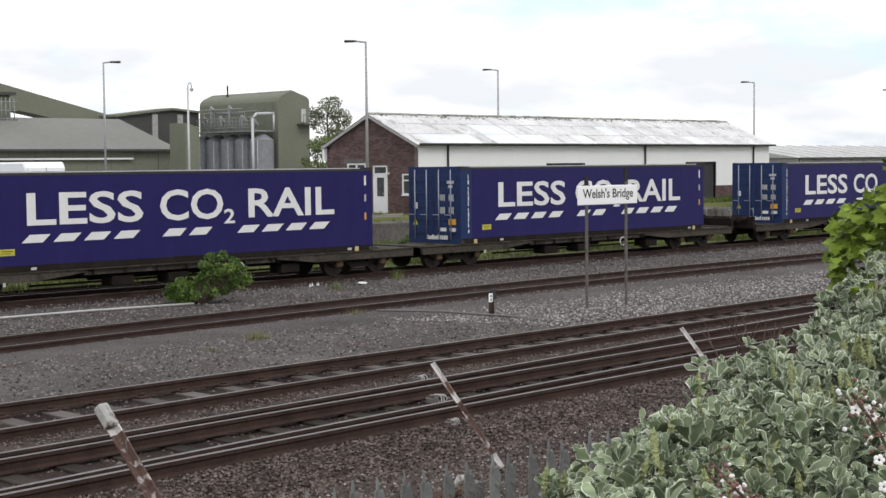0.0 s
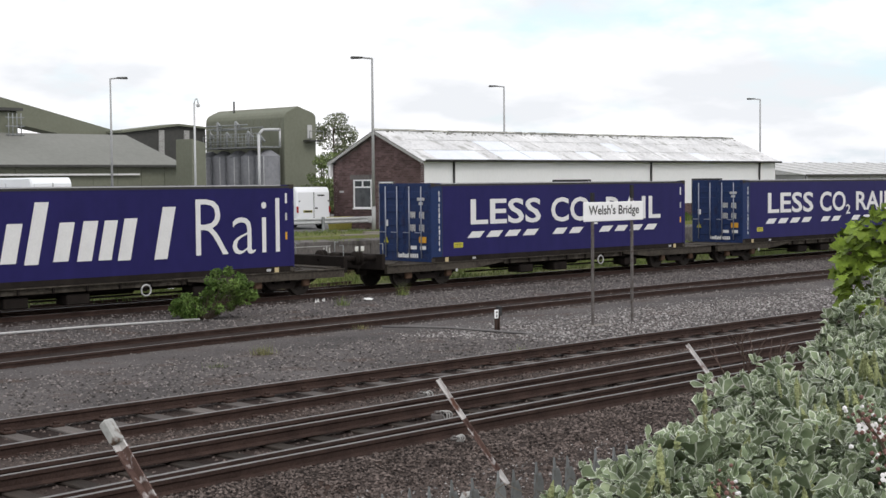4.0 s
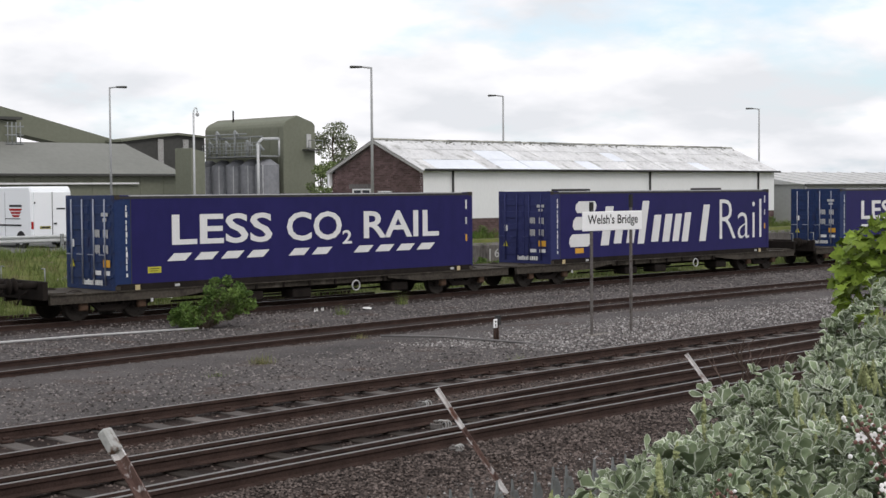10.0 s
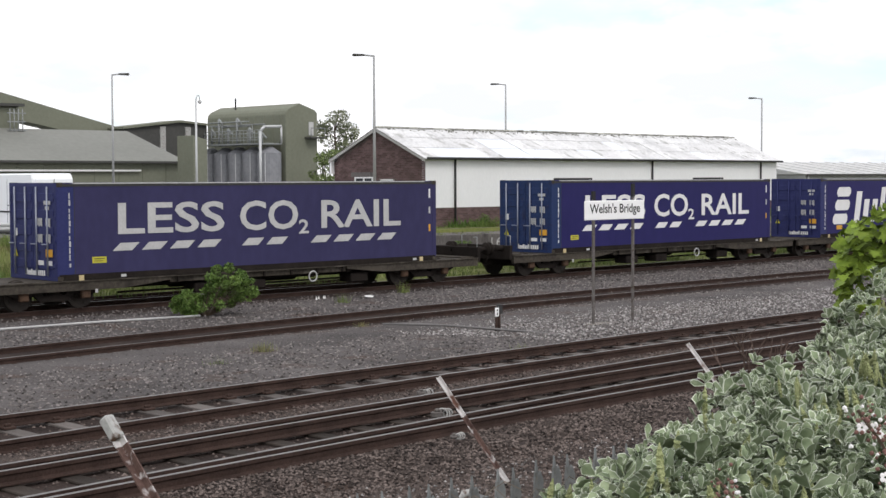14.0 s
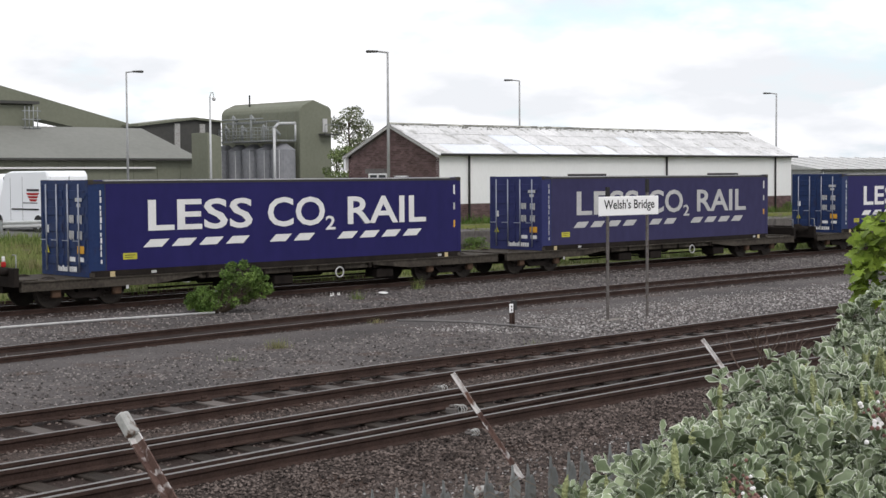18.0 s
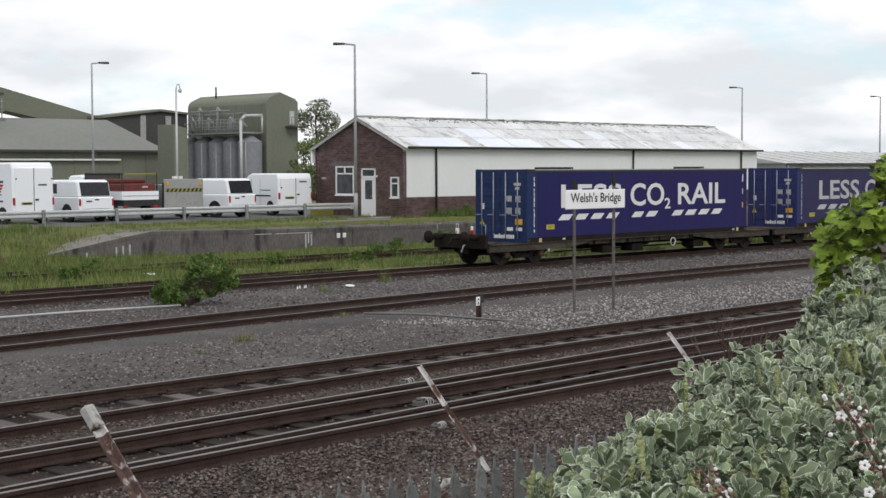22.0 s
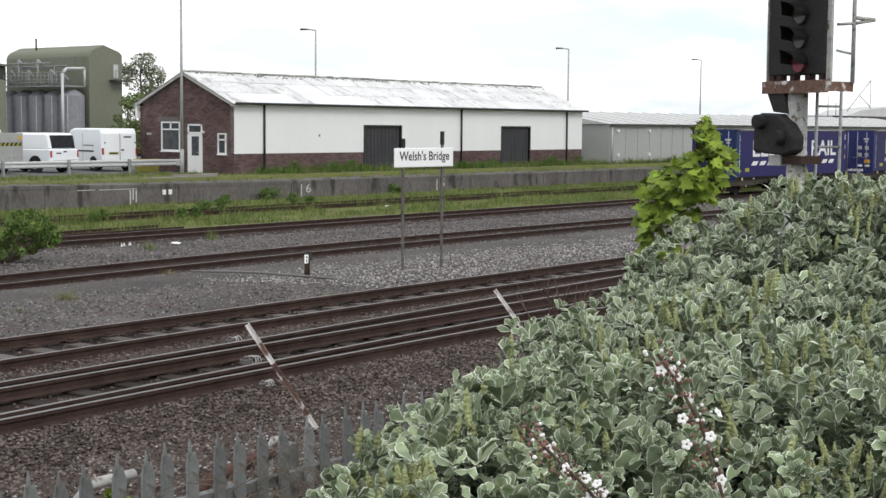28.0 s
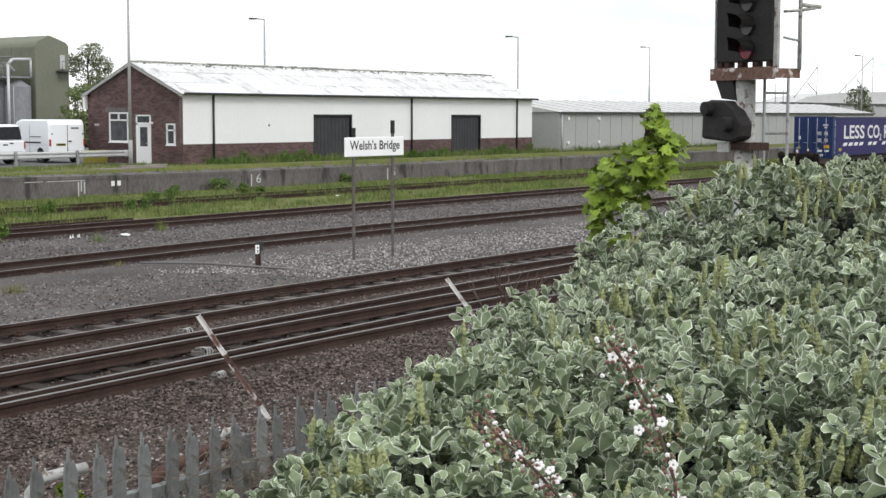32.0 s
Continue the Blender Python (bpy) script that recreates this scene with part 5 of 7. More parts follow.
# ---- palisade fence ----
FENCE_STEEL = mat("dull_fence_galvanising", (0.15, 0.16, 0.16), (0.25, 0.26, 0.255), 0.75, 0.1, scale=6, fine=30, vary=0.2, spot=(0.11, 0.10, 0.085))


def pale_mesh():
    bm = bmesh.new()
    w, t = 0.034, 0.012
    out = [(-w, 0), (w, 0), (w, 1.88), (w * 0.6, 1.93), (w * 0.3, 1.91), (0, 1.985), (-w * 0.3, 1.91), (-w * 0.6, 1.93), (-w, 1.88)]
    prism(bm, out, "y", 0, t)
    for v in bm.verts:
        v.co.y += 0.018 * (1 - abs(v.co.x) / w)
    return mesh_of("pale", bm, FENCE_STEEL)


def fence():
    ob = thing("palisade_fence", "weathered galvanised palisade fence with leaning top arms", "fence")
    y, me = 4.92, pale_mesh()
    x = -2.0
    while x < 16:
        piece("pale", me, ob, pose(x, y - 0.05, 0.02 + RNG.uniform(-0.015, 0.015), 0, RNG.uniform(-1.2, 1.2), RNG.uniform(-4, 4)))
        x += 0.145
    for z in (0.45, 1.69):
        boxes("fence_rail", FENCE_STEEL, ob, (-2, 16, y - 0.03, y + 0.02, z, z + 0.05))
    for i, x in enumerate((-0.6, 1.3, 3.2, 5.09, 7.17, 9.2, 11.2, 13.2)):
        boxes("post", FENCE_STEEL, ob, (x - 0.03, x + 0.03, y + 0.02, y + 0.09, -0.2, 1.86))
        w = 0.020 if i == 2 else 0.0098
        arm = Matrix.Translation((x + 0.09, y - 0.02, 1.95)) @ Vector((-0.09, 0.35, 0.45)).to_track_quat("Z", "Y").to_matrix().to_4x4()
        for name, z0, z1, skin, label in (("top_arm", 0.05, 0.36 if i != 2 else 0.48, ARM_RUST, "leaning rusty angle-iron arm"), ("arm_tip", 0.36 if i != 2 else 0.48, 0.60, ARM, "arm end in flaking white paint"),
                                          ("arm_foot", -0.03, 0.05, ARM, "arm foot in flaking white paint")):
            bm = bmesh.new()
            prism(bm, [(-w, -w * 0.75), (w, -w * 0.75), (w, -w * 0.4), (-w * 0.6, -w * 0.4), (-w * 0.6, w * 1.2), (-w, w * 1.2)], "z", z0, z1)
            bmesh.ops.transform(bm, matrix=arm, verts=bm.verts)
            part(name, bm, skin, ob, label)
        if i == 2:
            bm = bmesh.new()
            box(bm, -0.027, 0.027, -0.022, 0.028, 0.51, 0.62, bev=0.008)
            bmesh.ops.transform(bm, matrix=arm, verts=bm.verts)
            part("arm_cap", bm, FLAKED, ob)
    return ob


fence()
loose_line("rusty_pipe", "rusty pipe lying behind the fence", "pipe", [(2.0, 6.5, 0.9), (5.2, 6.3, 1.0), (7.2, 6.6, 1.05)], 0.06, RUST)
for pts, r in (([(4.25, 5.62, 0.05), (4.25, 5.56, 1.2), (4.25, 5.52, 1.66), (4.30, 5.5, 1.72), (4.56, 5.5, 1.72)], 0.028), ([(5.50, 5.55, 0.05), (5.48, 5.5, 1.70), (5.50, 5.5, 1.73), (5.6, 5.5, 1.73)], 0.02)):
    loose_line("white_duct", "short white plastic duct behind the fence", "pipe", pts, r, FLAKED)
RUST_PALE = mat("red_brown_rust", (0.055, 0.030, 0.025), (0.11, 0.062, 0.050), 0.85, scale=8)
loose_line("rusty_pipe", "rusty beam leaning behind the fence", "pipe", [(4.98, 5.62, 0.05), (4.99, 5.52, 1.54), (5.04, 5.5, 1.60), (5.5, 5.5, 1.67)], 0.035, RUST_PALE)


def dead_stalks():
    g = np.random.default_rng(11)
    V, Fc = [], []
    for _ in range(230):
        x, y = g.normal(5.05, 0.15), g.normal(4.60, 0.09)
        h, lean = g.uniform(1.1, 1.72), g.normal(0, 0.17, 2)
        k = len(V)
        w = 0.004
        V += [(x - w, y, 0.1), (x + w, y, 0.1), (x + lean[0] * h + w * 0.4, y + lean[1] * h, 0.1 + h), (x + lean[0] * h - w * 0.4, y + lean[1] * h, 0.1 + h)]
        Fc.append((k, k + 1, k + 2, k + 3))
    for _ in range(260):
        x, y, z = g.normal(5.02, 0.17), g.normal(4.60, 0.10), g.uniform(1.15, 1.68)
        dx, dy, rise = g.normal(0.0, 0.35), g.normal(0, 0.15), g.uniform(0.05, 0.42)
        for j in range(5):
            f0, f1 = j / 5, (j + 1) / 5
            p = [(x + dx * f, y + dy * f, z + rise * math.sin(f * 2.6)) for f in (f0, f1)]
            k = len(V)
            V += [(p[0][0], p[0][1], p[0][2] - 0.0025), (p[1][0], p[1][1], p[1][2] - 0.0025), (p[1][0], p[1][1], p[1][2] + 0.0025), (p[0][0], p[0][1], p[0][2] + 0.0025)]
            Fc.append((k, k + 1, k + 2, k + 3))
    tagged(raw("dead_stalks", V, Fc, DRY), "grey dead bramble stalks along the fence", "dead stalks", kind="stuff")


dead_stalks()


# ---- colour-light signal ----
def signal():
    ob = thing("railway_signal", "black colour-light signal on a flaking grey post with ladder", "railway signal", m=pose(12.12, 5.60, 0, 0, 0, -115))
    bm = bmesh.new()
    rod(bm, (-0.09, 0.06, 0.0), (-0.09, 0.06, 3.74), 0.088, seg=16)
    part("post", bm, FLAKED, ob, smooth=True)
    boxes("platform", RUST_WHITE, ob, (-0.44, 0.42, -0.05, 0.22, 3.745, 3.815), bev=0.012, label="rusty platform with flaking white paint")
    boxes("platform_lip", RUST_WHITE, ob, (-0.445, 0.425, -0.06, -0.05, 3.72, 3.83), (0.42, 0.432, -0.05, 0.22, 3.73, 3.80))
    head = boxes("signal_head", SIGNAL_BLACK, ob, (-0.44, 0.31, 0.0, 0.09, 3.88, 5.0), bev=0.012, label="matt black lamp housing")
    boxes("back_edge", FLAKED, ob, (-0.452, -0.44, -0.01, 0.06, 3.82, 5.02))
    boxes("back_edge", FLAKED, ob, (0.31, 0.362, 0.02, 0.045, 3.82, 5.02), label="flaking white edge strip")
    for i, z in enumerate((3.985, 4.195, 4.405, 4.615)):
        bm = bmesh.new()
        rod(bm, (0.0, -0.03, z), (0.0, 0.01, z), 0.080, seg=20)
        part("lens", bm, LENS_RED if i == 0 else LENS, head, "unlit red lens" if i == 0 else "")
        bm = bmesh.new()
        hoop(bm, (0.0, -0.03, z), 0.085, 0.006, 24, 5)
        part("lens_rim", bm, SIGNAL_BLACK, head)
        bm = bmesh.new()
        n = 14
        ring = []
        for j in range(n + 1):
            a = math.radians(-12 + 204 * j / n)
            for yy, rr in ((-0.25 + 0.10 * abs(math.cos(a)), 0.090), (0.0, 0.095)):
                ring.append(bm.verts.new((rr * math.cos(a), yy, z + rr * math.sin(a) + (0.015 if yy < 0 else 0))))
        for j in range(n):
            bm.faces.new((ring[2 * j], ring[2 * j + 1], ring[2 * j + 3], ring[2 * j + 2]))
        bmesh.ops.solidify(bm, geom=bm.faces[:], thickness=0.008)
        part("hood", bm, SIGNAL_BLACK, head)
    for x in (-0.40, -0.30, -0.12, 0.08, 0.26):
        boxes("mounting_foot", RUST, ob, (x - 0.03, x + 0.03, 0.01, 0.08, 3.815, 3.88))
    bm = bmesh.new()
    prism(bm, [(-0.40, 3.74), (-0.17, 3.74), (-0.10, 3.54), (-0.30, 3.56)], "y", -0.04, 0.10)
    part("bracket", bm, SIGNAL_BLACK, ob)
    bm = bmesh.new()
    prism(bm, [(-0.49, 3.20), (-0.06, 3.17), (0.06, 3.21), (0.07, 3.34), (-0.04, 3.47), (-0.16, 3.54), (-0.40, 3.55), (-0.48, 3.48)], "y", -0.12, 0.02, bev=0.02)
    sub = part("subsidiary_head", bm, SIGNAL_BLACK, ob, "squat black subsidiary lamp")
    for x, z in ((-0.36, 3.47), (-0.10, 3.33)):
        bm = bmesh.new()
        rod(bm, (x, -0.19, z), (x, -0.10, z), 0.062, 0.070, 16)
        part("lamp_tube", bm, SIGNAL_BLACK, sub)
        # black disc on the mouth stands in for the tube's shaded hollow
        bm = bmesh.new()
        rod(bm, (x, -0.194, z), (x, -0.191, z), 0.052, seg=16)
        part("lens", bm, RUBBER, sub)
    boxes("sub_bracket", RUST, ob, (-0.2, 0.12, -0.06, 0.16, 3.10, 3.17))
    boxes("sub_clamp", FLAKED, ob, (-0.30, -0.14, -0.08, 0.0, 3.08, 3.17))
    lad = rods("ladder", GALV_OLD, ob, ((0.0, 0.20, 1.0), (0.0, 0.20, 3.75), 0.014), ((0.06, 0.42, 1.0), (0.06, 0.42, 3.75), 0.014), seg=8)
    for i in range(8):
        z = 3.61 - 0.36 * i
        rods("rung", GALV_OLD, lad, ((0.0, 0.20, z), (0.06, 0.42, z), 0.011), seg=6)
    rods("guard_rail", FLAKED, ob, ((0.44, 0.20, 3.80), (0.44, 0.20, 5.1), 0.018), ((0.44, 0.20, 4.05), (0.40, 0.05, 4.08), 0.011), ((0.44, 0.20, 4.31), (0.40, 0.05, 4.30), 0.013),
         ((0.44, 0.20, 4.36), (0.52, 0.36, 4.34), 0.018), ((0.52, 0.36, 4.34), (0.44, 0.20, 4.31), 0.014), ((0.44, 0.20, 4.75), (0.40, 0.05, 4.75), 0.012))
    return ob


LENS_RED = mat("dark_red_lens", (0.16, 0.015, 0.03), (0.26, 0.03, 0.05), 0.15, bump=0)
signal()

def far_works():
    ob = thing("distant_depot", "distant pale depot building with roof masts", "building", m=pose(2.4, 0, 0))
    boxes("depot_wall", GREY_SHED, ob, (162.5, 300, 72, 77, 0.0, 5.0))
    bm = bmesh.new()
    prism(bm, [(168, 5.0), (172, 5.7), (182, 6.3), (200, 6.7), (230, 6.9), (300, 6.9), (300, 5.0)], "y", 72.5, 77)
    part("depot_roof", bm, SHED_ROOF, ob)
    boxes("eaves_band", DARK_CLAD, ob, (162.5, 300, 71.8, 72, 4.75, 5.0))
    for x in (163, 164.4, 167, 169.5, 175, 181, 187, 193, 199, 205, 211):
        boxes("pilaster", FLAKED, ob, (x, x + 0.5, 71.8, 72, 0.2, 4.75))
    for x, z in ((163.5, 7.2), (165.8, 6.6), (176.2, 9.5), (195.7, 11.4), (190.0, 8.4), (186, 7.5)):
        rods("mast", GALV, ob, ((x, 73, 5.0), (x, 73, z), 0.07))
    for p, q in (((169.1, 73, 5.6), (176.2, 73, 9.5)), ((181.6, 73, 5.5), (195.7, 73, 11.3)), ((190.0, 73, 8.2), (194.5, 73, 5.8)), ((173, 73, 7.5), (176.2, 73, 6.2))):
        rods("mast_stay", GALV_OLD, ob, (p, q, 0.06))


far_works()


# ---- small shrub beside the far line ----
SHRUB_LEAF = mat("shrub_leaf", (0.050, 0.100, 0.019), (0.145, 0.215, 0.052), 0.6, scale=1.5, fine=8, bump=0, island=0.5)


def track_shrub():
    ob = thing("roadside_shrub", "dense green elder shrub growing beside the track", "shrub", m=pose(22.2, 31.8, -0.15))
    g = np.random.default_rng(8)
    bm = bmesh.new()
    cs, rs = [], []
    for i in range(84):
        u, v = g.uniform(-0.72, 1.35), g.normal(0, 0.28)
        top = float(np.interp(u, (-0.75, -0.4, 0.0, 0.3, 0.6, 0.9, 1.38), (0.40, 0.70, 0.82, 1.22, 1.42, 1.18, 0.84)))
        low = float(np.interp(u, (-0.7, 0.2, 0.45, 0.7, 1.38), (0.0, 0.0, 0.02, 0.20, 0.45)))
        z = low + (top - low) * g.uniform(0.0, 1.0)
        tip = (0.816 * u + 0.58 * v, -0.58 * u + 0.816 * v, z)
        rod(bm, (0.12 * tip[0], 0.12 * tip[1], 0.0), tip, 0.010, 0.004, 5)
        cs.append(tip)
        rs.append(g.uniform(0.08, 0.19))
    tagged(part("branchwork", bm, BARK, ob), kind="stuff")
    tagged(leaf_cloud("foliage", cs, rs, 6200, 0.05, SHRUB_LEAF, ob, 9), kind="stuff")


track_shrub()


# ---- grass and weeds ----
def blades(name, label, spots, material, seed, width=0.012):
    """spots: rows of (x, y, z, height, spread, count)."""
    g = np.random.default_rng(seed)
    Vs, k = [], 0
    for x, y, z, h, s, n in spots:
        px, py = g.normal(x, s, n), g.normal(y, s, n)
        hh = h * g.uniform(0.45, 1.15, n)
        a = g.uniform(0, 6.3, n)
        lx, ly = g.normal(0, 0.3, n) * hh, g.normal(0, 0.3, n) * hh
        wx, wy = np.cos(a) * width, np.sin(a) * width
        zz = np.full(n, z)
        Vs.append(np.stack([np.stack([px - wx, py - wy, zz], -1), np.stack([px + wx, py + wy, zz], -1), np.stack([px + lx, py + ly, zz + hh], -1)], 1).reshape(-1, 3))
    V = np.concatenate(Vs)
    F = np.arange(len(V)).reshape(-1, 3)
    return tagged(raw(name, V.tolist(), F.tolist(), material), label, "grass", kind="stuff")


def grass():
    g = np.random.default_rng(5)
    spots = []
    for _ in range(5200):
        x, y = g.uniform(14, 105), g.uniform(37.6, 48.5)
        if noise.noise(Vector((x * 0.25, y * 0.6, 1))) < -0.32:
            continue
        spots.append((x, y, ground_level(x, y) - 0.02, g.uniform(0.12, 0.32) * (0.75 if y > 46.8 and x > 32 else 1.5 if x < 28 else 1), 0.22, 16))
    for _ in range(1500):
        x, y = g.uniform(10, 33), g.uniform(41, 55.6)
        if y < 48.9 or x < 31:
            spots.append((x, y, ground_level(x, y) - 0.02, g.uniform(0.2, 0.45), 0.25, 18))
    for _ in range(1300):
        x = g.uniform(33, 110)
        y = g.uniform(51.0, 52.0) if x > 51 else g.uniform(51.2, 55.6)
        spots.append((x, y, 0.99, g.uniform(0.10, 0.32) * (1.5 if x > 52 else 0.7), 0.16, 14))
    for _ in range(900):
        x, y = g.uniform(31, 110), 48.75 + 1.9 * g.random() ** 1.3
        t = ramp_top(x)
        spots.append((x, y, t + (1.0 - t) * (y - 48.62) / 1.98 - 0.01, g.uniform(0.04, 0.16), 0.12, 10))
    blades("rough_grass", "rough yellow-green grass in front of the dock", spots, BLADE, 6, 0.016)
    tall = []
    for _ in range(240):
        x = g.choice([53, 55.5, 57.5, 63.5, 66, 69, 76, 86, 90, 94]) + g.normal(0, 0.9)
        tall.append((x, g.uniform(51.3, 52.0), 0.99, g.uniform(0.25, 0.55), 0.2, 26))
    for x, y in ((46.2, 44.6), (43.4, 46.4), (26.5, 43.0), (33.0, 41.5), (36.5, 40.6), (39.0, 42.2), (48.0, 48.3), (57.3, 48.3), (19.0, 41.0), (20.5, 42.0), (22, 43.3), (24, 40.5), (17, 40)):
        for dx in (-0.35, 0.3):
            h = g.uniform(0.3, 0.6)
            bush("leafy green weed clump in front of the dock", (x + dx + g.normal(0, 0.2), y + g.normal(0, 0.15), 0.0), h, h * g.uniform(0.7, 1.0), int(g.integers(9999)), 620, 0.04, SHRUB_LEAF, "weed_clump")
    blades("tall_weeds", "darker tall weeds along the dock and shed wall", tall, WEED, 7, 0.02)
    for x in (53.4, 56.3, 57.6, 58.6, 63.2, 64.4, 67.2, 70.4, 76.4, 79.6, 84.5, 86.5):
        h = g.uniform(0.35, 0.7)
        bush("leafy green weed clump along the shed wall", (x, g.uniform(51.4, 51.9), 1.0), h, h * g.uniform(0.8, 1.2), int(g.integers(9999)), 620, 0.04, SHRUB_LEAF, "weed_clump")
    tufts = [(18.05, 23.75, -0.14, 0.30, 0.11, 130), (15.95, 22.3, -0.13, 0.24, 0.10, 110), (14.86, 22.05, -0.12, 0.10, 0.22, 120), (14.3, 21.6, -0.12, 0.07, 0.35, 120), (14.9, 21.4, -0.12, 0.07, 0.3, 90),
             (23.2, 26.6, -0.14, 0.15, 0.10, 50), (27.3, 32.2, -0.14, 0.30, 0.10, 60), (31.0, 33.6, -0.14, 0.4, 0.12, 60), (13.0, 26.2, -0.14, 0.2, 0.06, 30), (20.4, 18.8, 0.1, 0.2, 0.1, 30)]
    blades("ballast_tufts", "thin grass tufts growing in the ballast", tufts, BLADE, 8, 0.007)


grass()


def stones(name, label, count, xr, yr, size, material, seed, level=near_level, between=None):
    """Loose ballast stones, each a small uneven lump."""
    g = np.random.default_rng(seed)
    base = np.array([(1, 0, 0), (-1, 0, 0), (0, 1, 0), (0, -1, 0), (0, 0, 1), (0, 0, -0.6)], float)
    tri = np.array([(0, 2, 4), (2, 1, 4), (1, 3, 4), (3, 0, 4), (2, 0, 5), (1, 2, 5), (3, 1, 5), (0, 3, 5)])
    x = g.uniform(*xr, count)
    y = g.uniform(*yr, count)
    if between:
        lo, hi = between
        way = g.random(count)
        y = np.array([lo(a) + (hi(a) - lo(a)) * b for a, b in zip(x, way)])
    z = np.array([level(v) for v in (way if between else y)])
    s = size * g.uniform(0.5, 1.35, count)
    P = base[None] * g.uniform(0.55, 1.25, (count, 6, 1)) * s[:, None, None]
    a = g.uniform(0, 6.3, count)
    c, d = np.cos(a)[:, None], np.sin(a)[:, None]
    P = np.stack([P[..., 0] * c - P[..., 1] * d, P[..., 0] * d + P[..., 1] * c, P[..., 2] * 0.75], -1)
    P += np.stack([x, y, z + s * 0.15], -1)[:, None]
    F = (tri[None] + 6 * np.arange(count)[:, None, None]).reshape(-1, 3)
    return tagged(raw(name, P.reshape(-1, 3).tolist(), F.tolist(), material), label, "ballast", kind="stuff")


stones("near_ballast", "rust-brown loose ballast stones beside the near track", 34000, (2.0, 18), (6.4, 11.8), 0.025, STONE_BROWN, 1)
stones("strewn_ballast", "paler stones strewn among the brown ballast", 6000, (2.0, 18), (6.4, 12.2), 0.020, STONE_PALE, 6)
stones("shoulder_ballast", "rust-brown stones on the shoulder of the near track", 22000, (3.0, 26), (0, 1), 0.024, STONE_BROWN, 11, lambda u: float(np.interp(u, (0.0, 0.5, 0.83, 1.0), (0.11, 0.178, 0.203, 0.20))), (lambda x: D2_(x) - 1.7, lambda x: D2_(x) - 0.1))
stones("packed_ballast", "fine rust-brown stones packed between the near tracks", 9000, (3.0, 34), (0, 1), 0.022, STONE_BROWN, 12, lambda u: 0.218, (lambda x: C_(x) + 0.12, lambda x: B_(x) - 0.12))
stones("between_ballast", "dark rust-brown stones between the near rails", 12000, (4, 36), (12.7, 18.1), 0.034, STONE_BROWN, 2)
stones("mid_ballast", "grey loose ballast stones between the tracks", 30000, (7, 50), (18.0, 27.2), 0.028, STONE, 3)
stones("pale_ballast", "fresh pale ballast stones round the name sign", 9000, (22.5, 44), (19.3, 25.6), 0.032, STONE_PALE, 5)
stones("far_ballast", "pale grey ballast stones beside the far line", 18000, (10, 70), (28.8, 34.7), 0.034, STONE, 4)


# ---- hedge of sage-green shrub in front of the camera ----
def leaf_rosette(seed, leaves=11, size=0.050, near=True):
    """An upright whorl of cupped obovate leaves with thin pale margins; material 0 blade, 1 margin."""
    g = np.random.default_rng(seed)
    V, Fc, Mi = [], [], []
    shape = [(0.0, 0.05), (0.24, 0.15), (0.47, 0.25), (0.70, 0.315), (0.88, 0.27), (0.99, 0.15), (1.04, 0.03)] if near else [(0.0, 0.06), (0.42, 0.23), (0.78, 0.31), (1.03, 0.05)]
    for i in range(leaves):
        ring = i / leaves
        tilt = math.radians(6 + 60 * ring + g.normal(0, 12))
        L = size * (0.50 + 0.60 * ring) * g.uniform(0.85, 1.15)
        base = Vector((0, 0, -0.035 * ring))
        R = Euler((0, 0, i * 2.4 + g.normal(0, 0.2))).to_matrix() @ Euler((0, tilt, 0)).to_matrix() @ Euler((0, 0, g.normal(0, 0.2))).to_matrix()
        k = len(V)
        bend, swing = g.uniform(0.0, 0.30), g.normal(0, 0.12)
        for f, w in shape:
            wav, rim = g.uniform(-0.55, 0.55), 0.042 if near else 0.065
            w *= g.uniform(0.90, 1.10)
            for u in (-w, -max(w - rim, 0.0), 0.0, max(w - rim, 0.0), w):
                lift = 0.9 * u * u + wav * abs(u) - bend * f * f + swing * u
                V.append(base + R @ Vector((-lift * L, u * L, f * L)))
        for r in range(len(shape) - 1):
            for c in range(4):
                q = k + r * 5 + c
                Fc.append((q, q + 1, q + 6, q + 5))
                Mi.append(1 if c in (0, 3) else 0)
    me = bpy.data.meshes.new("leaf_rosette")
    me.from_pydata([tuple(v) for v in V], [], Fc)
    me.materials.append(SAGE)
    me.materials.append(SAGE_EDGE)
    me.polygons.foreach_set("material_index", Mi)
    me.polygons.foreach_set("use_smooth", [True] * len(Fc))
    return me


def hedge_rim(x):
    return float(np.interp(x, (0.6, 1.2, 1.6, 1.9, 2.14, 2.45, 2.75, 3.07, 3.5, 4.2, 9.5), (1.20, 1.48, 1.68, 1.77, 1.87, 2.03, 2.16, 2.26, 2.36, 2.62, 2.64))) + 0.22 * math.exp(-((x - 4.85) / 0.5) ** 2)


def hedge_top(x, y):
    """Height of the clipped hedge: rising away, rounded off at its far rim."""
    z = float(np.interp(x, (0.8, 1.4, 2.1, 2.9, 4.0, 4.9, 5.7, 9.0), (2.60, 2.74, 2.77, 2.82, 2.91, 3.13, 3.225, 3.275)))
    z += 0.15 * noise.noise(Vector((x * 1.5, y * 1.5, 2.0))) + 0.09 * noise.noise(Vector((x * 3.4, y * 3.4, 5.0)))
    e = hedge_rim(x) - y
    if x < 3.6 and e < 0.25:
        z -= (0.065 if x < 2.8 else 0.095) * (1 - max(e, -0.25) / 0.25)
    if x >= 3.6 and e < 0.6:
        z -= (0.10 + 0.12 * min(1.0, (x - 3.6) / 0.6)) * (1 - max(e, -0.2) / 0.6)
    return z


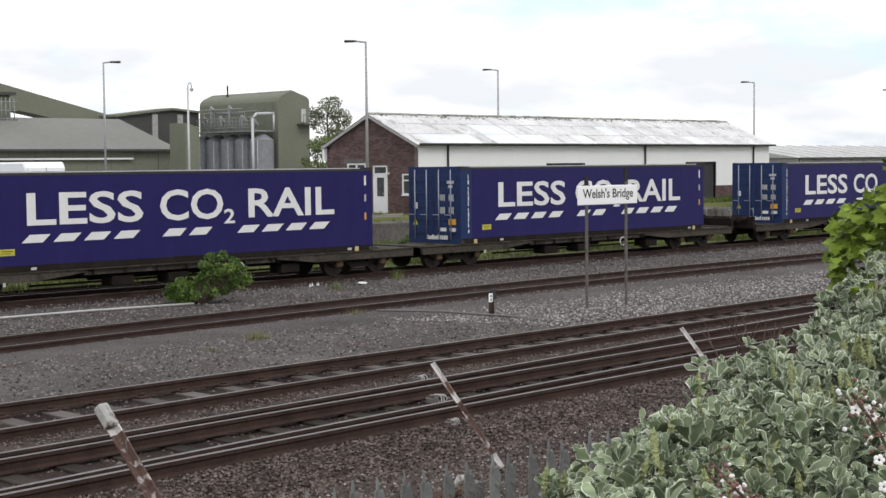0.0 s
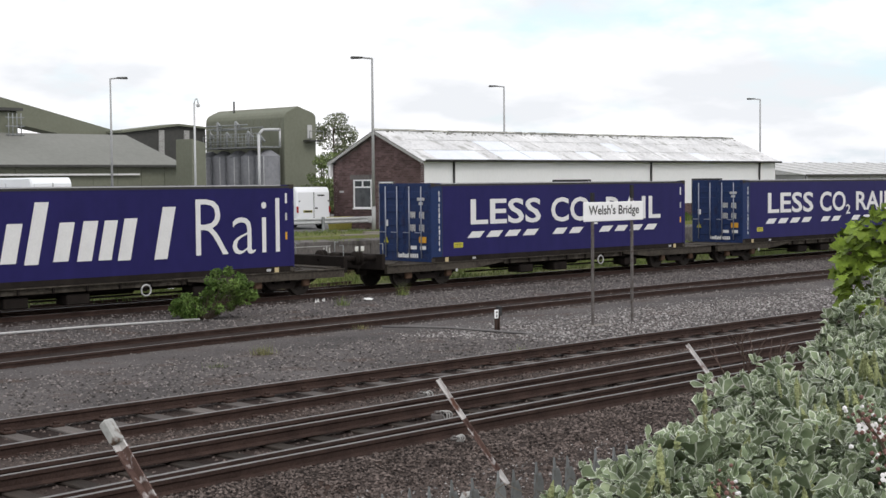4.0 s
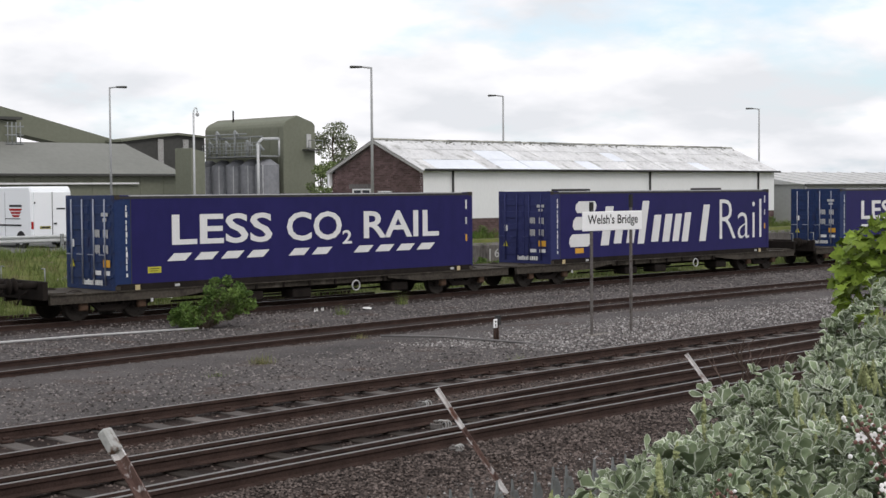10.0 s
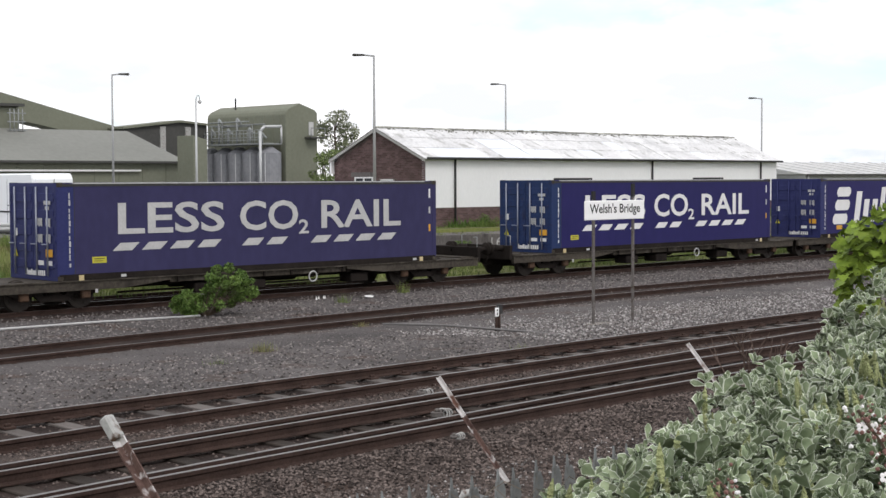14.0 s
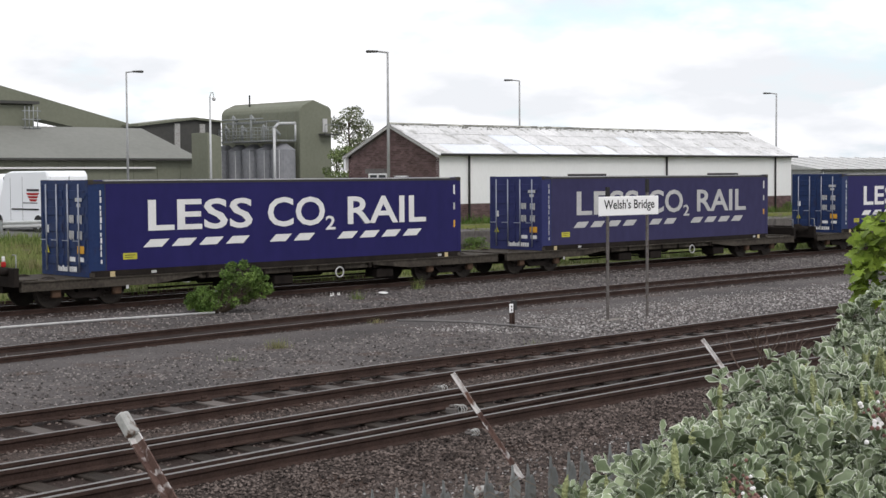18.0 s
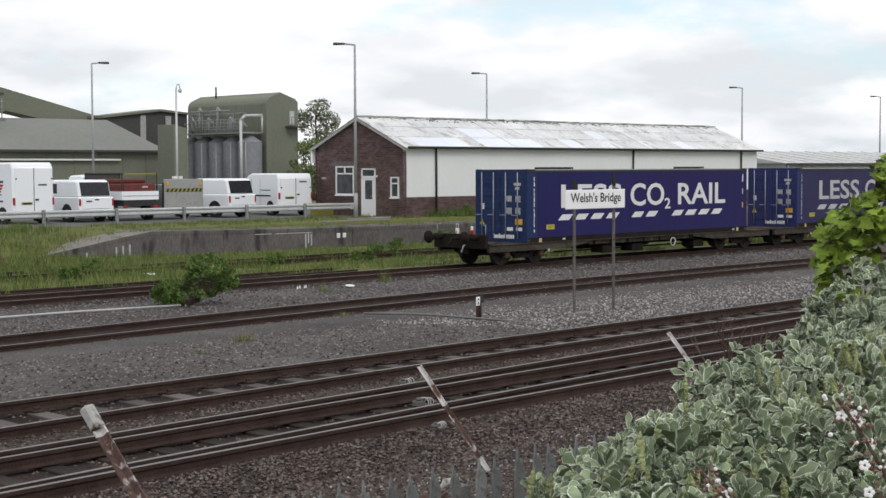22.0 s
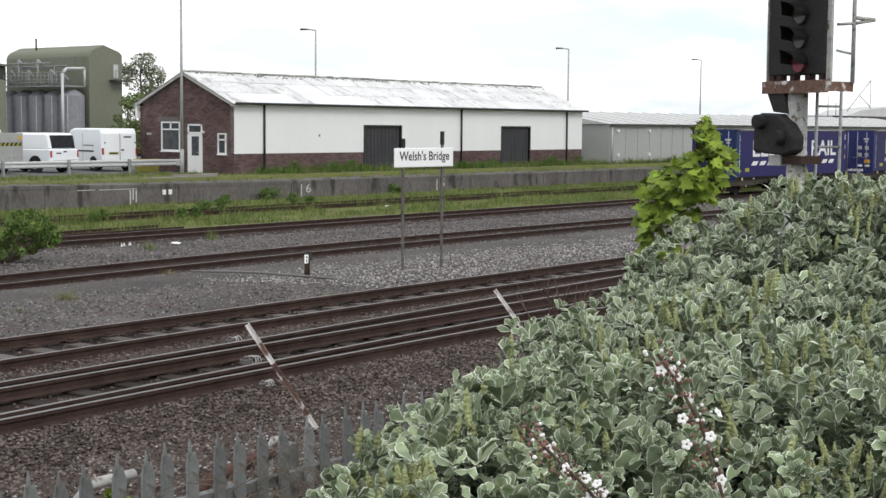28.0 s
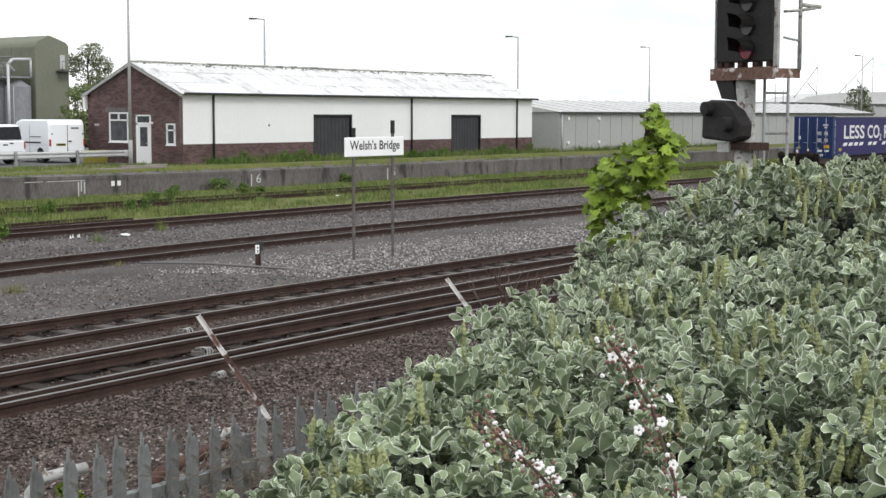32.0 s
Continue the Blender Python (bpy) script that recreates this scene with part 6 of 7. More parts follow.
def hedge():
    ob = thing("sage_hedge", "dense grey-green shrub hedge with pale leaf margins", "hedge")
    g = np.random.default_rng(21)
    kinds = [leaf_rosette(s, 10 + s % 3) for s in range(8)] + [leaf_rosette(s, 8 + s % 3, near=False) for s in range(8, 16)]
    spots = []
    for _ in range(19000):
        x = g.uniform(0.9, 9.5)
        y = g.uniform(0.2, 3.1)
        r = math.hypot(x, y)
        if y > hedge_rim(x) + (0.03 if 3.5 < x < 4.6 else 0.12) or r < 1.55 or g.random() > (1.0 if r < 6.5 else 0.6):
            continue
        if y < 0.10 * x:
            continue
        spots.append((r, x, y))
    spots.sort()
    spots = spots[:6900]
    V, Fc, Mi = [], [], []
    pick = [p for p in spots if 2.2 < p[0] < 3.4][:300]
    chosen = {id(p) for p in pick}
    for p in spots:
        r, x, y = p
        z = hedge_top(x, y) + g.uniform(-0.19, 0.03) + (0.05 if g.random() < 0.12 else 0)
        e = hedge_rim(x) - y
        z -= 0.5 * max(0.0, -e)
        m = pose(x, y, z, -14 * (1 if e < 0.35 else 0) + g.normal(0, 22), g.normal(0, 22), g.uniform(0, 360)) @ Matrix.Scale(g.uniform(0.65, 1.2) * (0.85 if r < 2.4 else 1.0), 4)
        me = kinds[int(g.integers(8)) + (0 if r < 3.3 else 8)]
        if id(p) in chosen:
            piece("leaf_rosette", me, ob, m)
        else:
            k = len(V)
            co = np.empty(len(me.vertices) * 3)
            me.vertices.foreach_get("co", co)
            co = co.reshape(-1, 3)
            mm = np.array(m)
            V.extend((co @ mm[:3, :3].T + mm[:3, 3]).tolist())
            Fc.extend([[k + v for v in q.vertices] for q in me.polygons])
            Mi.extend([q.material_index for q in me.polygons])
    rest = raw("foliage", V, Fc, [SAGE, SAGE_EDGE], ob)
    rest.data.polygons.foreach_set("material_index", Mi)
    rest.data.polygons.foreach_set("use_smooth", [True] * len(Fc))
    tagged(rest, kind="stuff")
    # sheet that closes the gaps between the whorls, coloured dark for the shade inside
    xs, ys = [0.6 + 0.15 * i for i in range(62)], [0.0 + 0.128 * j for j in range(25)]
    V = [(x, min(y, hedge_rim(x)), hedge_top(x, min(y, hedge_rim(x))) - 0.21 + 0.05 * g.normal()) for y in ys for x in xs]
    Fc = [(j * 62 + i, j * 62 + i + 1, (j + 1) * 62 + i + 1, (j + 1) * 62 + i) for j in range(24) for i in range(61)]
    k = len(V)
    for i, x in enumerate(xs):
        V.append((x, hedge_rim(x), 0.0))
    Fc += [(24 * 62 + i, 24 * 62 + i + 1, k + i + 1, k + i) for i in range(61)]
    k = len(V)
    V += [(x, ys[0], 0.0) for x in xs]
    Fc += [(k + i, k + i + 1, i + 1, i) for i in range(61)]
    raw("inner_shade_sheet", V, Fc, HEDGE_DARK, ob)
    # upright catkin spikes
    bm = bmesh.new()
    rings = []
    for k in range(14):
        r = 0.0068 * min(1.0, 0.55 + 0.16 * k, (14.0 - k) * 0.20) * (1.0 if k % 2 else 0.80)
        rings.append([bm.verts.new((0.004 * math.sin(k * 0.2) + r * math.cos(j * 0.785 + 0.39 * (k % 2)), r * math.sin(j * 0.785 + 0.39 * (k % 2)), 0.0050 * k)) for j in range(8)])
    for p, q in zip(rings, rings[1:]):
        for j in range(8):
            bm.faces.new((p[j], p[(j + 1) % 8], q[(j + 1) % 8], q[j]))
    bm.faces.new(rings[-1])
    spike = mesh_of("catkin", bm, CATKIN, True)
    n, V, Fc = 0, [], []
    for _ in range(230):
        cx = g.uniform(1.3, 6.5)
        cy = g.uniform(0.12 * cx + 0.1, hedge_rim(cx) - 0.03)
        if math.hypot(cx, cy) < 1.8:
            continue
        lean = g.normal(0, 8, 2)
        for _ in range(int(g.integers(3, 9))):
            x, y = cx + g.normal(0, 0.032), cy + g.normal(0, 0.032)
            m = pose(x, y, hedge_top(x, y) + g.uniform(-0.07, 0.0), lean[0] + g.normal(0, 9), lean[1] + g.normal(0, 9), g.uniform(0, 360)) @ Matrix.Scale(g.uniform(0.65, 1.25), 4)
            if n < 295:
                piece("catkin", spike, ob, m)
            else:
                k = len(V)
                V += [tuple(m @ v.co) for v in spike.vertices]
                Fc += [[k + j for j in q.vertices] for q in spike.polygons]
            n += 1
    tagged(raw("catkin_mass", V, Fc, CATKIN, ob), kind="stuff")


# near-black green: the hedge's inner shade put into the colour
HEDGE_DARK = mat("painted_hedge_shade", (0.016, 0.024, 0.014), (0.045, 0.060, 0.034), 0.9, scale=9, fine=40, bump=0.8)
hedge()


def blossom_sprig(pts, seed):
    g = np.random.default_rng(seed)
    ob = thing("blossom_sprig", "dark sprig with small white blossoms and pink buds", "blossom sprig", "blossom sprigs")
    bm = bmesh.new()
    for p, q in zip(pts, pts[1:]):
        rod(bm, p, q, 0.0022, 0.0019, 6)
    part("stem", bm, BARK, ob)
    P = [Vector(p) for p in pts]
    for i in range(180):
        t = g.uniform(0.05, len(P) - 1.001)
        k = int(t)
        c = P[k].lerp(P[k + 1], t - k) + Vector(g.normal(0, 0.010, 3))
        f = t / (len(P) - 1)
        bm = bmesh.new()
        if f > 0.18 and g.random() < 0.10 + 0.10 * f:
            n = Vector((-0.7 + g.normal(0, 0.4), -0.6 + g.normal(0, 0.4), 0.3)).normalized().to_track_quat("Z", "Y").to_matrix().to_4x4()
            for j in range(5):
                a = j * 1.257
                bmesh.ops.create_icosphere(bm, subdivisions=1, radius=0.0034, matrix=Matrix.Translation(c) @ n @ Matrix.Translation((0.0042 * math.cos(a), 0.0042 * math.sin(a), 0)) @ Matrix.Diagonal((1, 1, 0.35, 1)))
            part("flower", bm, PETAL, ob, "open white blossom")
        else:
            ball(bm, c, g.uniform(0.0018, 0.0034), 1)
            part("bud", bm, BUD if g.random() < 0.82 else PETAL, ob)


blossom_sprig([(1.555, 0.895, 3.135), (1.57, 0.875, 3.10), (1.585, 0.85, 3.05), (1.60, 0.825, 2.96), (1.61, 0.81, 2.70)], 31)
blossom_sprig([(1.475, 1.04, 3.045), (1.49, 1.01, 3.01), (1.51, 0.97, 2.97), (1.535, 0.935, 2.92), (1.55, 0.91, 2.70)], 32)


def maple_sapling():
    ob = thing("maple_sapling", "fresh lime-green maple sapling above the hedge", "sapling", m=pose(5.76, 3.22, 0))
    g = np.random.default_rng(41)
    bm = bmesh.new()
    rod(bm, (0, 0, 0.1), (0.02, 0.0, 2.2), 0.02, 0.015, 6)
    rod(bm, (0.02, 0, 2.2), (0.0, 0, 3.0), 0.015, 0.009, 6)
    rod(bm, (0.0, 0, 3.0), (0.045, -0.08, 3.43), 0.009, 0.004, 6)
    out = [(0, 0.0), (0.18, 0.12), (0.62, 0.08), (0.42, 0.30), (0.70, 0.62), (0.36, 0.52), (0.30, 0.72), (0.0, 1.05)]
    out = out + [(-x, y) for x, y in out[-2:0:-1]]
    V = [(x, 0.12 * abs(x) + 0.1 * y * y, y) for x, y in out] + [(0, 0.02, 0.42)]
    me = bpy.data.meshes.new("maple_leaf")
    me.from_pydata(V, [], [(i, (i + 1) % len(out), len(out)) for i in range(len(out))])
    me.materials.append(LIME)
    V2, F2 = [], []
    right, back = Vector((0.488, -0.873, 0)), Vector((0.873, 0.488, 0))
    n = 0
    while n < 760:
        z, u, v = g.uniform(2.84, 3.46) if n % 6 else g.uniform(3.30, 3.46), g.uniform(-0.22, 0.27), g.normal(0, 0.10)
        lo = float(np.interp(z, (2.91, 3.116, 3.166, 3.217, 3.255, 3.306, 3.331, 3.381, 3.407, 3.45), (-0.165, -0.17, -0.15, -0.09, -0.04, 0.04, 0.085, 0.055, 0.055, 0.085)))
        hi = float(np.interp(z, (2.91, 2.964, 3.04, 3.116, 3.166, 3.217, 3.255, 3.306, 3.331, 3.381, 3.407, 3.45), (0.0, 0.03, 0.08, 0.14, 0.16, 0.20, 0.225, 0.22, 0.155, 0.15, 0.12, 0.105)))
        wob = 0.02 * noise.noise(Vector((u * 6, v * 6, z * 13)))
        if noise.noise(Vector((u * 11, v * 9, z * 11 + 3))) < -0.22:
            continue
        if not lo + wob < u < hi + wob or g.random() > (1.0 if z < 3.3 else 0.9):
            continue
        p = right * u + back * v + Vector((0, 0, z))
        if n % 6 == 0:
            f = max(0.0, z - 3.06) / 0.43
            rod(bm, (0.045 * f, -0.08 * f, z - 0.06), p, 0.003, 0.0015, 4)
        out = Vector((p.x, p.y, 0)).normalized()
        nrm = (out * 0.6 + Vector((0, 0, 0.8)) - back * 0.35 + Vector(g.normal(0, 0.5, 3))).normalized()
        tip = (out - Vector((0, 0, 0.5)) + Vector(g.normal(0, 0.35, 3)))
        tip = (tip - nrm * tip.dot(nrm)).normalized()
        m = Matrix.Translation(p) @ Matrix((nrm.cross(tip), nrm, tip)).transposed().to_4x4() @ Matrix.Scale(0.050 * g.uniform(0.5, 1.25) * (0.7 if z > 3.34 else 1.0), 4)
        if n % 2 == 0 and n < 600:
            piece("leaf", me, ob, m)
        else:
            k = len(V2)
            V2 += [tuple(m @ Vector(q)) for q in V]
            F2 += [[k + j for j in q.vertices] for q in me.polygons]
        n += 1
    tagged(raw("leaf_mass", V2, F2, LIME, ob), kind="stuff")
    part("stem", bm, BARK, ob)


maple_sapling()


TWIG = mat("dark_red_brown_twig", (0.075, 0.05, 0.042), (0.14, 0.10, 0.085), 0.85, bump=0)


def twig_spray():
    """Bare reddish shoots standing out of the hedge's far edge."""
    ob = thing("twig_spray", "bare red-brown twigs rising from the hedge edge", "twigs")
    g = np.random.default_rng(77)
    for _ in range(11):
        p = Vector((g.normal(4.10, 0.06), g.normal(2.72, 0.04), 2.62))
        bm = bmesh.new()
        d = Vector((g.normal(0.0, 0.35), g.normal(0, 0.2), 1.0)).normalized()
        q = p + d * g.uniform(0.16, 0.34)
        rod(bm, p, q, 0.0035, 0.002, 5)
        for _ in range(3):
            r = p.lerp(q, g.uniform(0.45, 0.95))
            rod(bm, r, r + (d + Vector(g.normal(0, 0.5, 3))).normalized() * g.uniform(0.05, 0.11), 0.002, 0.001, 4)
        part("twig", bm, TWIG, ob)


twig_spray()
bush("fresh lime-green weed behind the fence", (4.7, 5.75, 0.1), 1.62, 0.16, 71, 260, 0.045, LIME, "weed_clump")
bush("fresh lime-green weed at the edge of the hedge", (3.50, 2.62, 0.1), 2.68, 0.14, 72, 220, 0.030, LIME, "weed_clump")

# ---- freight train: twin container flats, each with two containers ----
FACE_Y = 34.42                      # near side of the containers
BOT, HIGH, LONG, WIDE = 0.775, 2.57, 13.72, 2.5
FRONT = pose(0, 0, 0, 90)           # lettering plane: x along the side, y up, facing the camera


def travel(t):
    """Metres rolled since the start: a slowly gathering pace."""
    return 3.91616 * t + 0.0226918 * t * t - 0.000141318 * t ** 3


def side_letter(name, text, mtl, parent, x, z, w, h, bold=0.02):
    return word(name, text, mtl, parent, x, z, w, h, Matrix.Translation((0, -0.012, 0)) @ FRONT, bold, 0.0)


def slant(bm, x0, x1, z0, z1, lean, bev=0.0):
    prism(bm, [(x0, z0), (x1, z0), (x1 + lean, z1), (x0 + lean, z1)], "y", -0.016, -0.010, bev)


def container(label, style, faded=False, rods_out=True):
    """Origin at the near bottom corner of the door end; x along the side, y away."""
    skin, ink = (NAVY_FADED, LETTER_DIRTY) if faded else (NAVY, LETTER)
    blue = DOOR_NAVY if (faded or style == "brand") else DOOR_BLUE
    ob = thing("freight_container", label, "container", "freight containers")
    L, W, H = LONG, WIDE, HIGH
    boxes("side_panel", skin, ob, (0.52, L - 0.16, 0.0, 0.04, 0.16, H - 0.10), label="smooth side panel")
    boxes("body", skin, ob, (0.10, L - 0.03, 0.04, W, 0.10, H - 0.02))
    boxes("corner_panel", blue, ob, (0.0, 0.50, -0.002, 0.045, 0.13, H - 0.11))
    for q in range(11):
        boxes("marking_strip", ink, ob, (0.345, 0.38 if q % 3 else 0.395, -0.008, -0.003, 0.35 + q * 0.18, 0.35 + q * 0.18 + (0.15 if q % 4 else 0.10)))
    boxes("seam_strip", DARK_TRIM, ob, (0.50, 0.52, -0.006, 0.02, 0.17, H - 0.11))
    boxes("top_rail", DARK_TRIM, ob, (0.0, L, -0.008, 0.08, H - 0.10, H - 0.03))
    # pale strip painted as the highlight along the roof edge
    boxes("roof_trim", LETTER_DIRTY, ob, (0.5, L - 0.5, -0.004, 0.09, H - 0.03, H - 0.002))
    boxes("roof", skin, ob, (0.02, L - 0.02, 0.09, W - 0.02, H - 0.03, H + 0.0))
    boxes("bottom_rail", BOGIE, ob, (0.05, L - 0.05, -0.008, 0.10, 0.0, 0.16))
    for x in (0.0, L - 0.17):
        for y in (-0.01, W - 0.15):
            for z0, z1 in ((0.0, 0.12), (H - 0.12, H + 0.008)):
                boxes("corner_casting", DARK_TRIM if y > 0 else WAGON, ob, (x, x + 0.17, y, y + 0.16, z0, z1), bev=0.01)
    boxes("corner_post", skin, ob, (L - 0.16, L - 0.005, -0.005, 0.14, 0.12, H - 0.12))
    for z, m in ((H - 0.55, LETTER), (H - 1.05, LETTER_DIRTY), (H - 1.62, ORANGE)):
        boxes("tag", m, ob, (L - 0.33, L - 0.26, -0.004, 0.0, z, z + (0.30 if m is LETTER else 0.22)))
    for x in (1.9, L - 1.05):
        boxes("fork_mark", LETTER_DIRTY, ob, (x, x + 0.16, -0.012, -0.008, 0.03, 0.10))
    for x in (L - 0.75, 0.62):
        boxes("lashing_plate", ORANGE_PALE, ob, (x, x + 0.15, -0.012, -0.008, -0.03, 0.13), label="cream lashing plate")
    boxes("side_label", YELLOW if style != "brand" else ORANGE, ob, *(((1.03, 1.46, -0.004, 0.0, 0.43, 0.60),) if style != "brand" else ((1.33, 1.80, -0.004, 0.0, 0.33, 0.51),)), label="small bright label")
    if style != "brand":
        boxes("label_text", SIGN_BLACK, ob, (1.08, 1.40, -0.007, -0.004, 0.535, 0.555), (1.08, 1.34, -0.007, -0.004, 0.48, 0.495))
    # door end
    for s, y0, y1 in ((0, 0.10, W / 2 - 0.01), (1, W / 2 + 0.01, W - 0.10)):
        d = boxes("door_leaf", blue, ob, (0.0, 0.06, y0, y1, 0.14, H - 0.12))
        for i in range(5):
            z = 0.30 + i * 0.44
            boxes("door_rib", blue, d, (-0.022, 0.0, y0 + 0.06, y1 - 0.06, z, z + 0.24), bev=0.01)
        for f in (0.28, 0.78) if rods_out else (0.5,):
            y = y0 + (y1 - y0) * f
            rods("lock_rod", ROD if style != "brand" else blue, d, ((-0.05, y, 0.12), (-0.05, y, H - 0.10), 0.022), ((-0.07, y, 0.95), (-0.07, y + 0.28, 0.95), 0.014), seg=6)
        for z in (0.35, 1.0, 1.6, 2.15):
            boxes("hinge", blue, d, (-0.03, 0.0, (y0 if s == 0 else y1) - 0.05, (y0 if s == 0 else y1) + 0.05, z, z + 0.09))
    boxes("door_frame", blue, ob, (-0.01, 0.12, 0.003, W, 0.0, 0.14), (-0.01, 0.12, 0.003, W, H - 0.12, H - 0.004), (-0.01, 0.12, 0.012, 0.10, 0.14, H - 0.12), (-0.01, 0.12, W - 0.10, W, 0.12, H - 0.12))
    for y0, y1, z0, z1, m in ((0.28, 0.62, 2.0, 2.10, LETTER_DIRTY), (0.35, 0.55, 1.86, 1.95, LETTER_DIRTY), (0.30, 0.55, 1.40, 1.64, LETTER_DIRTY), (0.72, 0.98, 1.42, 1.64, LETTER_DIRTY), (0.30, 0.55, 0.98, 1.22, LETTER_DIRTY),
                              (0.72, 0.98, 0.98, 1.22, LETTER_DIRTY), (0.20, 0.55, 0.62, 0.82, ORANGE), (0.22, 0.50, 0.40, 0.52, LETTER), (0.66, 0.95, 0.40, 0.52, LETTER), (2.05, 2.2, 1.15, 1.36, LETTER)):
        if m is LETTER_DIRTY and z1 - z0 > 0.15:
            for q in range(4):
                u = y0 + (y1 - y0) * q / 4
                boxes("door_marking", m, ob, (-0.032, -0.026, u, u + (y1 - y0) * 0.17, z0 + 0.03 * (q % 2), z1))
        else:
            boxes("door_marking", m, ob, (-0.032, -0.026, y0, y1, z0, z1))
    bm = bmesh.new()
    prism(bm, [(2.03, 0.60), (2.27, 0.60), (2.15, 0.82)], "x", -0.034, -0.026)
    part("hazard_triangle", bm, YELLOW, ob, "yellow warning triangle")
    bm = bmesh.new()
    for i in range(7):
        box(bm, -0.034, -0.026, 1.02 + i * 0.085, 1.085 + i * 0.085, 0.12, 0.24 if i % 3 else 0.28)
    for i in range(4):
        box(bm, -0.034, -0.026, 0.60 + i * 0.10, 0.67 + i * 0.10, 0.12, 0.26)
    part("door_lettering", bm, LETTER, ob, "small white lettering bars")
    # side lettering
    if style == "slogan":
        side_letter("slogan_word", "LESS", ink, ob, 1.82, 1.17, 3.50, 0.86, 0.018)
        side_letter("slogan_word", "CO", ink, ob, 5.86, 1.16, 2.14, 0.87, 0.018)
        side_letter("slogan_digit", "2", ink, ob, 8.02, 1.02, 0.38, 0.42, 0.018)
        side_letter("slogan_word", "RAIL", ink, ob, 8.89, 1.165, 3.26, 0.845, 0.018)
        for a, n, b in ((1.65, 4, 5.34), (5.92, 2, 7.74), (8.47, 4, 12.09)):
            step = (b - a - 0.06) / n
            for i in range(n):
                bm = bmesh.new()
                slant(bm, a + i * step, a + i * step + step * 0.66, 0.735, 0.945, step * 0.26)
                part("slogan_dash", bm, ink, ob)
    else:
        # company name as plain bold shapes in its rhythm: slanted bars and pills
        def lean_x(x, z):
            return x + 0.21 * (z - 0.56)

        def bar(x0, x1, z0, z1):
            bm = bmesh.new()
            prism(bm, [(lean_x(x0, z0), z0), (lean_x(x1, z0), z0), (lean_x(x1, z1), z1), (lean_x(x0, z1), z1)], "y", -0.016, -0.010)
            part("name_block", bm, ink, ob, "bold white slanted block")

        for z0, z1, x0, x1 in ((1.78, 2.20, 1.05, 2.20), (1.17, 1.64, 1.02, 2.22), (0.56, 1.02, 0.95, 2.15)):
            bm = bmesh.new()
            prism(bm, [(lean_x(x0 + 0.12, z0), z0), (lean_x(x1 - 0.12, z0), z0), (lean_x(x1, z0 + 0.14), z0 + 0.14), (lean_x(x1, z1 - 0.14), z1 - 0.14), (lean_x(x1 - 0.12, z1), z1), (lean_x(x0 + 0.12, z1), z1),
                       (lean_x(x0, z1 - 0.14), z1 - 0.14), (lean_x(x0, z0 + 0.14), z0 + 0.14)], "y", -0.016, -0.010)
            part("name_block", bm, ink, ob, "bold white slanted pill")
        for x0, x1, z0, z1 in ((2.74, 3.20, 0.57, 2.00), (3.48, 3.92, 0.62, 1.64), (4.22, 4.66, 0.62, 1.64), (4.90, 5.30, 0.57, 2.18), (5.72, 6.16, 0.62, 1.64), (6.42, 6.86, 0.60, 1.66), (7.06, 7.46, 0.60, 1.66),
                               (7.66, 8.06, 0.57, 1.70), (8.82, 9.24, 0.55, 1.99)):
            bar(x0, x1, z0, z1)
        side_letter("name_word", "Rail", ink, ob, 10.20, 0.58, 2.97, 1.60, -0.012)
    return ob


def wheelset_mesh():
    bm = bmesh.new()
    rod(bm, (0, -0.95, 0), (0, 0.95, 0), 0.075, seg=10)
    for s in (-1, 1):
        rod(bm, (0, s * 0.685, 0), (0, s * 0.82, 0), 0.40, seg=24)
        rod(bm, (0, s * 0.66, 0), (0, s * 0.685, 0), 0.43, seg=24)
        rod(bm, (0, s * 0.82, 0), (0, s * 0.86, 0), 0.16, seg=12)
        for k in range(4):
            a = k * math.pi / 2
            box(bm, 0.26 * math.cos(a) - 0.03, 0.26 * math.cos(a) + 0.03, s * 0.83 - 0.012, s * 0.83 + 0.012, 0.26 * math.sin(a) - 0.03, 0.26 * math.sin(a) + 0.03)
    return mesh_of("wheelset", bm, [TYRE_STEEL])


WHEELSETS = []


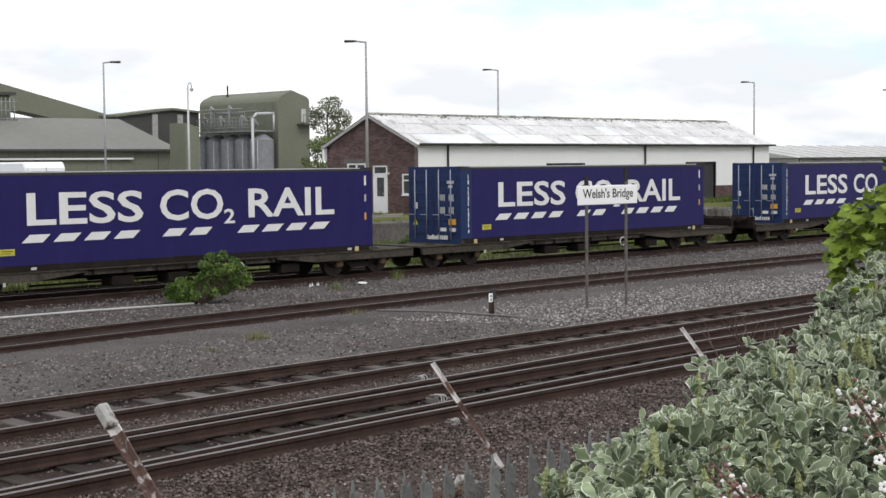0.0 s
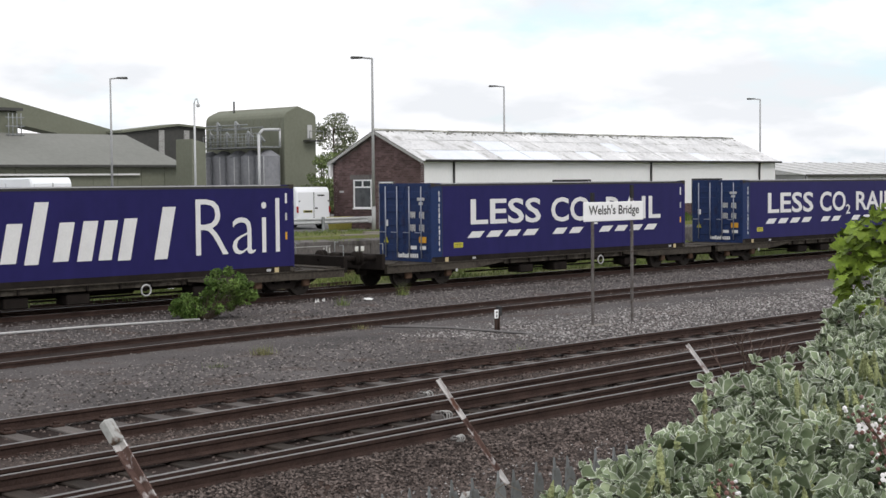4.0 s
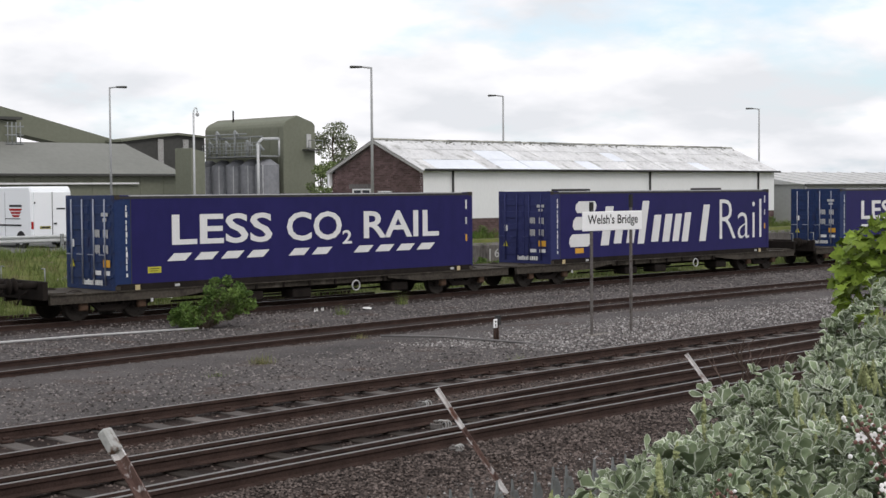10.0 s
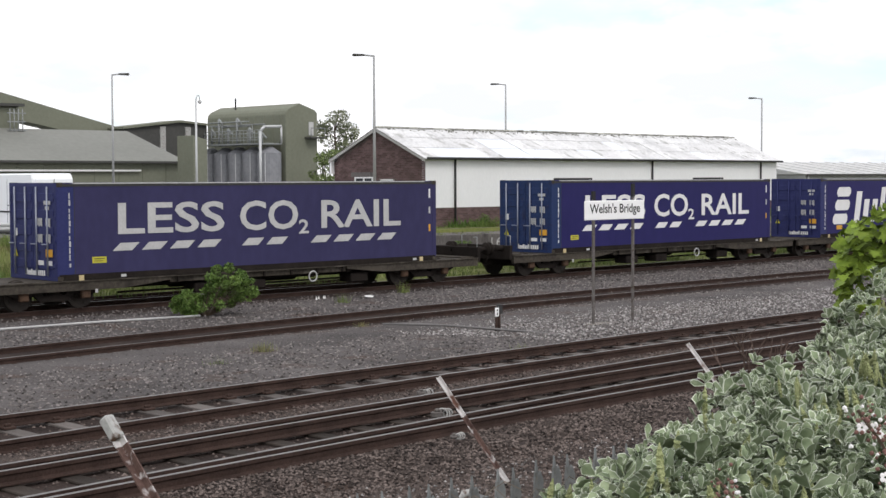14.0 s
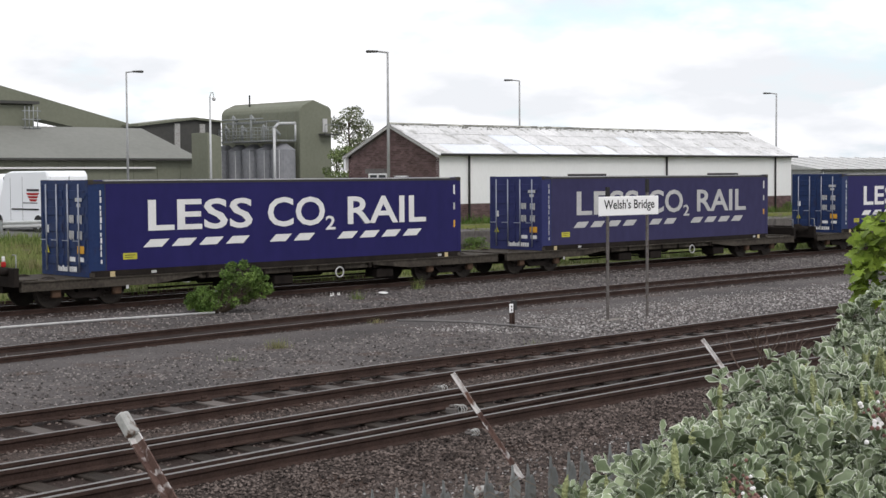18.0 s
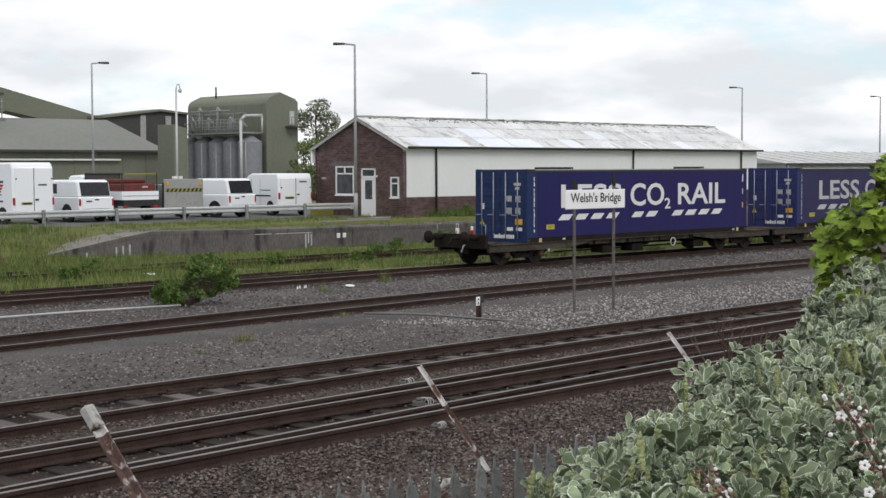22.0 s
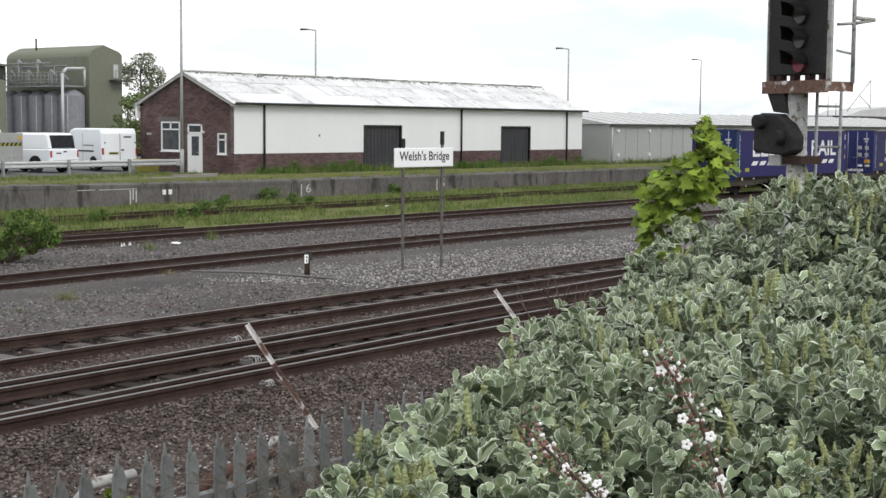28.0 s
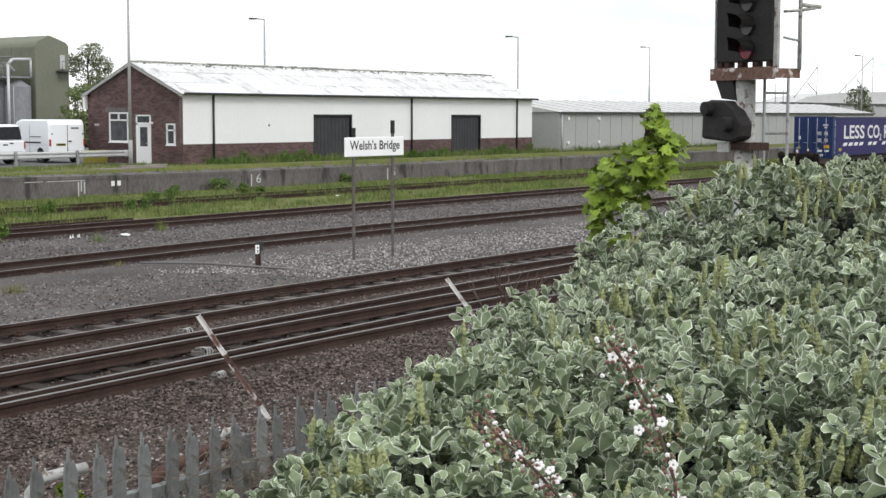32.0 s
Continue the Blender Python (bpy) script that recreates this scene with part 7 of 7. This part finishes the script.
def twin_flat(tail):
    """Origin on the rail below the door end of its first container, on the track's centre line."""
    ob = thing("container_flat_wagon", "grimy low twin container flat wagon on bogies", "wagon", "freight wagons")
    ws = wheelset_mesh()
    for u0 in (0.0, 17.65):
        a, b = u0 - (1.95 if u0 == 0 else 1.75), u0 + (15.45 if u0 == 0 else 15.65)
        for s in (-1, 1):
            y = s * 1.20
            bm = bmesh.new()
            prism(bm, [(a, 0.50), (u0 + 2.0, 0.50), (u0 + 3.5, 0.66), (u0 + 3.5, 0.76), (a, 0.76)], "y", y - 0.06, y + 0.06)
            part("side_sill", bm, WAGON_PALE if s < 0 else WAGON, ob, "dusty steel side sill")
            bm = bmesh.new()
            prism(bm, [(b, 0.50), (b, 0.76), (u0 + 9.9, 0.76), (u0 + 9.9, 0.66), (u0 + 11.4, 0.50)], "y", y - 0.06, y + 0.06)
            part("side_sill", bm, WAGON_PALE if s < 0 else WAGON, ob, "dusty steel side sill")
            boxes("mid_sill", WAGON, ob, (u0 + 3.5, u0 + 9.9, y - 0.02 - 0.03 * s, y + 0.06 - 0.03 * s, 0.58, 0.735), label="dark recessed side sill")
            boxes("sill_lip", WAGON, ob, (a, b, y - 0.10, y + 0.02, 0.735, 0.765))
            for k in range(7):
                x = u0 + 3.7 + k * 1.0
                boxes("sill_gusset", BOGIE, ob, (x, x + 0.05, y + s * 0.03, y + s * 0.08, 0.58, 0.73))
            boxes("load_plate", LETTER_DIRTY, ob, (u0 + 1.1, u0 + 1.18, y + s * 0.061, y + s * 0.066, 0.42, 0.52), label="small pale plate")
        boxes("centre_sill", BOGIE, ob, (a, b, -0.25, 0.25, 0.42, 0.72), *[(u0 + x, u0 + x + 0.14, -1.15, 1.15, 0.55, 0.74) for x in (-1.2, 1.2, 3.6, 6.8, 10.0, 12.4, 14.6)])
        for d0, d1 in ((a, u0 + 1.3), (b - 3.0, b)):
            boxes("end_deck", WAGON_PALE, ob, (d0, d1, -1.1, 1.1, 0.72, 0.762))
        bm = bmesh.new()
        hoop(bm, (u0 + 8.5, -1.32, 0.50), 0.15, 0.022)
        part("brake_wheel", bm, LETTER_DIRTY, ob, "white-rimmed handbrake wheel")
        rods("brake_spindle", BOGIE, ob, ((u0 + 8.5, -1.33, 0.5), (u0 + 8.5, -1.2, 0.5), 0.03))
        rods("brake_rigging", BOGIE, ob, ((u0 + 2.2, -0.6, 0.34), (u0 + 11.2, -0.6, 0.34), 0.03), ((u0 + 4.6, 0.5, 0.42), (u0 + 9.2, 0.5, 0.42), 0.13), seg=8)
        for k, x in enumerate((4.4, 6.2, 10.2)):
            boxes("equipment_box", BOGIE, ob, (u0 + x, u0 + x + 0.7, -1.1, -0.5, 0.22, 0.5), bev=0.03)
        for x in (0.05, 13.55):
            for y in (-1.22, 1.22):
                boxes("twistlock", WAGON, ob, (u0 + x, u0 + x + 0.13, y - 0.1, y + 0.1, 0.762, 0.775))
        # bogies
        for c in (u0 + 0.0, u0 + 13.35):
            bg = thing("bogie", "", "")
            for key in list(bg.keys()):
                del bg[key]
            bg.parent = ob
            bg.matrix_basis = pose(c, 0, 0)
            for s in (-1, 1):
                bm = bmesh.new()
                prism(bm, [(-1.35, 0.46), (-1.2, 0.60), (-0.5, 0.60), (-0.3, 0.40), (0.3, 0.40), (0.5, 0.60), (1.2, 0.60), (1.35, 0.46), (1.05, 0.34), (0.62, 0.44), (0.4, 0.24), (-0.4, 0.24), (-0.62, 0.44), (-1.05, 0.34)], "y", s * 1.0 - 0.06, s * 1.0 + 0.06)
                part("bogie_frame", bm, BOGIE, bg)
                for x in (-0.9, 0.9):
                    boxes("axlebox", ORANGE_RUST, bg, (x - 0.13, x + 0.13, s * 1.09 - 0.08, s * 1.09 + 0.08, 0.28, 0.52), bev=0.03, label="rust-stained axlebox")
                    rods("spring", BOGIE, bg, ((x - 0.22, s * 1.0, 0.36), (x - 0.22, s * 1.0, 0.56), 0.06), ((x + 0.22, s * 1.0, 0.36), (x + 0.22, s * 1.0, 0.56), 0.06))
            boxes("bolster", BOGIE, bg, (-0.2, 0.2, -1.0, 1.0, 0.38, 0.56))
            for x in (-0.9, 0.9):
                w = piece("wheelset", ws, bg, pose(x, 0, 0.40))
                WHEELSETS.append(w)
    # couplings, buffers, hoses, end lamp bracket
    for end, d in ((-2.0, -1), (33.3, 1)):
        boxes("headstock", BOGIE, ob, (min(end, end + 0.15 * d), max(end, end + 0.15 * d), -1.25, 1.25, 0.62, 1.12), bev=0.02)
        boxes("end_floor", WAGON, ob, (end - 0.1, end + 0.6, -1.1, 1.1, 0.76, 0.80) if d < 0 else (end - 0.6, end + 0.1, -1.1, 1.1, 0.76, 0.80))
        for y in (-0.87, 0.87):
            rods("buffer", BOGIE, ob, ((end + 0.1 * d, y, 1.02), (end + 0.55 * d, y, 1.02), 0.10), ((end + 0.5 * d, y, 1.02), (end + 0.76 * d, y, 1.02), 0.075), ((end + 0.76 * d, y, 1.02), (end + 0.80 * d, y, 1.02), 0.22), seg=16)
            rods("hand_grip", GALV_OLD, ob, ((end + 0.05 * d, y * 1.35, 1.05), (end + 0.05 * d, y * 1.35, 1.45), 0.016), ((end + 0.05 * d, y * 1.35, 1.45), (end + 0.05 * d, y * 1.15, 1.45), 0.016), seg=6)
        rods("coupling", BOGIE, ob, ((end, 0, 0.98), (end + 0.5 * d, 0, 0.98), 0.05), ((end + 0.5 * d, 0, 0.98), (end + 0.75 * d, 0, 0.75), 0.035))
        rods("brake_hose", LETTER_DIRTY if tail and d < 0 else BOGIE, ob, ((end + 0.1 * d, -0.4, 0.85), (end + 0.35 * d, -0.4, 0.72), 0.025), ((end + 0.35 * d, -0.4, 0.72), (end + 0.4 * d, -0.35, 0.5), 0.025))
    if tail:
        lamp = boxes("tail_lamp", TAIL_RED, ob, (-2.12, -2.02, -0.60, -0.48, 1.12, 1.26), bev=0.02, label="red tail lamp")
        boxes("lamp_top", LETTER, lamp, (-2.11, -2.03, -0.58, -0.50, 1.26, 1.40), bev=0.02)
        lamp = boxes("tail_lamp", LETTER, ob, (-2.12, -2.02, 0.10, 0.22, 1.12, 1.32), bev=0.02, label="white-bodied spare lamp")
        boxes("lamp_glass", ORANGE, lamp, (-2.135, -2.12, 0.12, 0.20, 1.14, 1.22))
        rods("lamp_handle", GALV, lamp, ((-2.07, 0.10, 1.32), (-2.07, 0.12, 1.46), 0.01), ((-2.07, 0.12, 1.46), (-2.07, 0.20, 1.46), 0.01), ((-2.07, 0.20, 1.46), (-2.07, 0.22, 1.32), 0.01), seg=6)
    boxes("link_bar", BOGIE, ob, (15.4, 16.0, -0.15, 0.15, 0.5, 0.66))
    return ob


ORANGE_PALE = mat("cream_yellow_plate", (0.42, 0.34, 0.17), (0.58, 0.48, 0.28), 0.7, scale=6, fine=30)
ORANGE_RUST = mat("rust_stained_axlebox", (0.05, 0.032, 0.022), (0.12, 0.072, 0.046), 0.85, scale=6)
TRAIN = []
STYLES = [("navy container with white slogan lettering on both sides", "slogan", False), ("faded navy container with grimy white slogan lettering", "slogan", True),
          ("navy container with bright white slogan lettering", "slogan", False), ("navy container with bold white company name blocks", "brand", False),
          ("navy container with clean white slogan lettering", "slogan", False), ("navy container with white slogan and blue doors", "slogan", False),
          ("navy container with white slogan and dull doors", "slogan", False), ("navy container with white slogan, leading wagon", "slogan", False)]
for j in range(4):
    start = -57.05 + 37.03 * j
    TRAIN.append((twin_flat(j == 0), start, TRACK_Y, 0.0))
    for k in range(2):
        TRAIN.append((container(*STYLES[2 * j + k]), start + 17.65 * k, FACE_Y, BOT))


def motions():
    for ob, x, y, z in TRAIN:
        walk(ob, [(float(t), pose(x + travel(t), y, z)) for t in range(33)])
    for w in WHEELSETS:
        x = w.matrix_basis.translation.x
        walk(w, [(i / 10, pose(x, 0, 0.40, 0, math.degrees(travel(i / 10) / 0.40) % 360, 0)) for i in range(321)])


motions()
